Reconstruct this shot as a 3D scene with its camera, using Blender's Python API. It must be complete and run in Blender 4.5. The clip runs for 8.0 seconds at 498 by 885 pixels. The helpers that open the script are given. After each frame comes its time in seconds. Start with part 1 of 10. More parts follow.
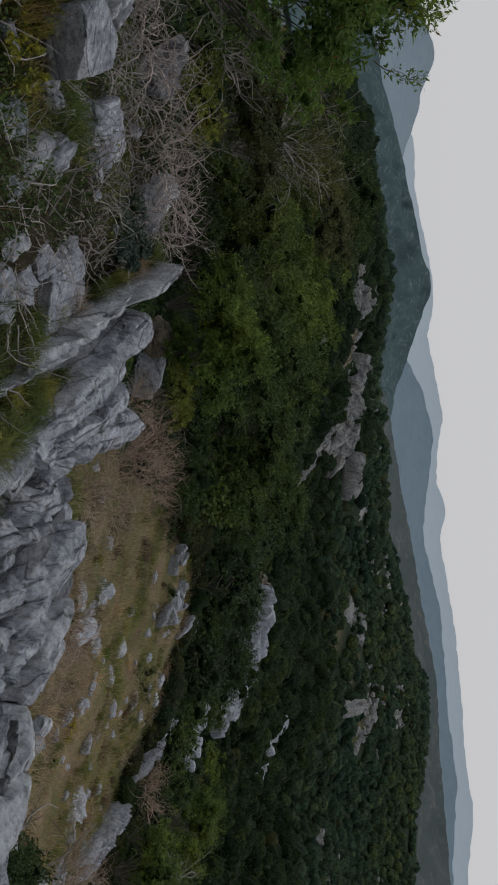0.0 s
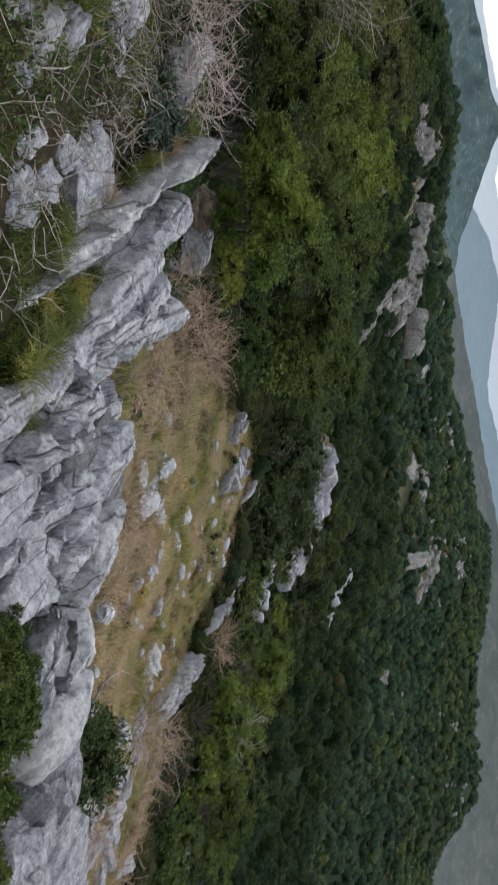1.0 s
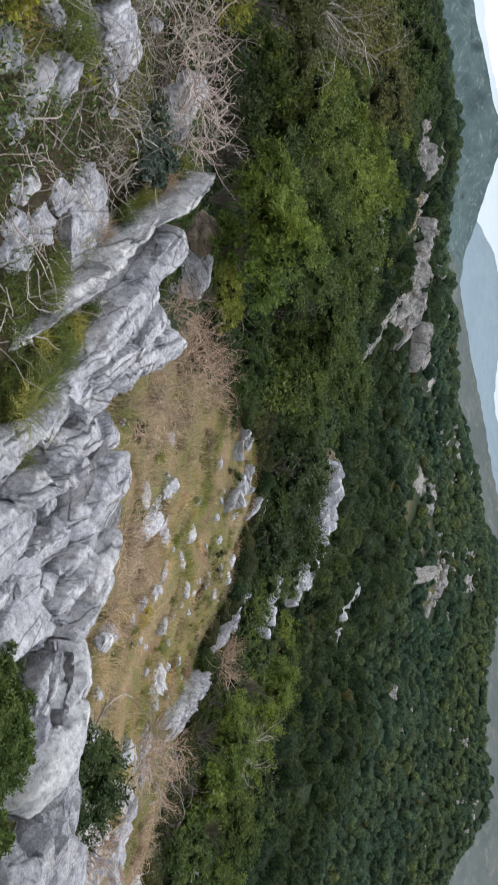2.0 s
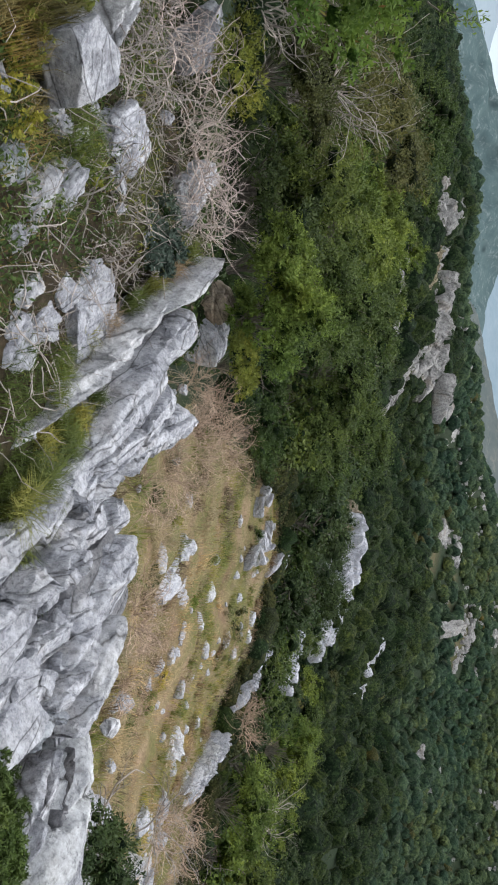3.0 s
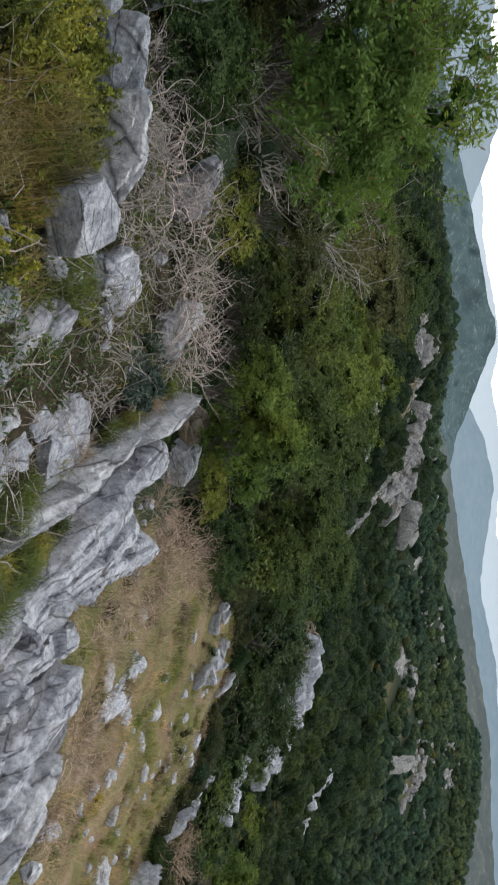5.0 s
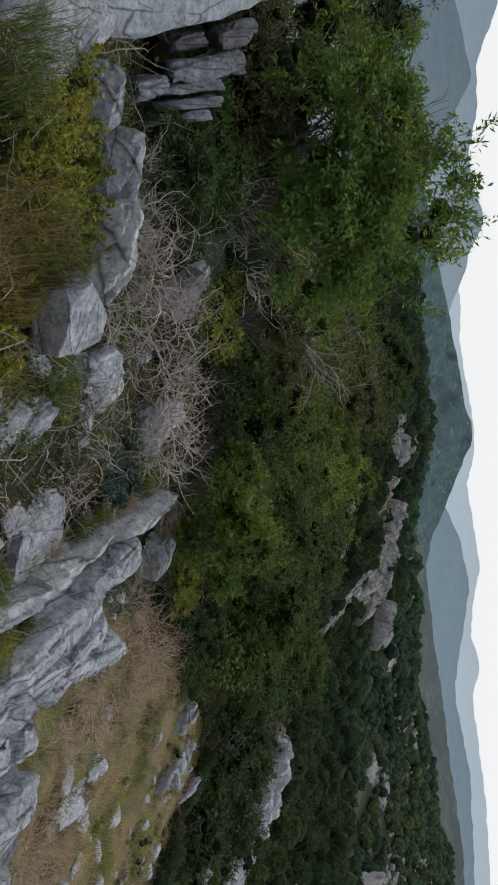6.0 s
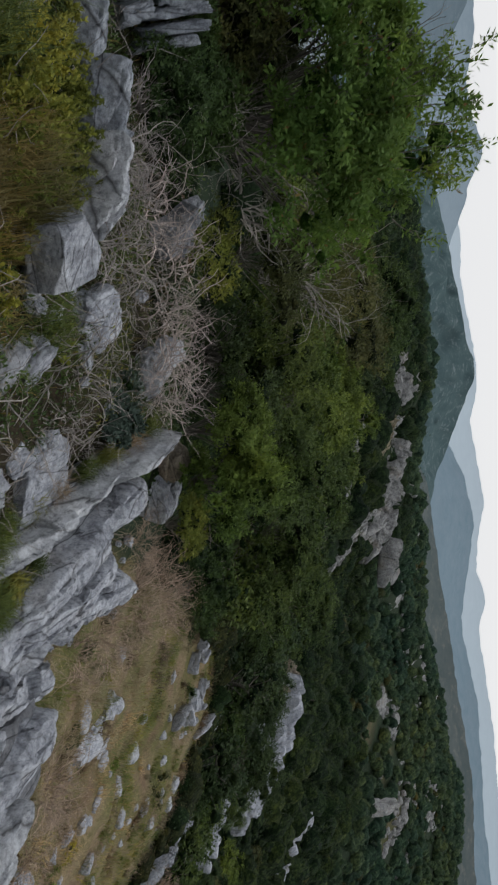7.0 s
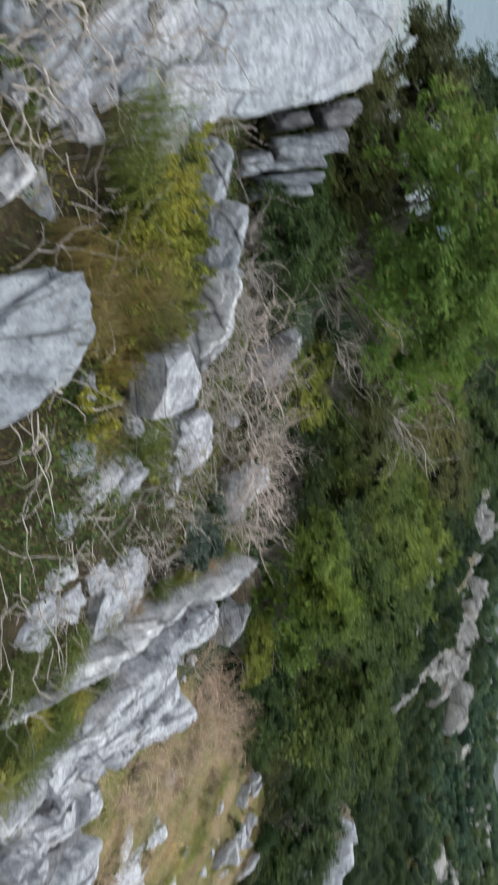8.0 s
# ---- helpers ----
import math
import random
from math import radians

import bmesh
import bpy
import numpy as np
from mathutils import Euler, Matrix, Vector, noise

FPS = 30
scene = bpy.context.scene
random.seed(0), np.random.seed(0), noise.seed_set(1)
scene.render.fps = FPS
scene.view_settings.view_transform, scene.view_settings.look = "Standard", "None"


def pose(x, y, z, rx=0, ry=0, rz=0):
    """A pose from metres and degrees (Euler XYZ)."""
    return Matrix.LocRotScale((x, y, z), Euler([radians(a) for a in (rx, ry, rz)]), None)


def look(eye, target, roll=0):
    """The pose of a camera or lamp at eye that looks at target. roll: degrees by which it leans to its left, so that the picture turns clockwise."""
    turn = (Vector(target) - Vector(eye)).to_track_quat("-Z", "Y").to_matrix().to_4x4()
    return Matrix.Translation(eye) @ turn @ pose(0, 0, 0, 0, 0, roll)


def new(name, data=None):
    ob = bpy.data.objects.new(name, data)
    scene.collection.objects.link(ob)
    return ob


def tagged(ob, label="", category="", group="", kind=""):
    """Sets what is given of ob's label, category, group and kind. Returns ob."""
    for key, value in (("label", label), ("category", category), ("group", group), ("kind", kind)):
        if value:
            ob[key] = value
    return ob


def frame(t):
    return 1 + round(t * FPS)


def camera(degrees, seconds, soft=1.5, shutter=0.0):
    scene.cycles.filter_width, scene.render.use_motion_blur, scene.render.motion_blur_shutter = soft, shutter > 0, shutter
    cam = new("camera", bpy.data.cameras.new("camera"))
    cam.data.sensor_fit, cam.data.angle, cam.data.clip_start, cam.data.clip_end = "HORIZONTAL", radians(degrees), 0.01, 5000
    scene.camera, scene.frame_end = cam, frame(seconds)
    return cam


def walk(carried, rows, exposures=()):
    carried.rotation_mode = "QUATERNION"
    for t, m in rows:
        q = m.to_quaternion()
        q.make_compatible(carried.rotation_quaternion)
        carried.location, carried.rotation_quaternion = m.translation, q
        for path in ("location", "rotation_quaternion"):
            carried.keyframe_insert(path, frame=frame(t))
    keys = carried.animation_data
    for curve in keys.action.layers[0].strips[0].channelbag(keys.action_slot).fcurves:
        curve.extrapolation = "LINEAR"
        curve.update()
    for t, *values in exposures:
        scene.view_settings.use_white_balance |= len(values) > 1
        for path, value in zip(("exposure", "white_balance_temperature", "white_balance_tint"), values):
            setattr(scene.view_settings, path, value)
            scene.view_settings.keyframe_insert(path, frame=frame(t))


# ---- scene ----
# A limestone ridge above a wooded bowl of hills; the camera is held at eye height, lying on its side.
# The first camera to stand still is the origin; y runs towards the main summit, x to the right, z up.
cam = camera(34.96, 8.0, soft=1.9, shutter=0.3)


def aim(x, y, z, heading, pitch, lean):
    a, b = radians(heading), radians(pitch)
    way = Vector((math.sin(a) * math.cos(b), math.cos(a) * math.cos(b), math.sin(b)))
    return look(Vector((x, y, z)), Vector((x, y, z)) + way, 90 + lean)


walk(cam, [
    (0.00, aim(0.4539, -0.3382, -0.2281, 10.990, -13.044, -2.060)),
    (0.50, aim(0.4338, -0.2798, -0.2335, 13.240, -15.209, -1.256)),
    (1.00, aim(0.3183, -0.1116, -0.1958, 21.242, -17.711, -1.141)),
    (1.50, aim(0.2471, -0.1138, -0.1191, 23.786, -18.730, -1.296)),
    (2.00, aim(0.2212, -0.1120, -0.1081, 20.129, -18.160, -1.905)),
    (2.20, aim(0.2042, -0.0560, -0.1197, 18.705, -18.473, -2.207)),
    (3.30, aim(0.0097, 0.0070, 0.0015, 16.050, -19.768, -3.272)),
    (3.50, aim(0.0001, -0.0000, 0.0001, 16.728, -19.894, -2.938)),
    (4.00, aim(-0.0375, 0.0063, 0.0002, 17.790, -20.532, -2.281)),
    (4.50, aim(-0.0888, 0.0224, 0.0042, 12.745, -18.808, -1.493)),
    (5.00, aim(-0.1347, 0.0223, 0.0094, 7.944, -17.117, -0.400)),
    (5.20, aim(-0.1448, 0.0297, 0.0116, 6.506, -16.696, -0.040)),
    (6.30, aim(-0.1950, 0.0283, 0.0204, 0.326, -15.349, -0.161)),
    (6.50, aim(-0.1774, 0.0369, 0.0226, 0.612, -15.346, -0.392)),
    (7.00, aim(-0.1378, 0.0427, 0.0113, 5.196, -15.714, -0.965)),
    (7.50, aim(-0.1187, 0.0334, 0.0039, 6.366, -17.888, -0.114)),
    (8.00, aim(-0.2107, 0.0371, -0.0302, -3.782, -21.269, 1.542)),
], exposures=[
    (0.0, -1.61, 6300, 11.0), (0.4, -1.11, 6300, 11.4), (0.8, -0.86, 6366, 11.8), (1.1, -0.29, 6466, 12.2), (1.4, 0.44, 6500, 12.8), (1.6, 0.52, 6500, 12.9), (1.8, 0.26, 6500, 12.7), (2.0, 0.03, 6500, 12.4), (2.2, -0.01, 6500, 12.2), (3.3, 0.26, 6480, 11.0), (4.0, 0.51, 6467, 10.6), (4.5, 0.41, 6458, 10.3), (4.8, -0.02, 6453, 10.1), (5.1, -0.46, 6438, 10.0), (5.3, -0.66, 6415, 10.0), (6.3, -0.98, 6300, 10.0), (7.0, -1.06, 6329, 9.6), (7.4, -0.71, 6305, 9.4), (7.7, -0.24, 6390, 9.2), (8.0, 0.19, 6450, 8.0)
])

# ---- light: a bright overcast sky ----
SUN_HEIGHT, SUN_TURN = 58, 40
world = bpy.data.worlds.new("overcast_sky")
scene.world = world
world.use_nodes = True
wn, wl = world.node_tree.nodes, world.node_tree.links
sky = wn.new("ShaderNodeTexSky")
sky.sky_type, sky.sun_disc = "NISHITA", False
sky.sun_elevation, sky.sun_rotation = radians(SUN_HEIGHT), radians(SUN_TURN)
sky.air_density, sky.dust_density = 1.6, 4.0
sky_level = wn.new("ShaderNodeVectorMath")
sky_level.operation = "SCALE"
sky_level.inputs[3].default_value = 0.08
wl.new(sky.outputs[0], sky_level.inputs[0])
veil = wn.new("ShaderNodeMix")
veil.data_type = "RGBA"
veil.inputs[0].default_value = 0.84
# an overcast sky is dimmer towards the horizon than overhead
where = wn.new("ShaderNodeTexCoord")
height = wn.new("ShaderNodeSeparateXYZ")
wl.new(where.outputs["Generated"], height.inputs[0])
cloud = wn.new("ShaderNodeValToRGB")
cloud.color_ramp.elements[0].position, cloud.color_ramp.elements[0].color = 0.02, (2.05, 2.035, 2.02, 1)
cloud.color_ramp.elements[1].position, cloud.color_ramp.elements[1].color = 0.6, (1.86, 1.89, 1.95, 1)
wl.new(height.outputs["Z"], cloud.inputs[0])
wl.new(cloud.outputs[0], veil.inputs[7])
wl.new(sky_level.outputs[0], veil.inputs[6])
wl.new(veil.outputs[2], wn["Background"].inputs[0])
wn["Background"].inputs[1].default_value = 1.0
sun = new("sun", bpy.data.lights.new("sun", "SUN"))
sun.data.energy, sun.data.angle, sun.data.color = 1.5, radians(25), (1.0, 0.96, 0.9)
sun_way = Vector((math.sin(radians(SUN_TURN)) * math.cos(radians(SUN_HEIGHT)), math.cos(radians(SUN_TURN)) * math.cos(radians(SUN_HEIGHT)), math.sin(radians(SUN_HEIGHT))))
sun.matrix_world = look(sun_way * 50, (0, 0, 0))


# ---- small tools ----
def hash3(ix, iy, iz, seed):
    h = (ix * 374761393 + iy * 668265263 + iz * 1440662683 + seed * 1274126177) & 0xFFFFFFFF
    h = ((h ^ (h >> 13)) * 1274126177) & 0xFFFFFFFF
    return ((h ^ (h >> 16)) & 0xFFFF) / 32767.5 - 1


def vnoise(p, seed=0):
    """Smooth noise from -1 to 1 at the points p (n, 3)."""
    p = np.asarray(p, float)
    i = np.floor(p).astype(np.int64)
    f = p - i
    f = f * f * (3 - 2 * f)
    out = 0
    for a in (0, 1):
        for b in (0, 1):
            for c in (0, 1):
                w = (f[:, 0] if a else 1 - f[:, 0]) * (f[:, 1] if b else 1 - f[:, 1]) * (f[:, 2] if c else 1 - f[:, 2])
                out = out + w * hash3(i[:, 0] + a, i[:, 1] + b, i[:, 2] + c, seed)
    return out


def fbm(p, octaves=4, seed=0, gain=0.5):
    p = np.asarray(p, float)
    out, amp = 0, 1.0
    for k in range(octaves):
        out = out + amp * vnoise(p * 2.0 ** k, seed + 7 * k)
        amp *= gain
    return out


def smooth(a, b, x):
    t = np.clip((x - a) / (b - a), 0, 1)
    return t * t * (3 - 2 * t)


def mesh_of(name, verts, faces, material, soft=False):
    """A mesh from arrays: verts (n, 3), faces (m, 3 or 4)."""
    me = bpy.data.meshes.new(name)
    verts, faces = np.asarray(verts, np.float32), np.asarray(faces, np.int32)
    k = faces.shape[1]
    me.vertices.add(len(verts))
    me.vertices.foreach_set("co", verts.ravel())
    me.loops.add(faces.size)
    me.loops.foreach_set("vertex_index", faces.ravel())
    me.polygons.add(len(faces))
    me.polygons.foreach_set("loop_start", np.arange(0, faces.size, k, dtype=np.int32))
    me.polygons.foreach_set("loop_total", np.full(len(faces), k, np.int32))
    me.update(calc_edges=True)
    if soft:
        me.polygons.foreach_set("use_smooth", np.ones(len(faces), bool))
    if material:
        me.materials.append(material)
    return me


def child(name, me, parent, label=""):
    ob = new(name, me)
    ob.parent = parent
    return tagged(ob, label)


# ---- materials ----
def material(name):
    m = bpy.data.materials.new(name)
    m.use_nodes = True
    return m, m.node_tree.nodes, m.node_tree.links, m.node_tree.nodes["Principled BSDF"]


def node(nodes, kind, **inputs):
    n = nodes.new(kind)
    for k, v in inputs.items():
        n.inputs[k.replace("_", " ")].default_value = v
    return n


def ramp(nodes, links, src, stops):
    r = nodes.new("ShaderNodeValToRGB")
    while len(r.color_ramp.elements) < len(stops):
        r.color_ramp.elements.new(0.5)
    for e, (at, col) in zip(r.color_ramp.elements, stops):
        e.position, e.color = at, (*col, 1) if len(col) == 3 else col
    links.new(src, r.inputs[0])
    return r.outputs[0]


def mixed(nodes, links, factor, a, b, kind="MIX"):
    m = nodes.new("ShaderNodeMix")
    m.data_type, m.blend_type = "RGBA", kind
    for sock, v in ((m.inputs[0], factor), (m.inputs[6], a), (m.inputs[7], b)):
        if hasattr(v, "is_linked"):
            links.new(v, sock)
        elif isinstance(v, tuple):
            sock.default_value = (*v, 1)
        else:
            sock.default_value = v
    return m.outputs[2]


def coords(nodes, links, scale=(1, 1, 1), world_space=True):
    g = nodes.new("ShaderNodeNewGeometry") if world_space else nodes.new("ShaderNodeTexCoord")
    mp = nodes.new("ShaderNodeMapping")
    mp.inputs["Scale"].default_value = scale
    links.new(g.outputs["Position" if world_space else "Object"], mp.inputs[0])
    return mp.outputs[0]


def noise_tex(nodes, links, vec, scale, detail=6, rough=0.6):
    n = node(nodes, "ShaderNodeTexNoise", Scale=scale, Detail=detail, Roughness=rough)
    links.new(vec, n.inputs["Vector"])
    return n.outputs[0]


def noise_out(nodes, links, vec, scale):
    n = node(nodes, "ShaderNodeTexNoise", Scale=scale, Detail=3)
    links.new(vec, n.inputs["Vector"])
    return n.outputs["Color"]


def limestone(name, light, dark, warm, size=1.0, own=True):
    """Weathered grey limestone: pale crust and dark weathering in blotches, streaks along the bedding, pits, warm stains."""
    m, n, l, b = material(name)
    v = coords(n, l, (1, 1, 1), not own)
    vs = coords(n, l, (0.45, 2.2, 2.2), not own)
    big = noise_tex(n, l, v, 1.9 / size, 4, 0.6)
    mid = noise_tex(n, l, v, 11 / size, 10, 0.76)
    streak = noise_tex(n, l, vs, 7 / size, 7, 0.68)
    fine = noise_tex(n, l, v, 38 / size, 9, 0.8)
    half = tuple(0.5 * (p + q) for p, q in zip(light, dark))
    col = ramp(n, l, mid, [(0.29, dark), (0.42, half), (0.55, light), (0.72, tuple(min(0.9, 1.16 * p) for p in light))])
    band = ramp(n, l, streak, [(0.30, (0.66, 0.67, 0.69)), (0.43, (0.97, 0.97, 0.98)), (0.64, (1.08, 1.08, 1.07))])
    col = mixed(n, l, 0.8, col, band, "MULTIPLY")
    # broad tones: whitish washed crests and greyer faces
    wash = ramp(n, l, noise_tex(n, l, v, 3.6 / size, 5, 0.62), [(0.34, (0.74, 0.75, 0.78)), (0.5, (1, 1, 1)), (0.66, (1.16, 1.16, 1.15))])
    col = mixed(n, l, 0.9, col, wash, "MULTIPLY")
    stain = ramp(n, l, big, [(0.54, (0, 0, 0)), (0.76, (0.55, 0.55, 0.55))])
    col = mixed(n, l, stain, col, warm)
    speck = ramp(n, l, fine, [(0.36, (0.30, 0.30, 0.31)), (0.47, (0.88, 0.88, 0.88)), (0.60, (1.22, 1.22, 1.21))])
    col = mixed(n, l, 0.85, col, speck, "MULTIPLY")
    # hairline cracks, some open and filled with dirt
    wob = mixed(n, l, 0.12, vs, noise_out(n, l, v, 3.0 / size))
    vor = node(n, "ShaderNodeTexVoronoi", Scale=2.6 / size)
    vor.feature = "DISTANCE_TO_EDGE"
    l.new(wob, vor.inputs["Vector"])
    crack = ramp(n, l, vor.outputs["Distance"], [(0.0, (0.2, 0.19, 0.18)), (0.010, (0.6, 0.6, 0.6)), (0.024, (1, 1, 1))])
    col = mixed(n, l, ramp(n, l, big, [(0.38, (0.1, 0.1, 0.1)), (0.48, (0.95, 0.95, 0.95))]), col, mixed(n, l, 1.0, col, crack, "MULTIPLY"))
    l.new(col, b.inputs["Base Color"])
    b.inputs["Roughness"].default_value = 0.92
    b.inputs["Specular IOR Level"].default_value = 0.2
    tall = n.new("ShaderNodeMath")
    tall.operation = "MULTIPLY_ADD"
    l.new(fine, tall.inputs[0])
    tall.inputs[1].default_value = 0.7
    l.new(mid, tall.inputs[2])
    rel = n.new("ShaderNodeMath")
    rel.operation = "MULTIPLY_ADD"
    l.new(streak, rel.inputs[0])
    rel.inputs[1].default_value = 0.5
    l.new(tall.outputs[0], rel.inputs[2])
    bump = node(n, "ShaderNodeBump", Strength=0.9, Distance=0.028 * size)
    l.new(rel.outputs[0], bump.inputs["Height"])
    l.new(bump.outputs[0], b.inputs["Normal"])
    return m


def leafy(name, dark, light, dry=None, translucent=0.18, rough=0.7, patch_scale=1.6):
    """Leaves: each its own shade, with patches of older growth, light passing through."""
    m, n, l, b = material(name)
    geo = n.new("ShaderNodeNewGeometry")
    info = n.new("ShaderNodeObjectInfo")
    mean = tuple(0.45 * p + 0.55 * q for p, q in zip(dark, light))
    col = ramp(n, l, geo.outputs["Random Per Island"], [(0.0, tuple(0.55 * p + 0.45 * q for p, q in zip(dark, mean))), (0.5, mean), (1.0, tuple(0.4 * p + 0.6 * q for p, q in zip(mean, light)))])
    patch = noise_tex(n, l, coords(n, l), patch_scale, 3, 0.6)
    tone = ramp(n, l, patch, [(0.34, (0.48, 0.54, 0.50)), (0.52, (0.95, 0.95, 0.9)), (0.66, (1.4, 1.3, 1.05))])
    col = mixed(n, l, 0.8, col, tone, "MULTIPLY")
    own = ramp(n, l, info.outputs["Random"], [(0.0, (0.72, 0.8, 0.72)), (0.5, (1, 1, 1)), (1.0, (1.25, 1.12, 0.85))])
    col = mixed(n, l, 0.8, col, own, "MULTIPLY")
    stand = ramp(n, l, noise_tex(n, l, coords(n, l), patch_scale * 0.12, 4, 0.65), [(0.36, (0.66, 0.78, 0.80)), (0.50, (1, 1, 1)), (0.62, (1.35, 1.22, 1.0))])
    col = mixed(n, l, 0.9, col, stand, "MULTIPLY")
    if dry:
        some = ramp(n, l, geo.outputs["Random Per Island"], [(0.985, (0, 0, 0)), (0.99, (1, 1, 1))])
        col = mixed(n, l, some, col, dry)
    l.new(col, b.inputs["Base Color"])
    b.inputs["Roughness"].default_value = rough
    b.inputs["Specular IOR Level"].default_value = 0.25
    tr = n.new("ShaderNodeBsdfTranslucent")
    l.new(col, tr.inputs[0])
    mx = n.new("ShaderNodeMixShader")
    mx.inputs[0].default_value = translucent
    l.new(b.outputs[0], mx.inputs[1])
    l.new(tr.outputs[0], mx.inputs[2])
    l.new(mx.outputs[0], n["Material Output"].inputs[0])
    return m


def bark(name, dark, light, scale=14):
    m, n, l, b = material(name)
    t = noise_tex(n, l, coords(n, l), scale, 6, 0.7)
    geo = n.new("ShaderNodeNewGeometry")
    col = ramp(n, l, t, [(0.32, dark), (0.68, light)])
    tone = ramp(n, l, geo.outputs["Random Per Island"], [(0, (0.6, 0.6, 0.6)), (1, (1.2, 1.17, 1.12))])
    col = mixed(n, l, 0.8, col, tone, "MULTIPLY")
    l.new(col, b.inputs["Base Color"])
    b.inputs["Roughness"].default_value = 0.9
    b.inputs["Specular IOR Level"].default_value = 0.2
    bump = node(n, "ShaderNodeBump", Strength=0.4, Distance=0.004)
    l.new(t, bump.inputs["Height"])
    l.new(bump.outputs[0], b.inputs["Normal"])
    return m


LIME = limestone("grey_limestone", (0.447, 0.465, 0.507), (0.135, 0.141, 0.155), (0.33, 0.285, 0.24))
LIME_PALE = limestone("pale_limestone", (0.54, 0.555, 0.585), (0.22, 0.232, 0.25), (0.33, 0.295, 0.255), 1.4)
LIME_SLAB = limestone("whitish_limestone", (0.56, 0.585, 0.61), (0.30, 0.315, 0.335), (0.42, 0.39, 0.34), 1.5)
LIME_COOL = limestone("cool_pale_limestone", (0.375, 0.41, 0.455), (0.18, 0.20, 0.225), (0.30, 0.275, 0.24), 1.4)
LIME_BLUE = limestone("blue_grey_limestone", (0.34, 0.366, 0.405), (0.075, 0.082, 0.097), (0.20, 0.19, 0.17))
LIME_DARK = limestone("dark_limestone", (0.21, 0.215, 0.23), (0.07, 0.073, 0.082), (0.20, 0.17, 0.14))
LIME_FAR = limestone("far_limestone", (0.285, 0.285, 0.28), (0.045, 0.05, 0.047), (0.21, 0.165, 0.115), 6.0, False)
LIME_STEP = limestone("dry_grassy_rock", (0.29, 0.25, 0.175), (0.085, 0.078, 0.05), (0.25, 0.185, 0.105), 5.0, False)
LIME_TAN = limestone("tan_stained_limestone", (0.36, 0.31, 0.245), (0.13, 0.105, 0.08), (0.36, 0.22, 0.12), 1.6)
DEAD = bark("dead_grey_twigs", (0.18, 0.163, 0.155), (0.47, 0.435, 0.415))
DEAD_PALE = bark("pale_pinkish_dead_twigs", (0.30, 0.252, 0.232), (0.66, 0.575, 0.54))
DEAD_PINK = bark("dead_pinkish_twigs", (0.29, 0.21, 0.155), (0.58, 0.455, 0.365))
BARK = bark("grey_bark", (0.10, 0.09, 0.08), (0.26, 0.24, 0.22))
LEAF_JUNIPER = leafy("juniper_foliage", (0.0353, 0.0671, 0.0120), (0.1746, 0.2382, 0.0464))
LEAF_DARK = leafy("dark_foliage", (0.0118, 0.0269, 0.0118), (0.0588, 0.0966, 0.0344))
LEAF_OAK = leafy("oak_foliage", (0.017, 0.037, 0.0095), (0.102, 0.150, 0.036))
LEAF_OLIVE = leafy("olive_brown_foliage", (0.0365, 0.0467, 0.0170), (0.1062, 0.1173, 0.0425))
LEAF_BRIGHT = leafy("bright_broad_leaves", (0.075, 0.135, 0.025), (0.225, 0.315, 0.068), (0.20, 0.12, 0.04), 0.35)
LEAF_SPURGE = leafy("yellow_green_leaves", (0.095, 0.105, 0.018), (0.38, 0.36, 0.068), None, 0.3)
LEAF_FRESH = leafy("fresh_juniper_foliage", (0.055, 0.10, 0.018), (0.215, 0.29, 0.058))
LEAF_SAGE = leafy("blue_green_leaves", (0.035, 0.055, 0.045), (0.11, 0.14, 0.115), None, 0.2)
LEAF_BOWL = leafy("bowl_woodland_foliage", (0.0115, 0.026, 0.0115), (0.053, 0.084, 0.033), None, 0.12, 0.8, 0.35)
# woods of the far hill: haze put into the leaf colour, paler and bluer
LEAF_HAZY = leafy("hazy_woodland_foliage", (0.029, 0.055, 0.038), (0.088, 0.127, 0.076), None, 0.12, 0.8, 0.22)


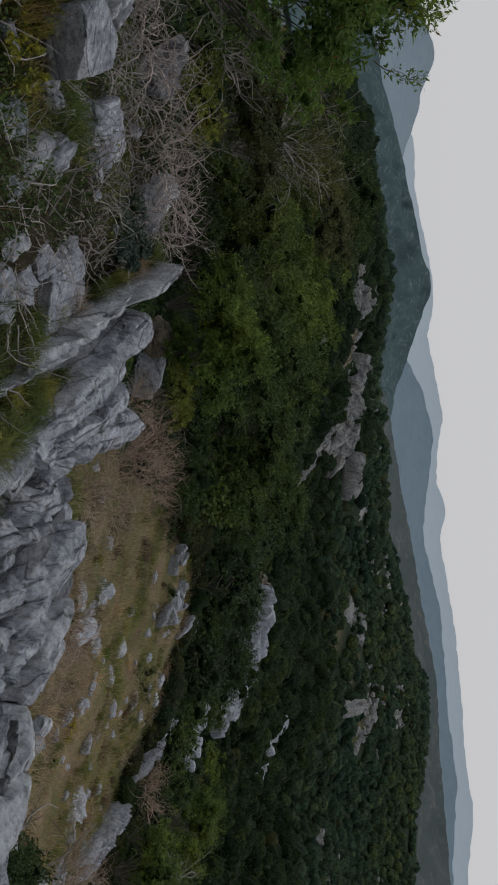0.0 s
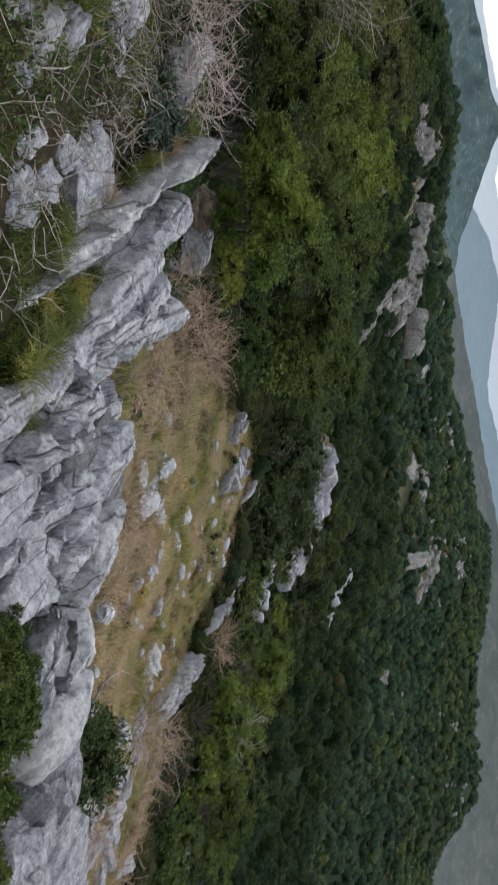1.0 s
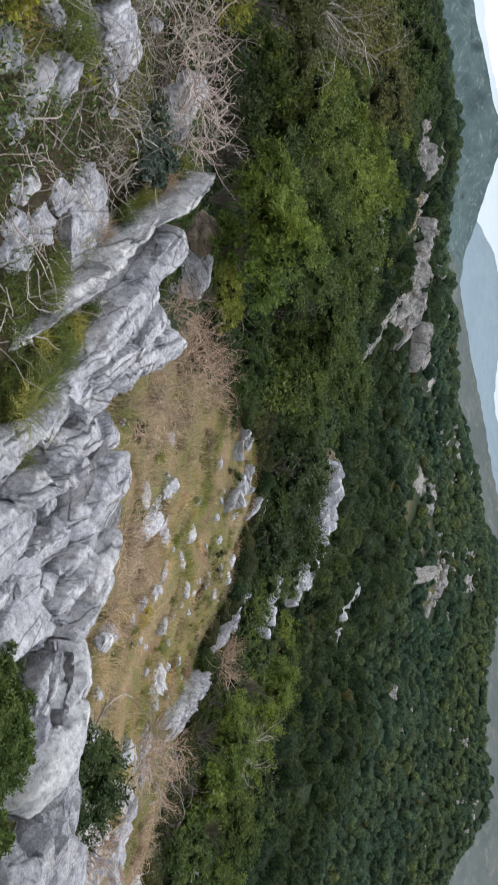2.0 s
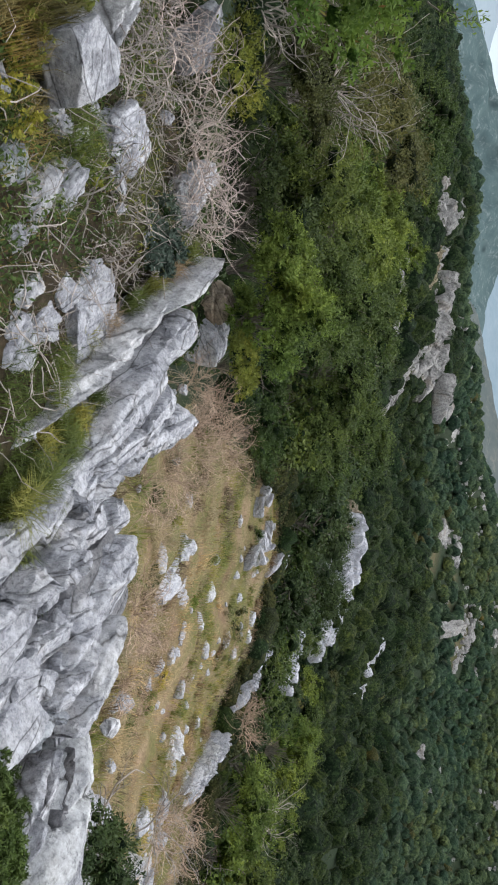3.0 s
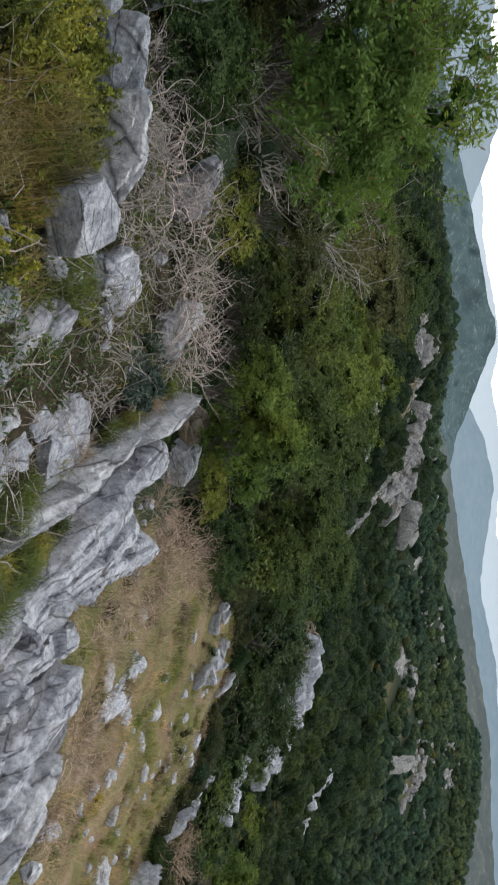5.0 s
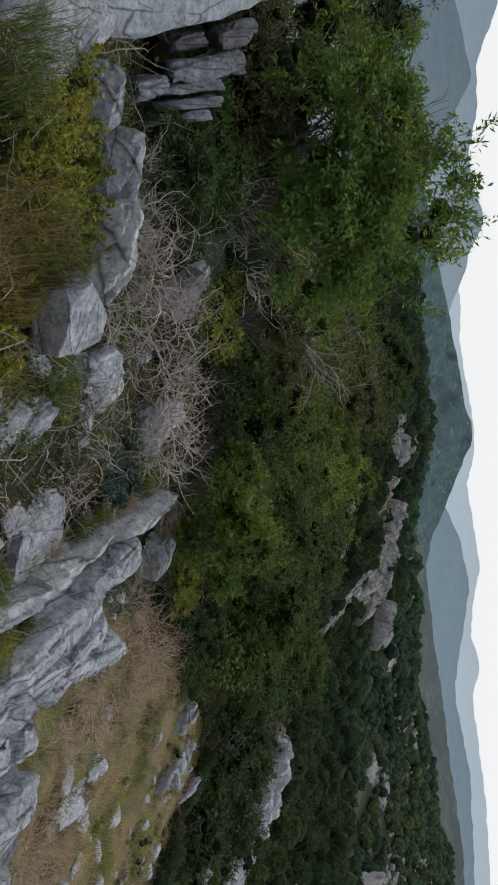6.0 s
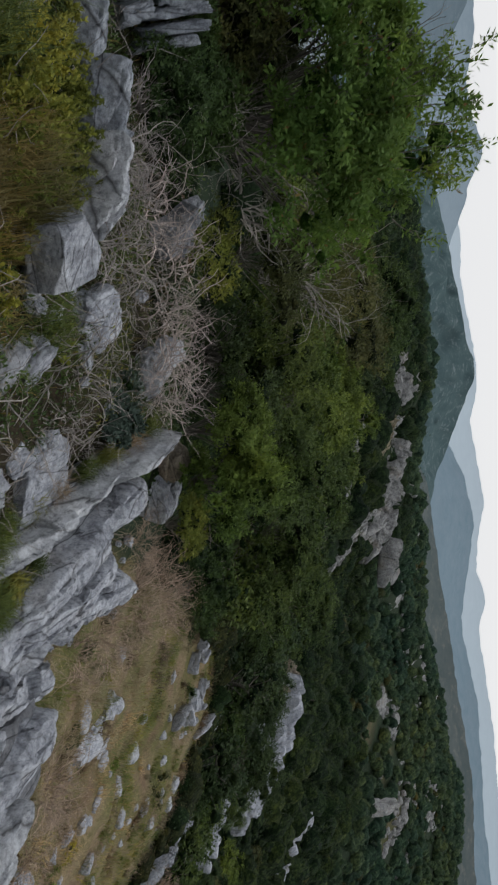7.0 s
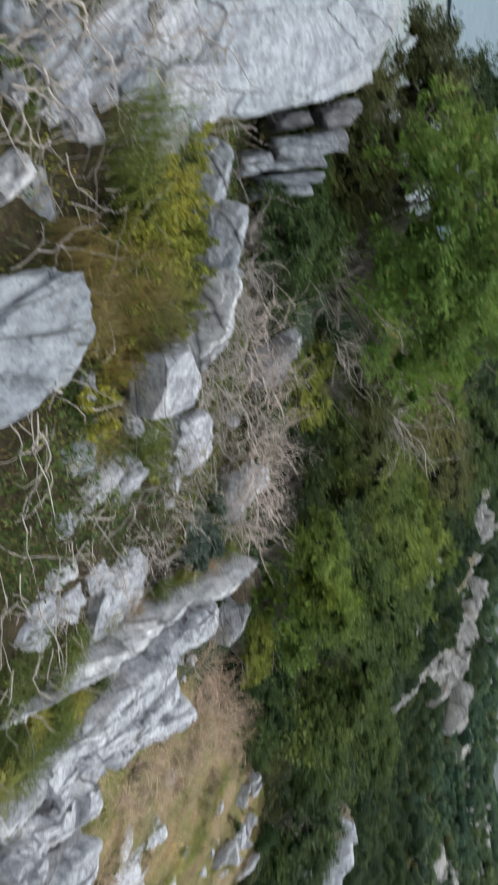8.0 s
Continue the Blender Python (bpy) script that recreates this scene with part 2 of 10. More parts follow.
def leaf_mass(name, dark, light, scale=9.0, deep=0.12):
    """Close foliage seen as a mass: mottled sprays of lighter and darker leaves with relief."""
    m, n, l, b = material(name)
    v = coords(n, l)
    t = noise_tex(n, l, v, scale, 6, 0.75)
    col = ramp(n, l, t, [(0.36, tuple(0.35 * p for p in dark)), (0.48, dark), (0.60, tuple(0.5 * (p + q) for p, q in zip(dark, light))), (0.72, light)])
    tone = ramp(n, l, noise_tex(n, l, v, scale * 0.1, 3, 0.6), [(0.34, (0.5, 0.58, 0.56)), (0.52, (0.95, 0.95, 0.9)), (0.66, (1.35, 1.25, 1.0))])
    stand = ramp(n, l, noise_tex(n, l, v, scale * 0.012, 3, 0.6), [(0.36, (0.75, 0.9, 0.95)), (0.50, (1, 1, 1)), (0.62, (1.35, 1.15, 0.85))])
    col = mixed(n, l, 0.9, col, stand, "MULTIPLY")
    col = mixed(n, l, 0.8, col, tone, "MULTIPLY")
    info = n.new("ShaderNodeObjectInfo")
    own = ramp(n, l, info.outputs["Random"], [(0.0, (0.72, 0.8, 0.72)), (0.5, (1, 1, 1)), (1.0, (1.25, 1.12, 0.85))])
    col = mixed(n, l, 0.8, col, own, "MULTIPLY")
    geo = n.new("ShaderNodeNewGeometry")
    crown = ramp(n, l, geo.outputs["Random Per Island"], [(0.0, (0.5, 0.62, 0.6)), (0.35, (0.85, 0.95, 0.9)), (0.7, (1.1, 1.1, 1.0)), (1.0, (1.7, 1.45, 1.0))])
    col = mixed(n, l, 0.85, col, crown, "MULTIPLY")
    l.new(col, b.inputs["Base Color"])
    b.inputs["Roughness"].default_value = 0.9
    b.inputs["Specular IOR Level"].default_value = 0.1
    bump = node(n, "ShaderNodeBump", Strength=1.0, Distance=deep)
    l.new(t, bump.inputs["Height"])
    l.new(bump.outputs[0], b.inputs["Normal"])
    return m


# crown insides: darker copies of the leaf colours, with shade put into them
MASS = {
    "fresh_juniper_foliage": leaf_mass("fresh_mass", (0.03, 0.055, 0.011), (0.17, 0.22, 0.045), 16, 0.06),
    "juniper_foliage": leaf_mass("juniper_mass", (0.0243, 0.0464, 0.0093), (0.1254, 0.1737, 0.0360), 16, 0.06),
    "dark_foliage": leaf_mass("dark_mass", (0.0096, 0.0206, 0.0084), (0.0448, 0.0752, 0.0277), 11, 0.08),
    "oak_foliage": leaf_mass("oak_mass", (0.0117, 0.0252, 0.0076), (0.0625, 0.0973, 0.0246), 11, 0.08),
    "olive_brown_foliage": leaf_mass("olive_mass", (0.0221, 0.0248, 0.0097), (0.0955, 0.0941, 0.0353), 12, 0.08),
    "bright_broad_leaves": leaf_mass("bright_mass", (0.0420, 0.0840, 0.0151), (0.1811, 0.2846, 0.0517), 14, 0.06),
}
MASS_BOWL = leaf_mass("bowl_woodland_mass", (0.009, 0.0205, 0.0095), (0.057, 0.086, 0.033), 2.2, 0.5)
# crown insides of the far hill, tinted with the same painted haze
MASS_HAZY = leaf_mass("hazy_woodland_mass", (0.024, 0.046, 0.031), (0.088, 0.125, 0.072), 1.3, 0.7)
# inside colour for the other crowns, darkened in the same way
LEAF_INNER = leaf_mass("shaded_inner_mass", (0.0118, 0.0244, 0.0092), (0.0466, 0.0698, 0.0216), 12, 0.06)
GRASS_DRY = leafy("dry_straw_grass", (0.235, 0.18, 0.108), (0.46, 0.37, 0.245), None, 0.3)
GRASS_GOLD = leafy("golden_seeding_grass", (0.12, 0.083, 0.03), (0.40, 0.29, 0.115), None, 0.3)
GRASS_BROWN = leafy("pinkish_brown_dry_grass", (0.23, 0.155, 0.11), (0.46, 0.325, 0.235), None, 0.3)
GRASS_LIME = leafy("yellow_green_grass", (0.14, 0.14, 0.03), (0.33, 0.315, 0.085), None, 0.3)
LEAF_HEATH = leafy("reddish_brown_heath", (0.085, 0.05, 0.032), (0.20, 0.13, 0.085), None, 0.2)
LEAF_TAN = leafy("brown_olive_far_scrub", (0.05, 0.048, 0.026), (0.15, 0.128, 0.075), None, 0.12, 0.8, 0.22)
GRASS_GREEN = leafy("green_grass", (0.045, 0.066, 0.014), (0.16, 0.19, 0.045), None, 0.3)


# ---- the lie of the land ----
# Heights along sections that fan out from the ridge: at each heading, the height at each of these distances.
REACH = np.array([0, 3, 5, 7, 10, 18, 30, 50, 90, 150, 220, 320, 410, 600, 1000, 2000, 4600], float)
SECTIONS = {}
# unseen hill behind the viewpoint, added to block sky light from the rear
SECTIONS[-180] = (-1.75, -1.4, -1.0, -0.3, 1.2, 5, 11, 21, 40, 60, 75, 78, 70, 40, -30, -140, -210)
SECTIONS[-120] = (-1.75, -1.4, -1.0, -0.4, 0.8, 3.6, 8.5, 17, 32, 46, 52, 46, 34, 0, -70, -160, -225)
SECTIONS[-80] = (-1.75, -1.5, -1.4, -1.4, -1.6, -3, -6, -12, -22, -38, -55, -80, -100, -140, -190, -230, -240)
SECTIONS[-38] = (-1.75, -1.6, -1.65, -2.1, -3.0, -6, -10, -17, -30, -48, -68, -95, -115, -150, -200, -235, -240)
SECTIONS[-24] = (-1.75, -1.75, -2.0, -2.5, -3.3, -5.6, -9, -14, -22, -36, -54, -82, -105, -150, -200, -235, -240)
SECTIONS[-10] = (-1.75, -1.85, -2.1, -2.7, -3.5, -5.4, -7.4, -9.2, -10.8, -12.6, -17, -48, -85, -140, -200, -235, -240)
SECTIONS[0] = (-1.75, -1.95, -2.15, -2.9, -3.9, -5.8, -7.5, -9.3, -11.0, -12.8, -13.2, -40, -75, -130, -200, -235, -240)
SECTIONS[7] = (-1.75, -2.1, -2.5, -3.4, -4.1, -6.0, -8.2, -10.8, -13.5, -16.5, -17.0, -38, -70, -120, -190, -235, -240)
SECTIONS[10] = (-1.75, -2.14, -2.65, -3.7, -4.4, -6.3, -8.6, -12, -15, -17.2, -15.6, -34, -62, -110, -180, -235, -240)
SECTIONS[12] = (-1.75, -2.17, -2.75, -3.9, -4.6, -6.5, -8.9, -13, -17, -19.5, -17, -21, -46, -100, -175, -235, -240)
SECTIONS[15] = (-1.75, -2.2, -2.85, -4.1, -4.9, -6.8, -9.3, -14, -19.5, -25, -26, -21, -37, -90, -170, -235, -240)
SECTIONS[24] = (-1.75, -2.3, -2.95, -4.3, -5.1, -7.2, -9.9, -15.5, -21, -27, -27, -17, -19.5, -70, -150, -235, -240)
SECTIONS[29] = (-1.75, -2.3, -2.95, -4.35, -5.3, -7.7, -10.7, -17, -23, -29, -29, -19, -10.0, -70, -150, -235, -240)
SECTIONS[38] = (-1.75, -2.3, -2.95, -4.35, -5.4, -8.4, -12, -18.5, -27, -35, -37, -29, -17, -70, -150, -235, -240)
SECTIONS[44] = (-1.75, -2.5, -3.05, -4.3, -5.4, -8.6, -12.8, -19.5, -29, -38, -41.5, -33, -15.5, -70, -150, -235, -240)
SECTIONS[50] = (-1.75, -2.45, -3.0, -4.3, -5.4, -8.7, -13.2, -20.5, -31, -41, -46, -43, -36, -75, -150, -235, -240)
SECTIONS[80] = (-1.75, -2.0, -2.6, -4.0, -5.4, -9, -15, -24, -38, -55, -65, -75, -85, -110, -160, -235, -240)
# the other side of the added, light-blocking hill behind the viewpoint
SECTIONS[125] = (-1.75, -1.5, -1.2, -0.6, 0.5, 3, 8, 16, 30, 44, 50, 44, 32, 0, -70, -160, -225)
SECTIONS[180] = (-1.75, -1.4, -1.0, -0.3, 1.2, 5, 11, 21, 40, 60, 75, 78, 70, 40, -30, -140, -210)
HEADS = np.array(sorted(SECTIONS), float)
HEIGHTS = np.array([SECTIONS[int(h)] for h in HEADS])


def land(x, y):
    """Height of the ground at (x, y)."""
    x, y = np.atleast_1d(np.asarray(x, float)), np.atleast_1d(np.asarray(y, float))
    d, a = np.hypot(x, y), np.degrees(np.arctan2(x, y))
    i = np.clip(np.searchsorted(HEADS, a, side="right") - 1, 0, len(HEADS) - 2)
    f = np.clip((a - HEADS[i]) / (HEADS[i + 1] - HEADS[i]), 0, 1)
    f = f * f * (3 - 2 * f)
    j = np.clip(np.searchsorted(REACH, d, side="right") - 1, 0, len(REACH) - 2)
    u = np.clip((d - REACH[j]) / (REACH[j + 1] - REACH[j]), 0, 1)

    def along(row):
        lo, hi = np.maximum(j - 1, 0), np.minimum(j + 2, len(REACH) - 1)
        z0, z1, z2, z3 = HEIGHTS[row, lo], HEIGHTS[row, j], HEIGHTS[row, j + 1], HEIGHTS[row, hi]
        w = REACH[j + 1] - REACH[j]
        s1 = (z2 - z0) / (REACH[j + 1] - REACH[lo] + 1e-9) * w
        s2 = (z3 - z1) / (REACH[hi] - REACH[j] + 1e-9) * w
        u2, u3 = u * u, u * u * u
        return (2 * u3 - 3 * u2 + 1) * z1 + (u3 - 2 * u2 + u) * s1 + (3 * u2 - 2 * u3) * z2 + (u3 - u2) * s2

    z = along(i) * (1 - f) + along(i + 1) * f
    p = np.stack([x, y, 0 * x], 1)
    z = z + 0.05 * fbm(p * 1.6, 3, 3) * smooth(0.5, 3, d) * (1 - smooth(4, 8, d))
    z = z + 0.25 * fbm(p * 0.22, 3, 11) * smooth(6, 14, d)
    z = z + 1.1 * fbm(p * 0.045, 4, 23) * smooth(40, 110, d)
    # spurs and gullies running down the hill
    spur = np.abs(vnoise(np.stack([a * 0.13 + 0.004 * d, d * 0.006, 0 * d], 1), 61)) + 0.4 * np.abs(vnoise(np.stack([a * 0.33, d * 0.012, 0 * d], 1), 62))
    z = z + 9.0 * (spur - 0.42) * smooth(110, 180, d) * (1 - smooth(215, 300 + 50 * smooth(26, 34, a), d)) * smooth(9, 15, a)
    return z


def spot(x, y, lift=0.0):
    return Vector((x, y, float(land(x, y)[0]) + lift))


def meadow_share(x, y):
    """1 on the dry meadow below the ledge, 0 outside it."""
    d, a = np.hypot(x, y), np.degrees(np.arctan2(x, y))
    edge = 30 + 7 * smooth(20, 30, a) + 5 * smooth(33, 39, a) - 14 * smooth(44, 52, a) + 2.5 * vnoise(np.stack([np.atleast_1d(x) * 0.3, np.atleast_1d(y) * 0.3, 0 * np.atleast_1d(x)], 1), 5)
    edge = np.minimum(edge, 9 + 21 * smooth(11, 23, a))
    a = a + 2.5 * vnoise(np.stack([np.atleast_1d(x) * 0.5, np.atleast_1d(y) * 0.5, 0 * np.atleast_1d(x) + 3], 1), 6)
    return smooth(10, 15, a) * (1 - smooth(55, 64, a)) * smooth(5.4, 6.2, d) * (1 - smooth(edge - 1.5, edge + 1.5, d))


# bare dry slopes among the far woods: x, y, reach
DRY = [(12, 154, 5), (14, 149, 5), (13, 177, 4), (38, 201, 4), (63, 256, 4), (94, 219, 6), (139, 236, 12), (139, 229, 10), (94, 197, 9), (117, 226, 8)]

# the land as one sheet, fine near the ridge and coarse towards the horizon
turns = np.concatenate([np.linspace(-180, -60, 60, endpoint=False), np.linspace(-60, 70, 420, endpoint=False), np.linspace(70, 180, 56, endpoint=False)])
rings = np.concatenate([[0.00005], np.geomspace(0.5, 4600, 250)])
AA, RR = np.meshgrid(np.radians(turns), rings)
gx, gy = (RR * np.sin(AA)).ravel(), (RR * np.cos(AA)).ravel()
gz = land(gx, gy)
nt, nr = len(turns), len(rings)
i0, j0 = np.meshgrid(np.arange(nr - 1), np.arange(nt), indexing="ij")
j1 = (j0 + 1) % nt
quads = np.stack([i0 * nt + j0, i0 * nt + j1, (i0 + 1) * nt + j1, (i0 + 1) * nt + j0], -1).reshape(-1, 4)[:, ::-1]


def ground_material():
    m, n, l, b = material("hillside_ground")
    v = coords(n, l)
    cover = n.new("ShaderNodeAttribute")
    cover.attribute_name = "cover"
    split = n.new("ShaderNodeSeparateColor")
    l.new(cover.outputs["Color"], split.inputs[0])
    n1 = noise_tex(n, l, v, 1.1, 8, 0.7)
    n2 = noise_tex(n, l, v, 14, 8, 0.75)
    n3 = noise_tex(n, l, v, 0.035, 8, 0.7)
    soil = ramp(n, l, n2, [(0.3, (0.014, 0.012, 0.008)), (0.5, (0.034, 0.027, 0.017)), (0.7, (0.075, 0.058, 0.038))])
    moss = ramp(n, l, n2, [(0.35, (0.014, 0.021, 0.007)), (0.65, (0.06, 0.067, 0.02))])
    near = mixed(n, l, ramp(n, l, n1, [(0.45, (0, 0, 0)), (0.6, (1, 1, 1))]), soil, moss)
    n4 = noise_tex(n, l, v, 0.32, 5, 0.6)
    straw = ramp(n, l, n2, [(0.30, (0.09, 0.064, 0.039)), (0.5, (0.225, 0.163, 0.105)), (0.70, (0.39, 0.30, 0.205))])
    olive = ramp(n, l, n2, [(0.3, (0.045, 0.052, 0.018)), (0.7, (0.17, 0.165, 0.06))])
    dry = mixed(n, l, ramp(n, l, n1, [(0.40, (0, 0, 0)), (0.62, (0.8, 0.8, 0.8))]), straw, olive)
    dry = mixed(n, l, ramp(n, l, n4, [(0.42, (0, 0, 0)), (0.55, (0.9, 0.9, 0.9))]), dry, olive)
    n5 = noise_tex(n, l, v, 0.75, 5, 0.7)
    dry = mixed(n, l, ramp(n, l, n5, [(0.52, (0, 0, 0)), (0.66, (0.75, 0.75, 0.75))]), dry, ramp(n, l, n2, [(0.3, (0.06, 0.04, 0.028)), (0.7, (0.26, 0.17, 0.115))]))
    wood = ramp(n, l, n1, [(0.3, (0.008, 0.015, 0.008)), (0.55, (0.020, 0.032, 0.017)), (0.78, (0.044, 0.052, 0.030))])
    # far plain: distance haze put into the colour as pale blue-grey
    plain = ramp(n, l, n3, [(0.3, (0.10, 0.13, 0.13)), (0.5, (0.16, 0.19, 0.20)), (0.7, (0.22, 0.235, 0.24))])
    col = mixed(n, l, split.outputs[0], near, dry)
    col = mixed(n, l, split.outputs[1], col, wood)
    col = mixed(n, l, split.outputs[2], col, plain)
    l.new(col, b.inputs["Base Color"])
    b.inputs["Roughness"].default_value = 1.0
    b.inputs["Specular IOR Level"].default_value = 0.1
    bump = node(n, "ShaderNodeBump", Strength=0.7, Distance=0.04)
    l.new(n2, bump.inputs["Height"])
    l.new(bump.outputs[0], b.inputs["Normal"])
    return m


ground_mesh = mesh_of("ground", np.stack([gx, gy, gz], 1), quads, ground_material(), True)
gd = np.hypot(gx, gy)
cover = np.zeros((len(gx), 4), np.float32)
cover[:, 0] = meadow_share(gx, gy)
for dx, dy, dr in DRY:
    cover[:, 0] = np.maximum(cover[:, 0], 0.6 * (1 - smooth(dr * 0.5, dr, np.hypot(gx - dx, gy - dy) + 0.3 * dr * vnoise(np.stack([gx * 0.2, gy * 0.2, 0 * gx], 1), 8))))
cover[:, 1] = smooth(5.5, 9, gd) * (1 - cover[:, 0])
# the haze-tinted colour takes over with distance
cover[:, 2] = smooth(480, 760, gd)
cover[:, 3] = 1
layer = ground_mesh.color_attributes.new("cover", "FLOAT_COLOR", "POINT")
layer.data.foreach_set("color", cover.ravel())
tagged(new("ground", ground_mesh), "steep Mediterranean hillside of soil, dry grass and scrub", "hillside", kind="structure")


# ---- far mountains: pale with distance ----
def mountain_material(name, low, high, flecks, glow, strength, haze=0.5):
    """A far slope: woods and bare rock, with haze painted in as bluish colour and emission, thicker towards the valley
    floor.
    """
    m, n, l, b = material(name)
    v = coords(n, l, (1, 1, 1.6))
    t = noise_tex(n, l, v, 0.018, 10, 0.74)
    col = ramp(n, l, t, [(0.30, low), (0.70, high)])
    f = ramp(n, l, noise_tex(n, l, v, 0.045, 8, 0.76), [(0.53, (0, 0, 0)), (0.72, (0.7, 0.7, 0.7))])
    col = mixed(n, l, f, col, flecks)
    l.new(col, b.inputs["Base Color"])
    b.inputs["Roughness"].default_value = 1.0
    b.inputs["Specular IOR Level"].default_value = 0.0
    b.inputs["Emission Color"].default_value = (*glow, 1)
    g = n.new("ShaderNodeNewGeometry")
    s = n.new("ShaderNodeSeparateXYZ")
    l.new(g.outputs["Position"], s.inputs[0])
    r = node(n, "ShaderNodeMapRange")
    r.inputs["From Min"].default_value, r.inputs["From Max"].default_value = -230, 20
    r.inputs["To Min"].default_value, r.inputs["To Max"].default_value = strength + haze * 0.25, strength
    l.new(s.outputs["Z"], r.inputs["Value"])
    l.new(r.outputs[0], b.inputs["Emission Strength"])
    return m


def mountain(name, label, far, knots, foot, mat, rough, seed):
    """A mountain range: its crest from (heading, rise) in degrees, its near slope running down to the valley."""
    heads = np.arange(knots[0][0], knots[-1][0] + 0.01, 0.2)
    crest = np.interp(heads, [k[0] for k in knots], [k[1] for k in knots])
    crest = np.convolve(np.pad(crest, 2, mode="edge"), np.ones(5) / 5, "valid")
    rows = 36
    verts = []
    for r in range(rows):
        s = r / (rows - 1)
        dist = far * (1 - 0.34 * s)
        a = np.radians(heads)
        bumps = fbm(np.stack([heads * 0.33, np.full_like(heads, s * 3.2), 0 * heads], 1), 5, seed)
        top = far * np.tan(np.radians(crest + 0.05 * vnoise(np.stack([heads * 2.3, 0 * heads, 0 * heads], 1), seed + 3)))
        z = top + (foot - top) * (s ** 0.82) + bumps * rough * far * 0.02 * math.sin(math.pi * min(1, s * 1.15 + 0.03)) * (s > 0)
        dd = dist + far * 0.035 * min(1, rough) * fbm(np.stack([heads * 0.5, np.full_like(heads, s * 4), 0 * heads + 5], 1), 3, seed + 9)
        verts.append(np.stack([dd * np.sin(a), dd * np.cos(a), z], 1))
    n = len(heads)
    i, j = np.meshgrid(np.arange(rows - 1), np.arange(n - 1), indexing="ij")
    faces = np.stack([i * n + j, (i + 1) * n + j, (i + 1) * n + j + 1, i * n + j + 1], -1).reshape(-1, 4)
    return tagged(new(name, mesh_of(name, np.concatenate(verts), faces, mat, True)), label, "mountain", kind="structure")


# ranges further off get paler, bluer colours and more glow as painted haze
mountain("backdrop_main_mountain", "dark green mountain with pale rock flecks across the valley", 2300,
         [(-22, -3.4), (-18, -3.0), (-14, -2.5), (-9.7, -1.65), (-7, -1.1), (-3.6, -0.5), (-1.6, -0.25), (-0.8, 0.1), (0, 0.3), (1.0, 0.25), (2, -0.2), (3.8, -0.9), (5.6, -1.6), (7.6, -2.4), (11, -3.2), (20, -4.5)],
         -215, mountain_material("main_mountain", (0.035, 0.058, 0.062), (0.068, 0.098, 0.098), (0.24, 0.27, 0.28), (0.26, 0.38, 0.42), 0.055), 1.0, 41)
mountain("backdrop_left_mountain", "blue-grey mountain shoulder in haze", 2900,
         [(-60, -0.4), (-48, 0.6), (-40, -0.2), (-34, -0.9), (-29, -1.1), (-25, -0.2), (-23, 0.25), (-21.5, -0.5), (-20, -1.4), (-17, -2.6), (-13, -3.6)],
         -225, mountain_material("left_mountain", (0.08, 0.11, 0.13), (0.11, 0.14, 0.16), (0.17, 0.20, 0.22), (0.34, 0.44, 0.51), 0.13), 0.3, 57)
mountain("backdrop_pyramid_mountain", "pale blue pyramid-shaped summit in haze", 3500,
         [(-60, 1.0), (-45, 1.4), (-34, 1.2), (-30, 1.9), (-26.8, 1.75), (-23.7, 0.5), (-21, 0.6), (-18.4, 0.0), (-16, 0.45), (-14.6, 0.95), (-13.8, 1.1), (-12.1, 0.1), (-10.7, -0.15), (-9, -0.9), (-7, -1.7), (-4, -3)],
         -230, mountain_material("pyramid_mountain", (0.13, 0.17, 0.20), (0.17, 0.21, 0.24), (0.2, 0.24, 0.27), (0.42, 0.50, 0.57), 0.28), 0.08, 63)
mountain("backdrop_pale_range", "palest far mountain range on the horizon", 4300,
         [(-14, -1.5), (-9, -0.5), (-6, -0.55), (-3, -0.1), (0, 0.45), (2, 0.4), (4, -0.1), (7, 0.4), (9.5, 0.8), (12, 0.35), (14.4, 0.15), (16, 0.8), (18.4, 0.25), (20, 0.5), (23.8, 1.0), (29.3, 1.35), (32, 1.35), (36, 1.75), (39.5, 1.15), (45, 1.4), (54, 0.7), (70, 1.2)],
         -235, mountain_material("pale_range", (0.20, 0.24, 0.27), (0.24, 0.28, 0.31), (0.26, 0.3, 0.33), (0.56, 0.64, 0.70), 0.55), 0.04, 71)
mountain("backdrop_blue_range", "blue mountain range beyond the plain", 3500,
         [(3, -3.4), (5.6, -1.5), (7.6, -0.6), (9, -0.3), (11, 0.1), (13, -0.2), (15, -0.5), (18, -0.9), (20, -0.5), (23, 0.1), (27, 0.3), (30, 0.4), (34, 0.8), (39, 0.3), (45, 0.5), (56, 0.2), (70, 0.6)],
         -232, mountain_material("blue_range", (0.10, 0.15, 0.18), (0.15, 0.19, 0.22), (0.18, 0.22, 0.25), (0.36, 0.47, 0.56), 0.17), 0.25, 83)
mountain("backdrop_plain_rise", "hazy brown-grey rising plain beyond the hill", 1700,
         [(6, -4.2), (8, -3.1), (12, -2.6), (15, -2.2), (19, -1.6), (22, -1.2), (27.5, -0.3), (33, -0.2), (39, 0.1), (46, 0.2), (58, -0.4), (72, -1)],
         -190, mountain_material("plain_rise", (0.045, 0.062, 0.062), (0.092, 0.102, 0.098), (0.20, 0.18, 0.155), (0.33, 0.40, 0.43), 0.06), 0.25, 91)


# ---- kinds of things ----
BALLS = {}


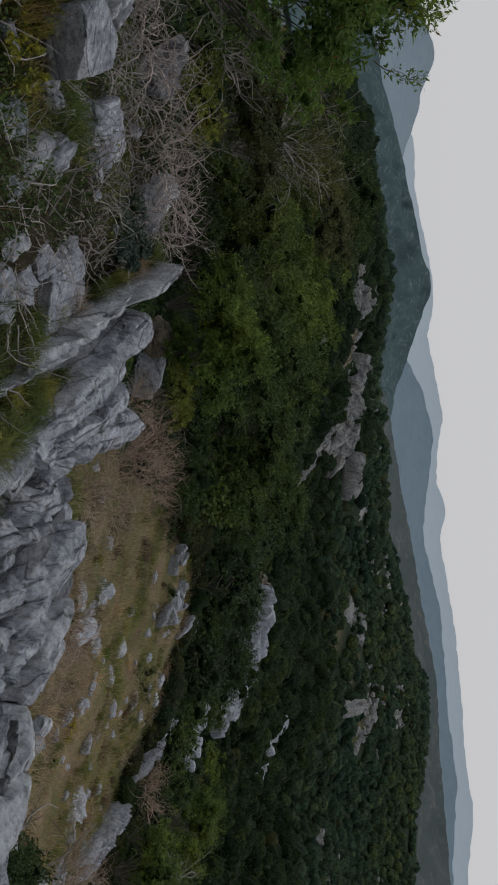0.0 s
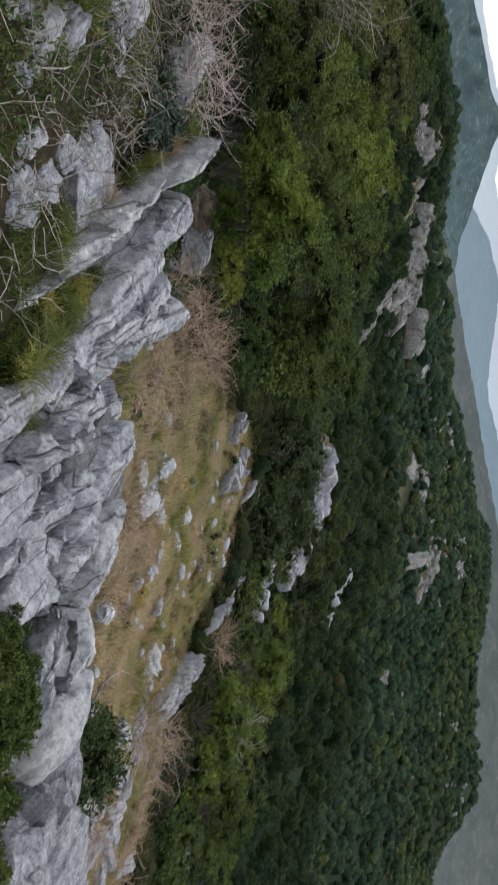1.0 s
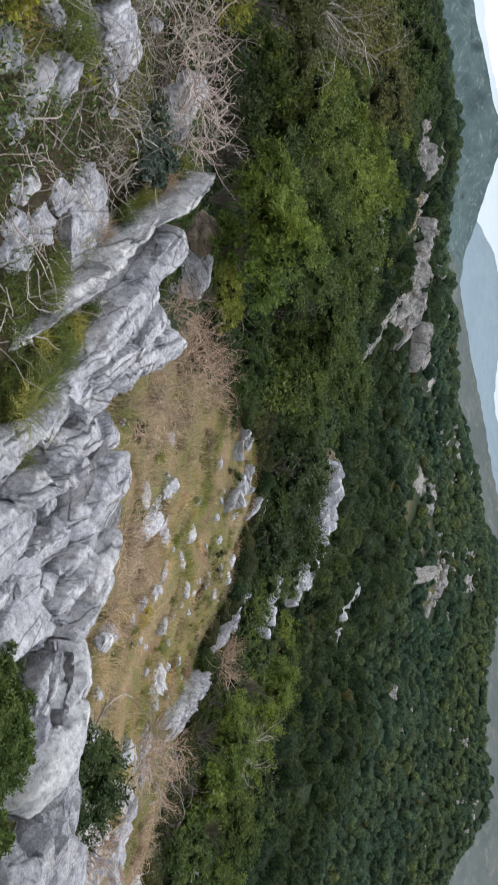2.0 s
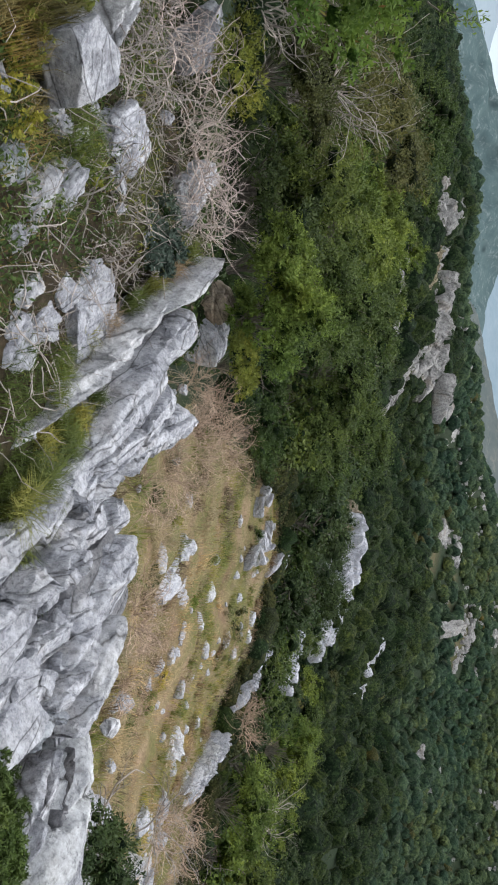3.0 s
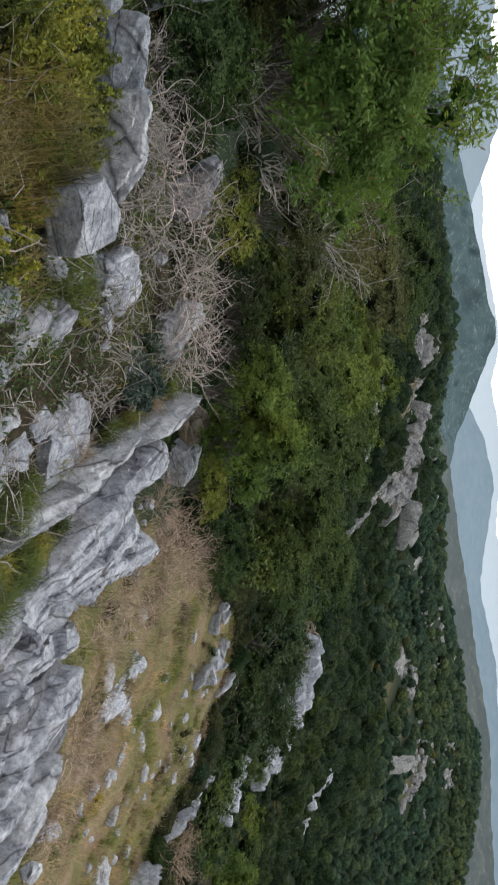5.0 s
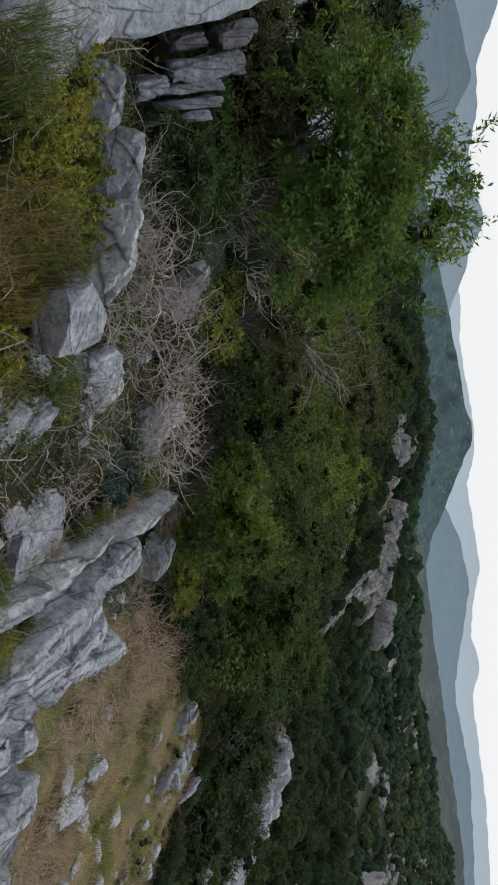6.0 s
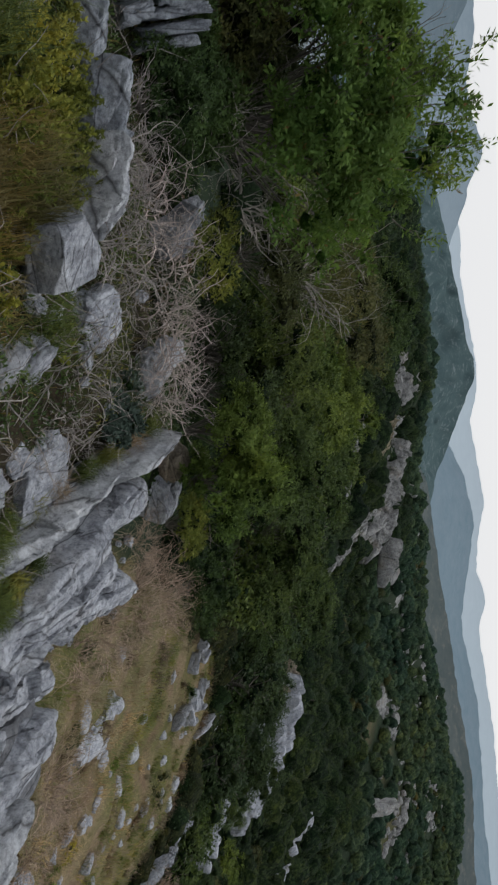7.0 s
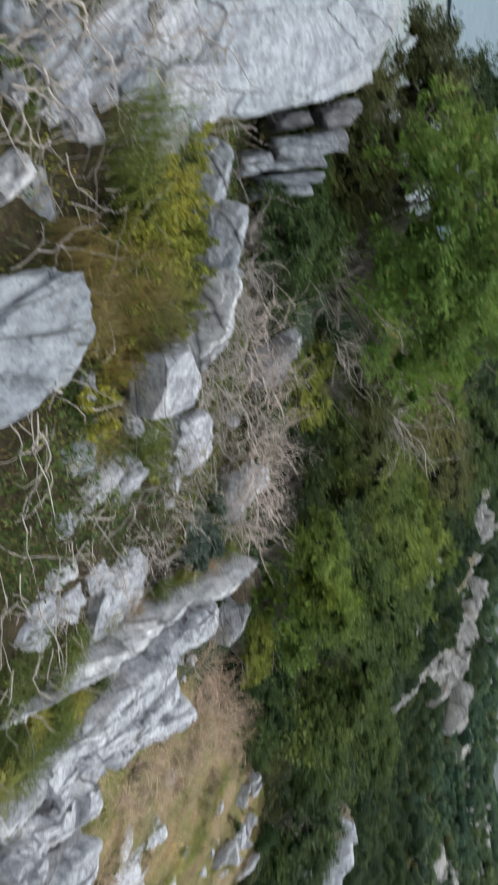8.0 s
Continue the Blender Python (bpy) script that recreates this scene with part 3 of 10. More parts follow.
def ball(level):
    """Points and triangles of a subdivided icosahedron."""
    if level not in BALLS:
        bm = bmesh.new()
        bmesh.ops.create_icosphere(bm, subdivisions=level, radius=1)
        BALLS[level] = (np.array([v.co[:] for v in bm.verts]), np.array([[v.index for v in f.verts] for f in bm.faces]))
        bm.free()
    return BALLS[level]


def cells(p, seed):
    """Broken into cells: how near each point is to a joint between two cells, a number of its own for each cell, and the slope of its face there."""
    i = np.floor(p).astype(np.int64)
    f1, f2, own, tilt = np.full(len(p), 9.0), np.full(len(p), 9.0), np.zeros(len(p)), np.zeros(len(p))
    for a in (-1, 0, 1):
        for b in (-1, 0, 1):
            for c in (-1, 0, 1):
                x, y, z = i[:, 0] + a, i[:, 1] + b, i[:, 2] + c
                q = np.stack([x + 0.5 + 0.42 * hash3(x, y, z, seed), y + 0.5 + 0.42 * hash3(x, y, z, seed + 1), z + 0.5 + 0.42 * hash3(x, y, z, seed + 2)], 1)
                d = np.linalg.norm(p - q, axis=1)
                near = d < f1
                f2 = np.where(near, f1, np.minimum(f2, d))
                own = np.where(near, hash3(x, y, z, seed + 3), own)
                way = (p - q)[:, 0] * hash3(x, y, z, seed + 4) + (p - q)[:, 1] * hash3(x, y, z, seed + 5) + (p - q)[:, 2] * hash3(x, y, z, seed + 6)
                tilt = np.where(near, way, tilt)
                f1 = np.where(near, d, f1)
    return f2 - f1, own, tilt


def stone_shape(rng, size, level, planes=13, layers=0.0, rough=1.0, boxy=0.0, broken=1.0, cleft=1.0):
    """A broken, weathered stone: a ball cut by random planes, roughened, optionally with bedding layers across its height.
    boxy: how far it keeps to a block with six sides."""
    p, faces = ball(level)
    nrm = rng.normal(size=(planes, 3))
    nrm /= np.linalg.norm(nrm, axis=1)[:, None]
    reach = rng.uniform(0.62, 0.95, planes) + 0.30 * boxy
    side = np.array([[0, 0, 1], [0, 0, -1], [1, 0, 0], [-1, 0, 0], [0, 1, 0], [0, -1, 0]], float)
    side = side + rng.normal(size=side.shape) * 0.10
    side /= np.linalg.norm(side, axis=1)[:, None]
    if boxy:
        nrm = np.concatenate([nrm, side])
        reach = np.concatenate([reach, rng.uniform(0.80, 0.88, 6)])
    else:
        nrm = np.concatenate([nrm, side[:2]])
        reach = np.concatenate([reach, [0.72, 0.8]])
    cut = reach / np.maximum(p @ nrm.T, 0.08)
    k = 55.0 if boxy else 24.0
    r = -np.log(np.exp(-k * np.minimum(cut, 1.6)).sum(1)) / k
    r = np.clip(r, 0.3, 1.15 + 0.3 * boxy)
    q = p * r[:, None]
    sz = np.array(size, float)
    w = q * sz
    mean = min(float(sz.prod()) ** (1 / 3), 1.7 * float(sz.min()))
    off = rng.uniform(0, 50, 3)
    # hollows and knobs, then fine roughness, in proportion to the stone
    bump = (0.10 - 0.06 * boxy) * fbm(w / mean * 1.3 + off, 2, 5) + 0.035 * rough * fbm(w / mean * 3.6 * np.array([0.5, 1.2, 1.2]) + off, 4, 17, 0.62) - 0.025 * rough * np.abs(fbm(w / mean * 9 + off, 3, 29, 0.6))
    ridge = 1 - np.abs(vnoise(w / mean * 2.1 * np.array([0.5, 1.6, 1.6]) + off + 9, 31))
    bump -= 0.09 * rough * smooth(0.95, 1.0, ridge)
    if broken:
        # blocks between joints stand a little proud of or behind one another
        gap, own, tilt = cells((w + 0.12 * mean * np.stack([vnoise(w / mean * 1.7 + off, 41), vnoise(w / mean * 1.7 + off, 42), vnoise(w / mean * 1.7 + off, 43)], 1)) / mean * np.array([0.42, 1.1, 1.0]) * broken + off, 50)
        open_joint = {6: 0.035, 5: 0.07}.get(level, 0.12)
        bump += (0.10 + 0.05 * cleft) * own + 0.26 * tilt - 0.30 * cleft * (1 - smooth(0.0, open_joint * cleft ** 0.7, gap))
        gap, own, tilt = cells(w / mean * np.array([1.1, 2.6, 2.4]) * broken + off, 80)
        bump += 0.02 * own + 0.05 * tilt
    if layers:
        bed = w[:, 1] / layers + 0.5 * vnoise(w / mean * 1.5 + off, 77)
        bump -= 0.16 * smooth(0.55, 0.95, np.abs((bed % 1.0) * 2 - 1))
    w = w + p * (bump * mean * 0.55)[:, None]
    return w, faces


def turn_of(yaw, pitch, roll):
    return Euler((radians(roll), radians(pitch), radians(yaw))).to_matrix().to_4x4()


def stone(name, x, y, z, size, yaw=0, pitch=0, roll=0, mat=None, level=4, seed=1, label="", layers=0.0, rough=1.0, group="", planes=13, boxy=0.0, broken=1.0, cleft=1.0):
    """A limestone block: half sizes along its own axes, turned by yaw, pitch and roll."""
    rng = np.random.default_rng(seed)
    w, faces = stone_shape(rng, size, level, planes, layers, rough, boxy, broken, cleft)
    me = mesh_of(name, w, faces, mat or LIME, True)
    me.set_sharp_from_angle(angle=radians(24))
    ob = new(name, me)
    ob.matrix_world = Matrix.Translation((x, y, z)) @ turn_of(yaw, pitch, roll)
    return tagged(ob, label or "weathered grey limestone boulder lying on the slope", "rock", group)


def rib(name, a, b, wide, tall, seed=1, label="", layers=0.06, mat=None, point=0.5, lean=0, ragged=1.0, scale=1.0, group="limestone blocks of the ledge", fine=1.0, chips=1.0):
    """A long rib of upright limestone beds; a and b are the ends of its crest. Each bed has a crest of its own, with open joints between the beds
    and breaks across them. point: how far it narrows towards b. scale: the size of its beds and breaks against those of the ledge."""
    rng = np.random.default_rng(seed)
    a, b = Vector(a), Vector(b)
    long, wide, tall = (b - a).length / scale, wide / scale, tall / scale
    nu, nv = int(min(200, max(60, long / 0.010)) * fine), int(90 * fine)
    s, th = np.meshgrid(np.linspace(-1, 1, nu), np.arange(nv) * 2 * np.pi / nv, indexing="ij")
    s, th = s.ravel(), th.ravel()
    off = rng.uniform(0, 60, 3)
    ragged_end = 0.10 * vnoise(np.stack([np.cos(th) * 2.2, np.sin(th) * 2.2, 0 * th], 1) + off, 3)
    end = np.clip(1 - np.abs(s * (1 + ragged_end)) ** 5, 0, 1) ** 0.6 * (1 - point * smooth(-0.2, 1.0, s)) * (1 - 0.5 * point * smooth(0.2, 1.0, -s))
    round_off = (np.abs(np.cos(th)) ** 3.5 + np.abs(np.sin(th)) ** 3.5) ** (-1 / 3.5)
    y = np.cos(th) * round_off * wide * end
    z = np.sin(th) * round_off * tall * np.sqrt(end)
    x = s * long / 2
    o = 0 * x
    p = np.stack([x, y, z], 1)
    # flat faces where pieces have broken away along the rib
    for _ in range(int(8 + 14 * long)):
        at, reach, turn = rng.uniform(-0.6, 0.6) * long, rng.uniform(0.10, 0.50), rng.uniform(-0.15, math.pi + 0.15)
        n = np.array([rng.normal() * 0.10, math.cos(turn), math.sin(turn)])
        n /= np.linalg.norm(n)
        limit = math.hypot(wide * n[1], tall * n[2]) * (1.02 - chips * rng.uniform(0.0, 0.20)) + n[0] * at
        skew = at + 0.5 * p[:, 1] * rng.normal()
        over = np.maximum(p @ n - limit, 0) * (np.abs(p[:, 0] - skew) < reach)
        p = p - over[:, None] * n
    x, y, z = p[:, 0], p[:, 1], p[:, 2]
    top = smooth(-0.3, 0.5, z / tall)
    # beds side by side, each with its own crest
    bed = y / layers + 0.25 * vnoise(np.stack([x * 1.2, y * 3, z * 2], 1) + off, 5) + 0.35 * x + off[0]
    own = np.floor(bed)
    part = np.minimum(bed - own, own + 1 - bed)
    rise = vnoise(np.stack([own * 3.7 + 0.5, x * 1.5 + off[1], o], 1), 7)
    gate = smooth(-0.2, 0.2, vnoise(np.stack([own * 5.1 + 0.5, x * 2.2 + off[2], o], 1), 9))
    z = z + tall * 0.11 * ragged * rise * top * end - (1 - smooth(0.0, 0.10, part)) * gate * layers * 0.9 * top
    # broken faces: long flat facets with sharp edges, and smaller ones within them
    warp = 0.03 * np.stack([vnoise(p * 6 + off, 41), vnoise(p * 6 + off, 42), vnoise(p * 6 + off, 43)], 1)
    gap, step, tilt = cells((p + warp) * np.array([3.0, 9.0, 7.0]) + off, 50)
    face = 0.005 * step + 0.011 * tilt - 0.020 * (1 - smooth(0.0, 0.05, gap)) * smooth(0.1, 0.4, vnoise(p * 3 + off, 44))
    gap, step, tilt = cells((p + warp) * np.array([8.0, 22.0, 18.0]) + off, 80)
    face = face + 0.002 * step + 0.004 * tilt
    face = ragged * face * smooth(0.0, 0.3, end)
    # breaks across the beds
    cut = x / 0.30 + 0.5 * vnoise(np.stack([y * 7, x * 2, o], 1) + off, 11) + own * 0.37
    piece = np.floor(cut)
    edge = np.minimum(cut - piece, piece + 1 - cut)
    shift = vnoise(np.stack([piece * 2.3 + 0.5, own * 4.1 + 0.5, o], 1) + off, 13)
    some = smooth(0.1, 0.4, vnoise(np.stack([piece * 1.9, own * 1.3, o + 4], 1) + off, 15))
    z = z + 0.035 * ragged * tall * shift * top * end - (1 - smooth(0.0, 0.025, edge)) * some * 0.03 * ragged * top
    z = z + tall * 0.09 * fbm(np.stack([x * 1.6, o, o], 1) + off, 2, 17) * top
    y = y + wide * 0.10 * fbm(np.stack([x * 1.3, z * 1.2, o], 1) + off, 2, 19)
    grain = face + 0.007 * fbm(p * np.array([12, 24, 24]) + off, 4, 23, 0.65)
    w = np.stack([x, y + np.cos(th) * grain, z + np.sin(th) * grain - tall * 0.92], 1) * scale
    i, j = np.meshgrid(np.arange(nu - 1), np.arange(nv), indexing="ij")
    jn = (j + 1) % nv
    faces = np.stack([i * nv + j, (i + 1) * nv + j, (i + 1) * nv + jn, i * nv + jn], -1).reshape(-1, 4)[:, ::-1]
    me = mesh_of(name, w, faces, mat or LIME, True)
    me.set_sharp_from_angle(angle=radians(28))
    ob = new(name, me)
    ob.matrix_world = Matrix.Translation((a + b) / 2) @ (b - a).to_track_quat("X", "Z").to_matrix().to_4x4() @ Matrix.Rotation(radians(lean), 4, "X")
    return tagged(ob, label, "rock", group)


def tubes(lines, sides=4):
    """Tapered tubes round polylines [(points (n, 3), radii (n))]."""
    verts, faces, base = [], [], 0
    for pts, rad in lines:
        pts, rad = np.asarray(pts, float), np.asarray(rad, float)
        d = np.gradient(pts, axis=0)
        d /= np.linalg.norm(d, axis=1)[:, None] + 1e-9
        a = np.cross(d, np.where(np.abs(d[:, 2:]) > 0.9, [[1.0, 0, 0]], [[0, 0, 1.0]]))
        a /= np.linalg.norm(a, axis=1)[:, None] + 1e-9
        b = np.cross(d, a)
        ang = np.arange(sides) * 2 * np.pi / sides
        ring = pts[:, None] + rad[:, None, None] * (np.cos(ang)[None, :, None] * a[:, None] + np.sin(ang)[None, :, None] * b[:, None])
        n = len(pts)
        verts.append(ring.reshape(-1, 3))
        i, j = np.meshgrid(np.arange(n - 1), np.arange(sides), indexing="ij")
        jn = (j + 1) % sides
        faces.append(base + np.stack([i * sides + j, i * sides + jn, (i + 1) * sides + jn, (i + 1) * sides + j], -1).reshape(-1, 4))
        base += n * sides
    return np.concatenate(verts), np.concatenate(faces)


def twig(rng, start, way, length, radius, bend=0.35, steps=7, up=0.0, curl=0.0):
    """A crooked branch as a polyline with shrinking radii."""
    pts, d = [np.array(start, float)], np.array(way, float) / (np.linalg.norm(way) + 1e-9)
    axis = rng.normal(size=3) * curl
    for _ in range(steps - 1):
        d = d + rng.normal(size=3) * bend + np.array([0, 0, up]) + np.cross(axis, d)
        d /= np.linalg.norm(d)
        pts.append(pts[-1] + d * length / (steps - 1))
    return np.array(pts), np.linspace(radius, radius * 0.35, steps)


def leaves(rng, at, length, width, out=None, loose=0.45):
    """Leaves as folded diamonds at the points; out is the way that the foliage faces there."""
    n = len(at)
    c = rng.normal(size=(n, 3))
    if out is not None:
        c = c * loose + out
    c /= np.linalg.norm(c, axis=1)[:, None]
    a = np.cross(c, rng.normal(size=(n, 3)))
    a /= np.linalg.norm(a, axis=1)[:, None]
    b = np.cross(a, c)
    if out is not None:
        a = a + 0.5 * out
    L = (length * rng.uniform(0.6, 1.3, n))[:, None]
    W = (width * rng.uniform(0.6, 1.3, n))[:, None]
    v = np.stack([at, at + a * L * 0.5 + b * W * 0.5 + c * W * 0.15, at + a * L, at + a * L * 0.5 - b * W * 0.5 + c * W * 0.15], 1).reshape(-1, 3)
    return v, np.arange(4 * n).reshape(n, 4)


def crown_points(rng, count, half, clumps, spread, hollow=0.5, core=0.5):
    """Leaf places: sprays on the lobes of an uneven crown with gaps between them; each place with its outward way, and the lobes' centres."""
    half = np.array(half, float)
    lobes = max(9, int(clumps * 0.6))
    c = rng.normal(size=(lobes, 3))
    c /= np.linalg.norm(c, axis=1)[:, None]
    c[:, 2] = np.where(c[:, 2] < -0.3, -c[:, 2] * 0.7, c[:, 2])
    lr = spread * 1.6 * rng.uniform(0.5, 1.45, lobes)
    r = rng.uniform(max(hollow, 0.55), 1.12, lobes) * (1 + 0.25 * vnoise(c * 1.9 + rng.uniform(0, 40, 3), 3)) - lr * 0.45
    face = c.copy()
    c = c * r[:, None]
    which = rng.choice(lobes, count, p=lr ** 2 / (lr ** 2).sum())
    sprays = rng.normal(size=(lobes, 14, 3)) + 0.9 * face[:, None] + np.array([0, 0, 0.35])
    sprays /= np.linalg.norm(sprays, axis=2)[:, :, None]
    sp = sprays[which, rng.integers(0, 14, count)]
    reach = rng.uniform(0.55, 1.42, count)
    off = sp * reach[:, None] + rng.normal(size=(count, 3)) * (0.24 - 0.11 * reach)[:, None]
    p = (c[which] + off * lr[which][:, None]) * half
    out = sp * 0.75 + face[which] * 0.25 + np.array([0, 0, 0.2])
    out /= np.linalg.norm(out, axis=1)[:, None] + 1e-9
    # the dense inside of each lobe
    bp, bf = ball(1)
    inner, faces = [bp * half * 0.22], [bf]
    for k in range(lobes):
        inner.append((c[k] + bp * lr[k] * core * (1 + 0.35 * vnoise(bp * 1.7 + k, 9))[:, None]) * half)
        faces.append(bf + len(bp) * (k + 1))
    inside = (np.concatenate(inner) + np.array([0, 0, half[2]]), np.concatenate(faces))
    return p + np.array([0, 0, half[2]]), out, c * half + np.array([0, 0, half[2]]), inside


def shrub(name, x, y, half, leaf=(0.05, 0.02), count=5000, clumps=60, spread=0.16, mat=None, seed=1, label="", category="shrub", base=None, stems=9, hollow=0.5, wood=None, group="", sink=0.15, twigs=0.0, dense=True, core=0.5):
    """A shrub: branches from its foot to the clumps of leaves that make its crown."""
    rng = np.random.default_rng(seed)
    p, out, cl, inside = crown_points(rng, count, half, clumps, spread, hollow, core)
    ob = new(name)
    g = spot(x, y)
    ob.location = (x, y, (g.z if base is None else base) - sink)
    lines = []
    for k in range(len(cl)):
        tip = cl[k]
        foot = rng.normal(size=3) * np.array([0.05, 0.05, 0]) * half[0]
        mid = tip * rng.uniform(0.35, 0.6) + rng.normal(size=3) * 0.08 * half[0]
        t = np.linspace(0, 1, 7)[:, None]
        line = (1 - t) ** 2 * foot + 2 * t * (1 - t) * mid + t ** 2 * tip
        line = line + rng.normal(size=line.shape) * 0.02 * half[0] * t
        lines.append((line, np.linspace(1, 0.25, 7) * 0.016 * (half[2] ** 0.7) * rng.uniform(0.5, 1.2)))
        for _ in range(int(twigs)):
            s = line[rng.integers(3, 7)]
            lines.append(twig(rng, s, (s - np.array([0, 0, half[2] * 0.5])), half[0] * rng.uniform(0.3, 0.7), 0.006, 0.3, 6, 0.1))
    v, f = tubes(lines, 4)
    child("stem", mesh_of("stem", v, f, wood or BARK, True), ob)
    v, f = leaves(rng, p, leaf[0], leaf[1], out)
    child("foliage", mesh_of("foliage", v, f, mat or LEAF_OAK), ob)
    if dense:
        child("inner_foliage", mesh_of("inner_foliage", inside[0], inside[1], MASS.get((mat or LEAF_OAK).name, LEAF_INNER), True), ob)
    return tagged(ob, label or "dense evergreen shrub growing on the slope", category, group)


def dead_bush(x, y, radius, height, count=60, seed=1, mat=None, base=None, thick=0.008, group="dead scrub on the ledge", label="", way=(0, 0, 0.5), fine=3, bend=0.30):
    """A leafless thorny bush: crooked stems that fork into fine twigs."""
    rng = np.random.default_rng(seed)
    lines = []
    for _ in range(count):
        a, s = rng.uniform(0, 2 * math.pi), math.sqrt(rng.uniform(0, 1)) * radius * 0.6
        d = np.array([math.cos(a), math.sin(a), 0]) * rng.uniform(0.2, 1.0) + np.array(way)
        pts, rad = twig(rng, (math.cos(a) * s, math.sin(a) * s, -0.03), d, height * rng.uniform(0.7, 1.5), thick * rng.uniform(0.4, 1.15), bend * 0.75, 10, 0, 0.14)
        lines.append((pts, rad))
        for _ in range(fine + 1):
            k = rng.integers(2, 9)
            q, rq = twig(rng, pts[k], pts[k] - pts[k - 1] + rng.normal(size=3) * 0.05, height * rng.uniform(0.25, 0.65), rad[k] * 0.6, bend * 0.8, 7, 0, 0.12)
            lines.append((q, rq))
            q2, rq2 = twig(rng, q[3], q[3] - q[2] + rng.normal(size=3) * 0.04, height * rng.uniform(0.12, 0.3), rq[3] * 0.7, bend, 5)
            lines.append((q2, rq2))
    v, f = tubes(lines, 3)
    ob = new("dead_bush", mesh_of("dead_bush", v, f, mat or DEAD, True))
    g = spot(x, y)
    ob.location = (x, y, g.z if base is None else base)
    return tagged(ob, label or "leafless grey thorny bush with tangled dry twigs", "dead bush", group)


def sprig_herb(x, y, radius, height, count, seed, lean=(0, 0), label="yellow-green flowering herb with upright leafy sprays"):
    """A herb of many upright stems, leafy along their length and yellow at the tips."""
    rng = np.random.default_rng(seed)
    ob = new("flowering_herb")
    ob.location = spot(x, y, -0.02)
    lines, low, high = [], [], []
    for _ in range(count):
        a, s = rng.uniform(0, 2 * math.pi), radius * math.sqrt(rng.uniform(0, 1))
        foot = np.array([math.cos(a) * s * 0.6, math.sin(a) * s * 0.6, 0])
        way = np.array([math.cos(a) * 0.5 * s / radius + lean[0], math.sin(a) * 0.5 * s / radius + lean[1], 1.0])
        pts, rad = twig(rng, foot, way, height * rng.uniform(0.9, 1.5), 0.0022, 0.1, 8)
        lines.append((pts, rad))
        t = rng.uniform(0.1, 1, 70) ** 0.7
        p = np.stack([np.interp(t * 7, np.arange(8), pts[:, k]) for k in range(3)], 1) + rng.normal(size=(70, 3)) * (0.004 + 0.006 * (1 - t))[:, None]
        low.append(p[t < 0.6])
        high.append(p[t >= 0.6])
    v, f = tubes(lines, 3)
    tagged(child("stem", mesh_of("stem", v, f, LEAF_OAK, True), ob), kind="stuff")
    p = np.concatenate(low)
    v, f = leaves(rng, p, 0.022, 0.009, np.tile([[0, 0, 0.8]], (len(p), 1)), 0.9)
    child("foliage", mesh_of("foliage", v, f, LEAF_OAK), ob)
    p = np.concatenate(high)
    v, f = leaves(rng, p, 0.022, 0.013, np.tile([[0, 0, 0.8]], (len(p), 1)), 0.9)
    tagged(child("flower_head", mesh_of("flower_head", v, f, LEAF_SPURGE), ob), "yellow-green flower heads", kind="stuff")
    return tagged(ob, label, "herb", "flowering herbs on the ridge")


def blades(rng, at, height, width, lean, spread=0.5, droop=0.35):
    """Grass blades: three-point strips that bow over."""
    n = len(at)
    a = rng.uniform(0, 2 * np.pi, n)
    d = np.stack([np.cos(a), np.sin(a), 0 * a], 1) * spread + np.array(lean)
    h = (height * rng.uniform(0.5, 1.25, n))[:, None]
    side = np.stack([-np.sin(a), np.cos(a), 0 * a], 1) * (width * rng.uniform(0.6, 1.3, n))[:, None]
    up = np.array([0, 0, 1.0])
    m = at + (d * 0.30 + up * 0.62) * h
    t = at + (d * (0.75 + droop) + up * (1.0 - droop * 0.6)) * h
    v = np.stack([at - side, at + side, m + side * 0.75, m - side * 0.75, t], 1).reshape(-1, 3)
    k = np.arange(n)[:, None] * 5
    f = np.concatenate([np.concatenate([k, k + 1, k + 2], 1), np.concatenate([k, k + 2, k + 3], 1), np.concatenate([k + 3, k + 2, k + 4], 1)])
    return v, f


def grass_tuft(x, y, radius, height, count, mat, seed, lean=(0, 0, 0), width=0.003, base=None, label="", name="grass_tuft", spread=0.5):
    rng = np.random.default_rng(seed)
    a, s = rng.uniform(0, 2 * np.pi, count), radius * np.sqrt(rng.uniform(0, 1, count))
    px, py = s * np.cos(a), s * np.sin(a)
    g = spot(x, y)
    pz = land(px + x, py + y) - g.z - 0.01
    v, f = blades(rng, np.stack([px, py, pz], 1), height, width, lean, spread)
    ob = new(name, mesh_of(name, v, f, mat))
    ob.location = (x, y, g.z if base is None else base)
    return tagged(ob, label or "tuft of long grass among the rocks", "grass", "grass tufts", "stuff")


PIECES = {}


def rock_piece(mat, level, which):
    """One of a few broken shapes of unit size, shared by the pieces of all outcrops."""
    key = (mat.name, level, which)
    if key not in PIECES:
        w, f = stone_shape(np.random.default_rng(900 + which), (1.0, 0.75, 0.8), level, 11, 0.0, 1.0, 0.35)
        PIECES[key] = mesh_of("rock_piece", w, f, mat, True)
        PIECES[key].set_sharp_from_angle(angle=radians(24))
    return PIECES[key]


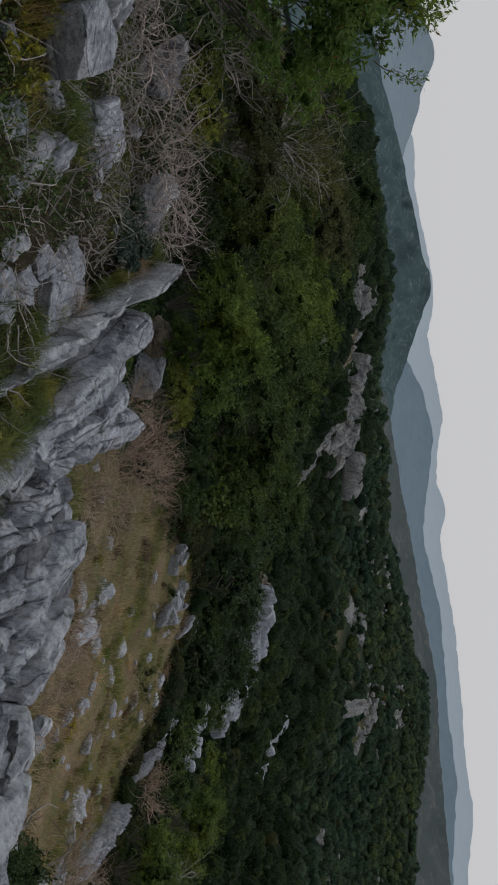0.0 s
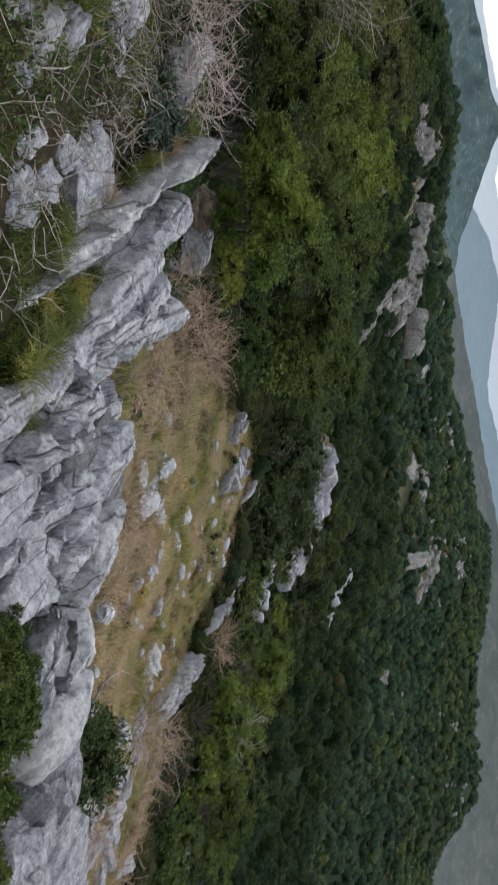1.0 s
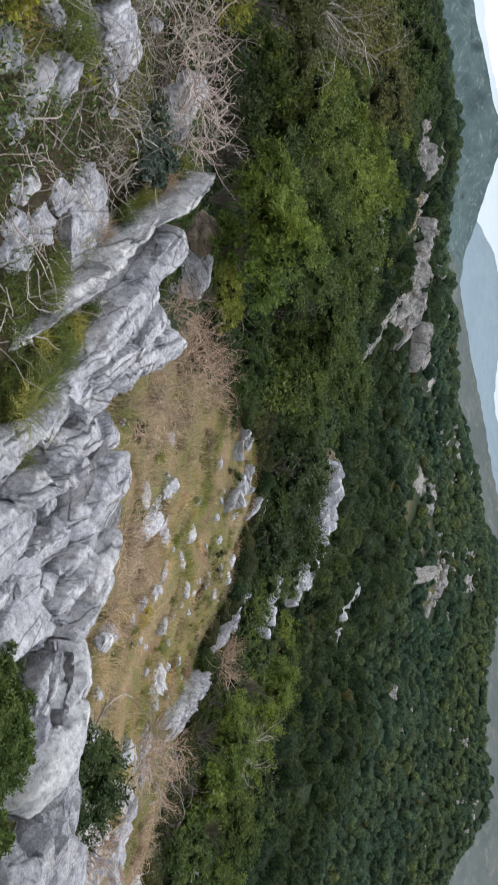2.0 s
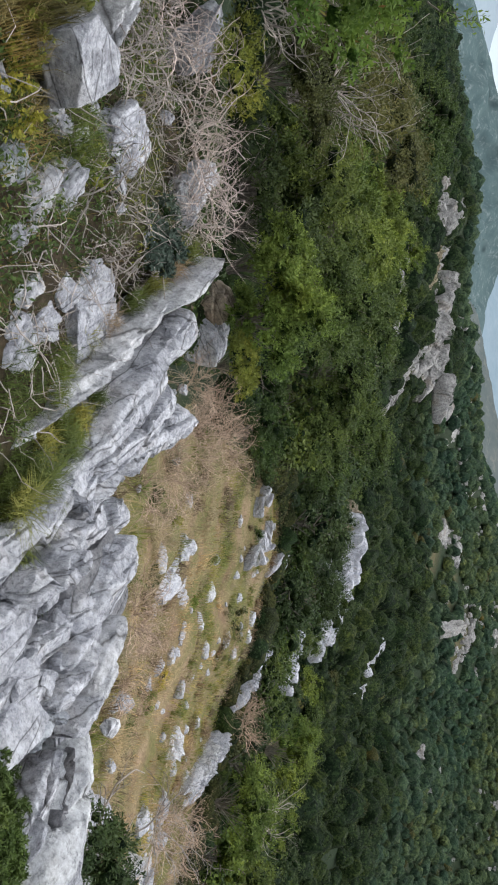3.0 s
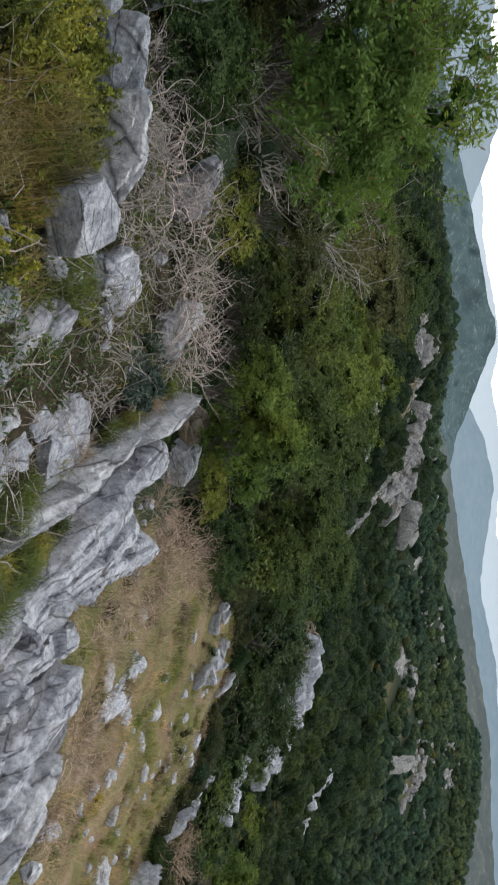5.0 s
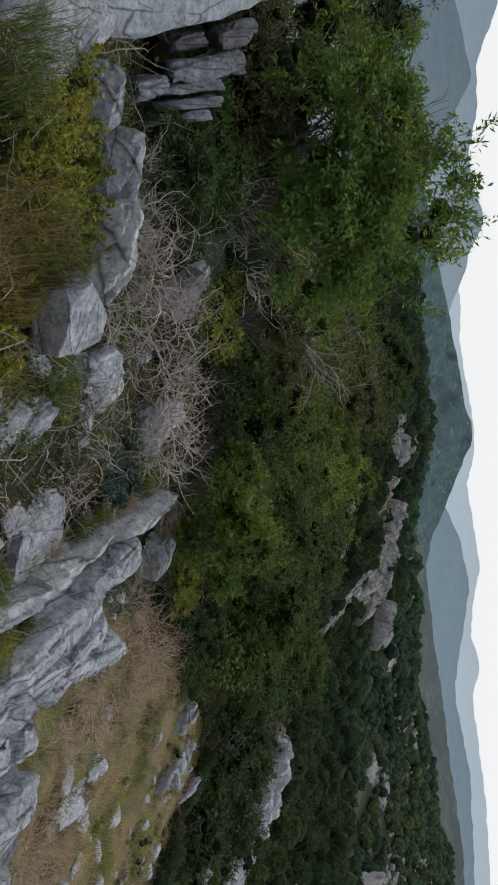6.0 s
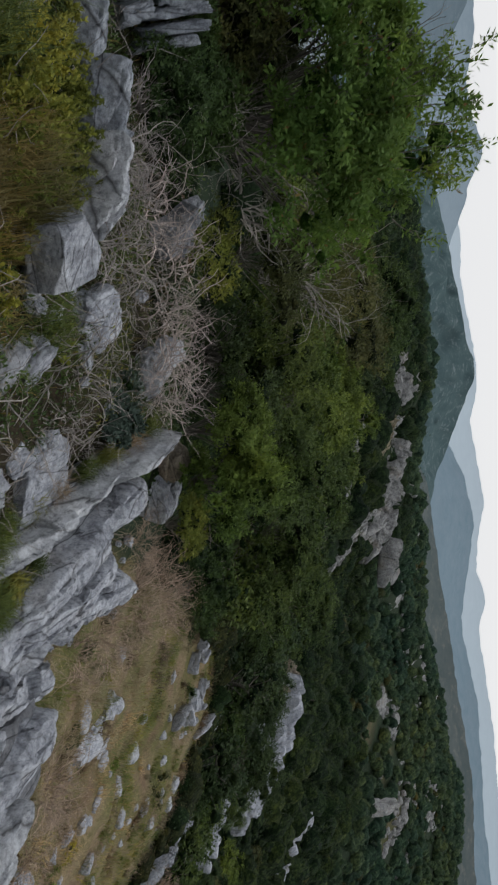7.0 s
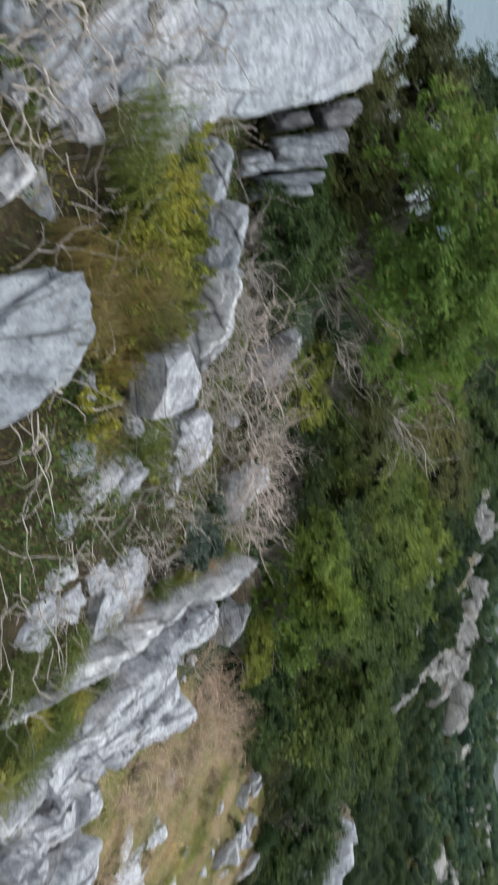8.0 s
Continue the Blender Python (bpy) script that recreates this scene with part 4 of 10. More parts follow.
def outcrop(x, y, length, width, height, yaw, count, mat=None, seed=1, label="", level=3, lift=0.0, size=0.5, group="rock outcrops"):
    """A bare outcrop: stones of one bed standing out of the slope in a band, each a piece of its own."""
    rng = np.random.default_rng(seed)
    ob = new("rock_outcrop")
    ob.location = spot(x, y)
    c, s = math.cos(radians(yaw)), math.sin(radians(yaw))
    for _ in range(count):
        u, v = rng.uniform(-1, 1) * length, rng.normal() * width * 0.5
        px, py = x + u * c - v * s, y + u * s + v * c
        k = size * rng.uniform(0.4, 1.15)
        piece = child("rock", rock_piece(mat or LIME_FAR, level, int(rng.integers(0, 9))), ob)
        piece.matrix_basis = (Matrix.Translation(spot(px, py, height * 0.12 + lift) - ob.location) @ turn_of(yaw + rng.normal() * 25, rng.normal() * 12, rng.normal() * 12)
                              @ Matrix.Diagonal((k * rng.uniform(0.9, 1.6), k * rng.uniform(0.8, 1.3), height * rng.uniform(0.4, 1.0), 1)))
    return tagged(ob, label or "pale limestone outcrop standing out of the scrub", "rock outcrop", group)


def tree_kind(name, half, count, clumps, spread, leaf, mat, seed, trunk):
    """Meshes of a small tree with a trunk and limbs and a crown of leaf clumps."""
    rng = np.random.default_rng(seed)
    p, out, cl, inside = crown_points(rng, count, half, clumps, spread, 0.45)
    p[:, 2] += trunk
    inside[0][:, 2] += trunk
    lines = [twig(rng, (0, 0, -0.5), (0, 0, 1), trunk + half[2] + 0.5, 0.06 * half[2] + 0.03, 0.08, 7)]
    for k in range(min(14, len(cl))):
        s = lines[0][0][rng.integers(3, 7)]
        t = np.linspace(0, 1, 5)[:, None]
        tip = cl[k] + np.array([0, 0, trunk])
        lines.append((s + (tip - s) * t + rng.normal(size=(5, 3)) * 0.05 * half[0] * t, np.linspace(0.03, 0.008, 5) * half[2]))
    v, f = tubes(lines, 4)
    wood = mesh_of("trunk", v, f, BARK, True)
    v, f = leaves(rng, p, leaf[0], leaf[1], out)
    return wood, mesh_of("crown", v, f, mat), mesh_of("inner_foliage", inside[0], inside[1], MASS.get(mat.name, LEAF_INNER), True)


def tree(kind, x, y, size, yaw, label, group, sink=0.25, name="tree"):
    ob = new(name)
    ob.matrix_world = Matrix.Translation(spot(x, y, -sink)) @ Matrix.Rotation(yaw, 4, "Z") @ Matrix.Diagonal((size, size, size * 0.92, 1))
    child("trunk", kind[0], ob)
    crown = child("crown", kind[1], ob)
    child("inner_foliage", kind[2], crown)
    return tagged(ob, label, "tree", group)


def shoot(parent, start, tip, leaf, count, seed, mat=None, name="shoot", bare=0.35):
    """A thin young shoot of a tree, curving from start to tip, with leaves along its outer part."""
    rng = np.random.default_rng(seed)
    a, b = np.array(start, float), np.array(tip, float)
    t = np.linspace(0, 1, 9)[:, None]
    sag = np.array([0, 0, -0.10 * np.linalg.norm(b - a)])
    line = a + (b - a) * t + sag * 4 * t * (1 - t) + rng.normal(size=(9, 3)) * 0.012 * t
    lines = [(line, np.linspace(0.007, 0.0025, 9))]
    at = []
    for _ in range(7):
        k = rng.integers(3, 9)
        q, rq = twig(rng, line[k], (b - a) / np.linalg.norm(b - a) + rng.normal(size=3) * 0.5, 0.16, 0.0025, 0.2, 5)
        lines.append((q, rq))
        at.append(q)
    v, f = tubes(lines, 4)
    ob = child(name, mesh_of(name, v - np.array(parent.location), f, BARK, True), parent)
    if count:
        pts = np.concatenate(at + [line[5:]])
        p = pts[rng.integers(0, len(pts), count)] + rng.normal(size=(count, 3)) * 0.022
        out = np.tile([[0.2, -0.3, 0.8]], (count, 1))
        v, f = leaves(rng, p - np.array(parent.location), leaf[0], leaf[1], out, 0.9)
        tagged(child("leaf_spray", mesh_of("leaf_spray", v, f, mat or LEAF_BRIGHT), ob), kind="stuff")
    return ob




# ---- the ledge: limestone ribs and blocks ----
rib("limestone_rib", (2.84, 2.22, -2.10), (2.50, 3.21, -2.26), 0.19, 0.36, 126, "smooth whitish limestone slab at the edge of the drop", 0.3, LIME_SLAB, point=0.45, lean=10, ragged=0.15, chips=0.5)
rib("limestone_rib", (0.89, 2.72, -2.14), (0.27, 4.94, -1.75), 0.045, 0.20, 102, "long sharp limestone rib along the ledge", 0.07, LIME_PALE, point=0.3, lean=14, ragged=0.45, chips=0.7)
rib("limestone_rib", (0.55, 3.66, -2.16), (0.34, 4.25, -2.06), 0.035, 0.16, 104, "low limestone rib beside the sharp one", 0.05, point=0.3, lean=-5)
rib("limestone_rib", (1.26, 2.05, -2.02), (1.13, 3.50, -2.08), 0.14, 0.34, 105, "long smooth limestone slab of the ledge", 0.10, point=0.05, lean=6, ragged=0.35, chips=0.7)
rib("limestone_rib", (1.12, 3.15, -2.10), (0.59, 5.10, -2.04), 0.18, 0.36, 106, "long smooth limestone slab of the ledge", 0.09, point=0.2, lean=8, ragged=0.4, chips=0.8)
rib("limestone_rib", (1.27, 3.35, -2.20), (1.05, 4.75, -2.12), 0.13, 0.30, 107, "narrow limestone bed beside the long slab", 0.06, point=0.4, lean=8, ragged=0.6)
rib("limestone_rib", (1.30, 3.95, -2.26), (1.37, 5.32, -2.29), 0.19, 0.34, 108, "tilted limestone block on the lip of the ledge", 0.08, point=0.3, lean=10, ragged=0.8)
rib("limestone_rib", (1.30, 3.30, -2.33), (1.32, 4.20, -2.29), 0.10, 0.24, 109, "low limestone bed under the tilted block", 0.06, point=0.3, lean=8)
stone("limestone_rock", 3.088, 3.902, -2.748, (0.066, 0.129, 0.046), 132.9, -31.0, 14.6, level=3, seed=127, boxy=1.0, mat=LIME_PALE)
stone("limestone_rock", 1.570, 2.695, -2.263, (0.079, 0.042, 0.102), 99.3, 11.8, 7.4, level=3, seed=128, boxy=1.0, group="limestone blocks of the ledge", planes=12, label="broken limestone block between the joints of the ledge", mat=LIME)
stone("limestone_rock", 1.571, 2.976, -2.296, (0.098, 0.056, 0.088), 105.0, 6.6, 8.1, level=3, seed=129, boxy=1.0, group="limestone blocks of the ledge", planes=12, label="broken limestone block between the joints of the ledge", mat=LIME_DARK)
stone("limestone_rock", 1.729, 3.125, -2.362, (0.123, 0.074, 0.112), 105.4, 4.8, 7.5, level=3, seed=130, boxy=1.0, group="limestone blocks of the ledge", planes=12, label="broken limestone block between the joints of the ledge", mat=LIME)
stone("limestone_rock", 1.618, 2.912, -2.291, (0.093, 0.053, 0.086), 102.9, 8.0, 7.8, level=3, seed=131, boxy=1.0, group="limestone blocks of the ledge", planes=12, label="broken limestone block between the joints of the ledge", mat=LIME)
stone("limestone_rock", 1.796, 2.947, -2.301, (0.146, 0.086, 0.107), 101.4, 7.5, 7.5, level=3, seed=132, boxy=1.0, group="limestone blocks of the ledge", planes=12, label="broken limestone block between the joints of the ledge", mat=LIME)
stone("limestone_rock", 2.013, 2.945, -2.317, (0.125, 0.074, 0.114), 98.0, 8.1, 6.4, level=3, seed=133, boxy=1.0, group="limestone blocks of the ledge", planes=12, label="broken limestone block between the joints of the ledge", mat=LIME)
stone("limestone_rock", 2.029, 3.233, -2.325, (0.133, 0.083, 0.068), 103.4, 3.6, 6.5, level=3, seed=134, boxy=1.0, group="limestone blocks of the ledge", planes=12, label="broken limestone block between the joints of the ledge", mat=LIME)
stone("limestone_rock", 2.181, 3.297, -2.389, (0.134, 0.084, 0.084), 102.3, 3.6, 5.8, level=3, seed=135, boxy=1.0, group="limestone blocks of the ledge", planes=12, label="broken limestone block between the joints of the ledge", mat=LIME)
stone("limestone_rock", 2.093, 3.001, -2.357, (0.096, 0.056, 0.103), 97.6, 8.0, 5.8, level=3, seed=136, boxy=1.0, group="limestone blocks of the ledge", planes=12, label="broken limestone block between the joints of the ledge", mat=LIME)
stone("limestone_rock", 1.911, 2.988, -2.310, (0.068, 0.040, 0.095), 100.0, 7.3, 6.5, level=3, seed=137, boxy=1.0, group="limestone blocks of the ledge", planes=12, label="broken limestone block between the joints of the ledge", mat=LIME)
stone("limestone_rock", 1.916, 2.838, -2.283, (0.063, 0.036, 0.106), 96.9, 9.6, 6.2, level=3, seed=138, boxy=1.0, group="limestone blocks of the ledge", planes=12, label="broken limestone block between the joints of the ledge", mat=LIME)
stone("limestone_rock", 2.076, 2.658, -2.287, (0.156, 0.084, 0.090), 90.8, 13.7, 5.0, level=3, seed=139, boxy=1.0, group="limestone blocks of the ledge", planes=12, label="broken limestone block between the joints of the ledge", mat=LIME)
stone("limestone_rock", 1.720, 2.382, -2.138, (0.101, 0.049, 0.085), 90.1, 17.1, 5.2, level=3, seed=140, boxy=1.0, group="limestone blocks of the ledge", planes=12, label="broken limestone block between the joints of the ledge", mat=LIME)
stone("limestone_rock", 1.767, 2.631, -2.250, (0.106, 0.056, 0.105), 94.9, 13.2, 6.3, level=3, seed=141, boxy=1.0, group="limestone blocks of the ledge", planes=12, label="broken limestone block between the joints of the ledge", mat=LIME)
stone("limestone_rock", 1.740, 2.389, -2.163, (0.152, 0.075, 0.089), 90.2, 17.3, 5.4, level=3, seed=142, boxy=1.0, group="limestone blocks of the ledge", planes=12, label="broken limestone block between the joints of the ledge", mat=LIME)
rib("limestone_rib", (1.43, 2.89, -2.09), (1.47, 3.77, -2.20), 0.130, 0.20, 201, "broken limestone block in the pile of the ledge", 0.10, LIME, point=0.20, lean=6, ragged=0.35, chips=0.9)
rib("limestone_rib", (1.83, 2.98, -2.13), (1.83, 4.02, -2.25), 0.175, 0.22, 202, "broken limestone block in the pile of the ledge", 0.10, LIME, point=0.40, lean=6, ragged=0.3, chips=0.8)
rib("limestone_rib", (1.38, 2.44, -1.95), (1.47, 3.10, -2.02), 0.085, 0.13, 203, "pointed limestone block resting on the pile of the ledge", 0.10, LIME, point=0.30, lean=6, ragged=0.45, chips=1.0)
rib("limestone_rib", (1.42, 2.21, -2.00), (1.46, 2.64, -2.06), 0.100, 0.20, 204, "broken limestone block in the pile of the ledge", 0.10, LIME, point=0.20, lean=6, ragged=0.55, chips=1.3)
rib("limestone_rib", (1.76, 2.42, -2.04), (1.80, 2.97, -2.12), 0.100, 0.20, 205, "broken limestone block in the pile of the ledge", 0.10, LIME, point=0.40, lean=6, ragged=0.55, chips=1.3)
rib("limestone_rib", (1.63, 2.22, -2.01), (1.61, 2.47, -2.06), 0.070, 0.20, 206, "broken limestone block in the pile of the ledge", 0.10, LIME_BLUE, point=0.30, lean=6, ragged=0.55, chips=1.3)
rib("limestone_rib", (1.95, 2.84, -2.10), (1.94, 3.30, -2.17), 0.060, 0.20, 207, "broken limestone block in the pile of the ledge", 0.10, LIME, point=0.20, lean=6, ragged=0.55, chips=1.3)
rib("limestone_rib", (2.29, 3.06, -2.14), (2.11, 3.62, -2.21), 0.080, 0.20, 208, "broken limestone block in the pile of the ledge", 0.10, LIME_PALE, point=0.40, lean=6, ragged=0.55, chips=1.3)
rib("limestone_rib", (2.04, 2.64, -2.08), (2.10, 3.11, -2.15), 0.060, 0.20, 209, "broken limestone block in the pile of the ledge", 0.10, LIME, point=0.30, lean=6, ragged=0.55, chips=1.3)
rib("limestone_rib", (1.86, 2.31, -2.03), (1.91, 2.71, -2.09), 0.070, 0.20, 210, "broken limestone block in the pile of the ledge", 0.10, LIME, point=0.20, lean=6, ragged=0.55, chips=1.3)
rib("limestone_rib", (1.72, 2.10, -2.01), (1.72, 2.39, -2.06), 0.080, 0.20, 211, "broken limestone block in the pile of the ledge", 0.10, LIME, point=0.40, lean=6, ragged=0.55, chips=1.3)
rib("limestone_rib", (2.07, 2.39, -2.05), (2.13, 2.77, -2.11), 0.050, 0.20, 212, "broken limestone block in the pile of the ledge", 0.10, LIME_BLUE, point=0.30, lean=6, ragged=0.55, chips=1.3)
rib("limestone_rib", (1.36, 3.45, -2.18), (1.37, 3.96, -2.25), 0.060, 0.20, 213, "broken limestone block in the pile of the ledge", 0.10, LIME, point=0.20, lean=6, ragged=0.55, chips=1.3)
rib("limestone_rib", (1.35, 3.24, -2.17), (1.38, 3.65, -2.23), 0.035, 0.20, 214, "broken limestone block in the pile of the ledge", 0.10, LIME_DARK, point=0.40, lean=6, ragged=0.55, chips=1.3)
rib("limestone_rib", (2.28, 2.77, -2.11), (2.30, 3.17, -2.17), 0.060, 0.20, 215, "broken limestone block in the pile of the ledge", 0.10, LIME, point=0.30, lean=6, ragged=0.55, chips=1.3)
rib("limestone_rib", (1.89, 2.14, -2.01), (1.93, 2.41, -2.06), 0.060, 0.20, 216, "broken limestone block in the pile of the ledge", 0.10, LIME, point=0.20, lean=6, ragged=0.55, chips=1.3)
stone("limestone_rock", 0.313, 3.669, -2.252, (0.249, 0.287, 0.217), 93.1, -5.6, 9.0, level=6, seed=177, boxy=1.0, cleft=0.5, broken=0, group="limestone blocks of the ledge", planes=7, label="squarish limestone block among dead twigs")
stone("limestone_rock", 0.363, 2.887, -2.119, (0.202, 0.127, 0.114), 98.6, 3.5, 11.1, level=4, seed=178, boxy=1.0, group="limestone blocks of the ledge", planes=16)
stone("limestone_rock", 0.316, 3.106, -2.139, (0.141, 0.115, 0.114), 90.7, 1.6, 9.3, level=4, seed=179, boxy=1.0, group="limestone blocks of the ledge")
stone("limestone_rock", 1.30, 9.25, -3.86, (0.38, 0.36, 0.36), 20, 0, 8, level=5, seed=180, boxy=0.5, mat=LIME, label="rounded limestone boulder below the rib")
stone("limestone_rock", 0.93, 9.25, -3.63, (0.24, 0.22, 0.26), 30, 0, 12, level=5, seed=181, boxy=0.6, mat=LIME_TAN, label="tan limestone block leaning on the rounded boulder", group="limestone blocks of the ledge")


# lowered blocks; the LIME_DARK ones imitate the shade in the joints by colour
stone("limestone_rock", 1.665, 3.400, -2.488, (0.458, 0.180, 0.240), -89.5, -8.9, 6.3, mat=LIME_DARK, level=5, seed=113, boxy=1.0, broken=0.25, cleft=0.6, rough=0.7, planes=11, label="limestone fill block deep in the joints of the ledge", group="limestone blocks of the ledge")
stone("limestone_rock", 1.970, 3.625, -2.548, (0.397, 0.113, 0.240), -77.0, 3.1, 8.8, mat=LIME, level=5, seed=114, boxy=1.0, broken=0.25, cleft=0.6, rough=0.7, planes=11, label="limestone fill block deep in the joints of the ledge", group="limestone blocks of the ledge")
stone("limestone_rock", 1.545, 2.830, -2.393, (0.360, 0.113, 0.220), -94.3, -6.8, 13.2, mat=LIME_DARK, level=5, seed=115, boxy=1.0, broken=0.25, cleft=0.6, rough=0.7, planes=11, label="limestone fill block deep in the joints of the ledge", group="limestone blocks of the ledge")
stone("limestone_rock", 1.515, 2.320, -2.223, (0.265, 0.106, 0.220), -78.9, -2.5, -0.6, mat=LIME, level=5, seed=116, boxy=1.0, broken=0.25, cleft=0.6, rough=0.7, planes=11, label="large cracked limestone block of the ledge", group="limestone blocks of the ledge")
stone("limestone_rock", 1.895, 2.820, -2.468, (0.325, 0.126, 0.240), -96.8, 4.8, 9.4, mat=LIME_DARK, level=5, seed=117, boxy=1.0, broken=0.25, cleft=0.6, rough=0.7, planes=11, label="limestone fill block deep in the joints of the ledge", group="limestone blocks of the ledge")
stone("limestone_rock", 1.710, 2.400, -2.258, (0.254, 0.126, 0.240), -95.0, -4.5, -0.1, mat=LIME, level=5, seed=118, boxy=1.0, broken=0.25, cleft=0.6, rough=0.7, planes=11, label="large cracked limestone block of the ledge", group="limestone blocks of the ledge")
stone("limestone_rock", 2.035, 2.720, -2.448, (0.327, 0.100, 0.240), -86.4, -5.6, 3.0, mat=LIME_DARK, level=5, seed=119, boxy=1.0, broken=0.25, cleft=0.6, rough=0.7, planes=11, label="limestone fill block deep in the joints of the ledge", group="limestone blocks of the ledge")
stone("limestone_rock", 2.155, 3.170, -2.509, (0.274, 0.059, 0.200), -53.3, -4.1, 3.9, mat=LIME, level=5, seed=121, boxy=1.0, broken=0.25, cleft=0.6, rough=0.7, planes=11, label="limestone fill block deep in the joints of the ledge", group="limestone blocks of the ledge")
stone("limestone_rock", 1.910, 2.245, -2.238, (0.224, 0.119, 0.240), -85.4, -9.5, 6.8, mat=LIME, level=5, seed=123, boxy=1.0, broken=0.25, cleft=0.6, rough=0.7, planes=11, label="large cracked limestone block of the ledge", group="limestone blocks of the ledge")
stone("limestone_rock", 2.140, 3.745, -2.608, (0.236, 0.080, 0.240), -60.0, -4.3, 7.7, mat=LIME_DARK, level=5, seed=145, boxy=1.0, broken=0.25, cleft=0.6, rough=0.7, planes=11, label="limestone fill block deep in the joints of the ledge", group="limestone blocks of the ledge")
rib("limestone_rock", (2.31, 2.73, -2.14), (2.50, 2.23, -2.08), 0.045, 0.2, 143, "thinly bedded limestone slab with dark open joints", 0.04, LIME, point=0.2, lean=5, ragged=0.8, scale=1.0, fine=0.8)
rib("limestone_rock", (2.46, 2.93, -2.20), (2.61, 2.53, -2.15), 0.03, 0.2, 144, "thinly bedded limestone slab with dark open joints", 0.03, LIME_DARK, point=0.2, lean=5, ragged=0.8, scale=1.0, fine=0.8)
rib("limestone_rock", (2.21, 2.55, -2.10), (2.35, 2.09, -2.04), 0.05, 0.2, 145, "thinly bedded limestone slab with dark open joints", 0.05, LIME, point=0.2, lean=5, ragged=0.8, scale=1.0, fine=0.8)
stone("limestone_rock", -0.681, 3.120, -1.660, (0.17, 0.15, 0.15), 25, 4, 8, level=6, seed=182, boxy=1.0, cleft=0.0, broken=0, group="limestone rocks on the ridge", planes=7, label="squarish pale limestone boulder at the edge of the scrub", mat=LIME)
rib("limestone_rock", (-0.98, 3.59, -1.52), (-0.78, 3.47, -1.61), 0.09, 0.2, 183, "smooth blue-grey boulder along the edge of the ridge", 0.3, LIME_PALE, point=0.2, lean=0, ragged=0.7, scale=1.0, fine=0.8, group="limestone rocks on the ridge")
rib("limestone_rock", (-1.33, 3.70, -1.54), (-0.93, 3.63, -1.57), 0.11, 0.22, 184, "smooth blue-grey boulder along the edge of the ridge", 0.3, LIME_PALE, point=0.2, lean=0, ragged=0.7, scale=1.0, fine=0.8, group="limestone rocks on the ridge")
rib("limestone_rock", (-1.72, 3.80, -1.53), (-1.30, 3.76, -1.56), 0.13, 0.26, 185, "smooth blue-grey boulder along the edge of the ridge", 0.3, LIME_BLUE, point=0.2, lean=0, ragged=0.6, scale=1.0, fine=0.8, group="limestone rocks on the ridge")
rib("limestone_rock", (-1.94, 3.51, -1.55), (-1.62, 3.58, -1.58), 0.1, 0.24, 186, "smooth blue-grey boulder along the edge of the ridge", 0.3, LIME_BLUE, point=0.2, lean=0, ragged=0.8, scale=1.0, fine=0.8, group="limestone rocks on the ridge")


# ---- rocks on the near ground, towards the taller boulders ----
stone("limestone_rock", -1.954, 2.959, -1.643, (0.302, 0.118, 0.171), 117.2, -5.4, 14.8, level=5, seed=188, boxy=1.0, group="limestone rocks on the ridge", planes=16, broken=0.6)
stone("limestone_rock", -3.213, 4.545, -1.690, (1.833, 0.468, 0.399), 120.3, -8.0, 4.3, level=5, seed=189, boxy=1.0, group="limestone rocks on the ridge", planes=12, mat=LIME_COOL, label="huge smooth pale limestone boulder on the ridge", rough=0.7, broken=0.6)
stone("limestone_rock", -1.647, 2.116, -1.716, (0.267, 0.158, 0.150), 137.6, -11.4, 22.9, level=4, seed=190, boxy=1.0, group="limestone rocks on the ridge", mat=LIME_COOL, broken=0.6)
stone("limestone_rock", -1.864, 2.475, -1.679, (0.236, 0.185, 0.150), 139.0, -18.5, 19.6, level=4, seed=191, boxy=1.0, group="limestone rocks on the ridge", broken=0.6)
stone("limestone_rock", -1.969, 2.882, -1.675, (0.273, 0.264, 0.150), 145.2, -12.7, 13.5, level=4, seed=192, boxy=1.0, group="limestone rocks on the ridge", broken=0.6)
stone("limestone_rock", -1.923, 3.198, -1.683, (0.359, 0.129, 0.112), 132.5, -8.4, 19.6, level=4, seed=193, boxy=1.0, group="limestone rocks on the ridge", broken=0.6)
stone("limestone_rock", -1.653, 2.378, -1.688, (0.238, 0.086, 0.090), 130.8, -3.6, 24.9, level=4, seed=194, boxy=1.0, group="limestone rocks on the ridge", broken=0.6)
stone("limestone_rock", -1.594, 1.856, -1.729, (0.196, 0.137, 0.188), 153.6, -15.5, 20.8, level=4, seed=195, boxy=1.0, group="limestone rocks on the ridge", mat=LIME_COOL, broken=0.6)
stone("limestone_rock", -0.675, 2.165, -1.819, (0.337, 0.250, 0.285), 117.2, -24.0, 3.2, level=5, seed=196, boxy=1.0, group="limestone rocks on the ridge", planes=10, mat=LIME_COOL, label="large pale limestone boulder standing in dry grass", rough=0.7, broken=0.5)
stone("limestone_rock", -1.182, 2.258, -1.780, (0.109, 0.136, 0.068), 139.3, -18.3, 18.4, level=4, seed=197, boxy=1.0, group="limestone rocks on the ridge", mat=LIME_COOL, broken=0.6)
stone("limestone_rock", -0.332, 2.726, -1.920, (0.181, 0.101, 0.114), 104.9, -12.7, 25.4, level=4, seed=198, boxy=1.0, group="limestone rocks on the ridge", mat=LIME_COOL, broken=0.6)
stone("limestone_rock", -0.240, 3.185, -1.953, (0.231, 0.103, 0.085), 107.6, -8.5, 22.6, level=4, seed=199, boxy=1.0, group="limestone rocks on the ridge", broken=0.6)
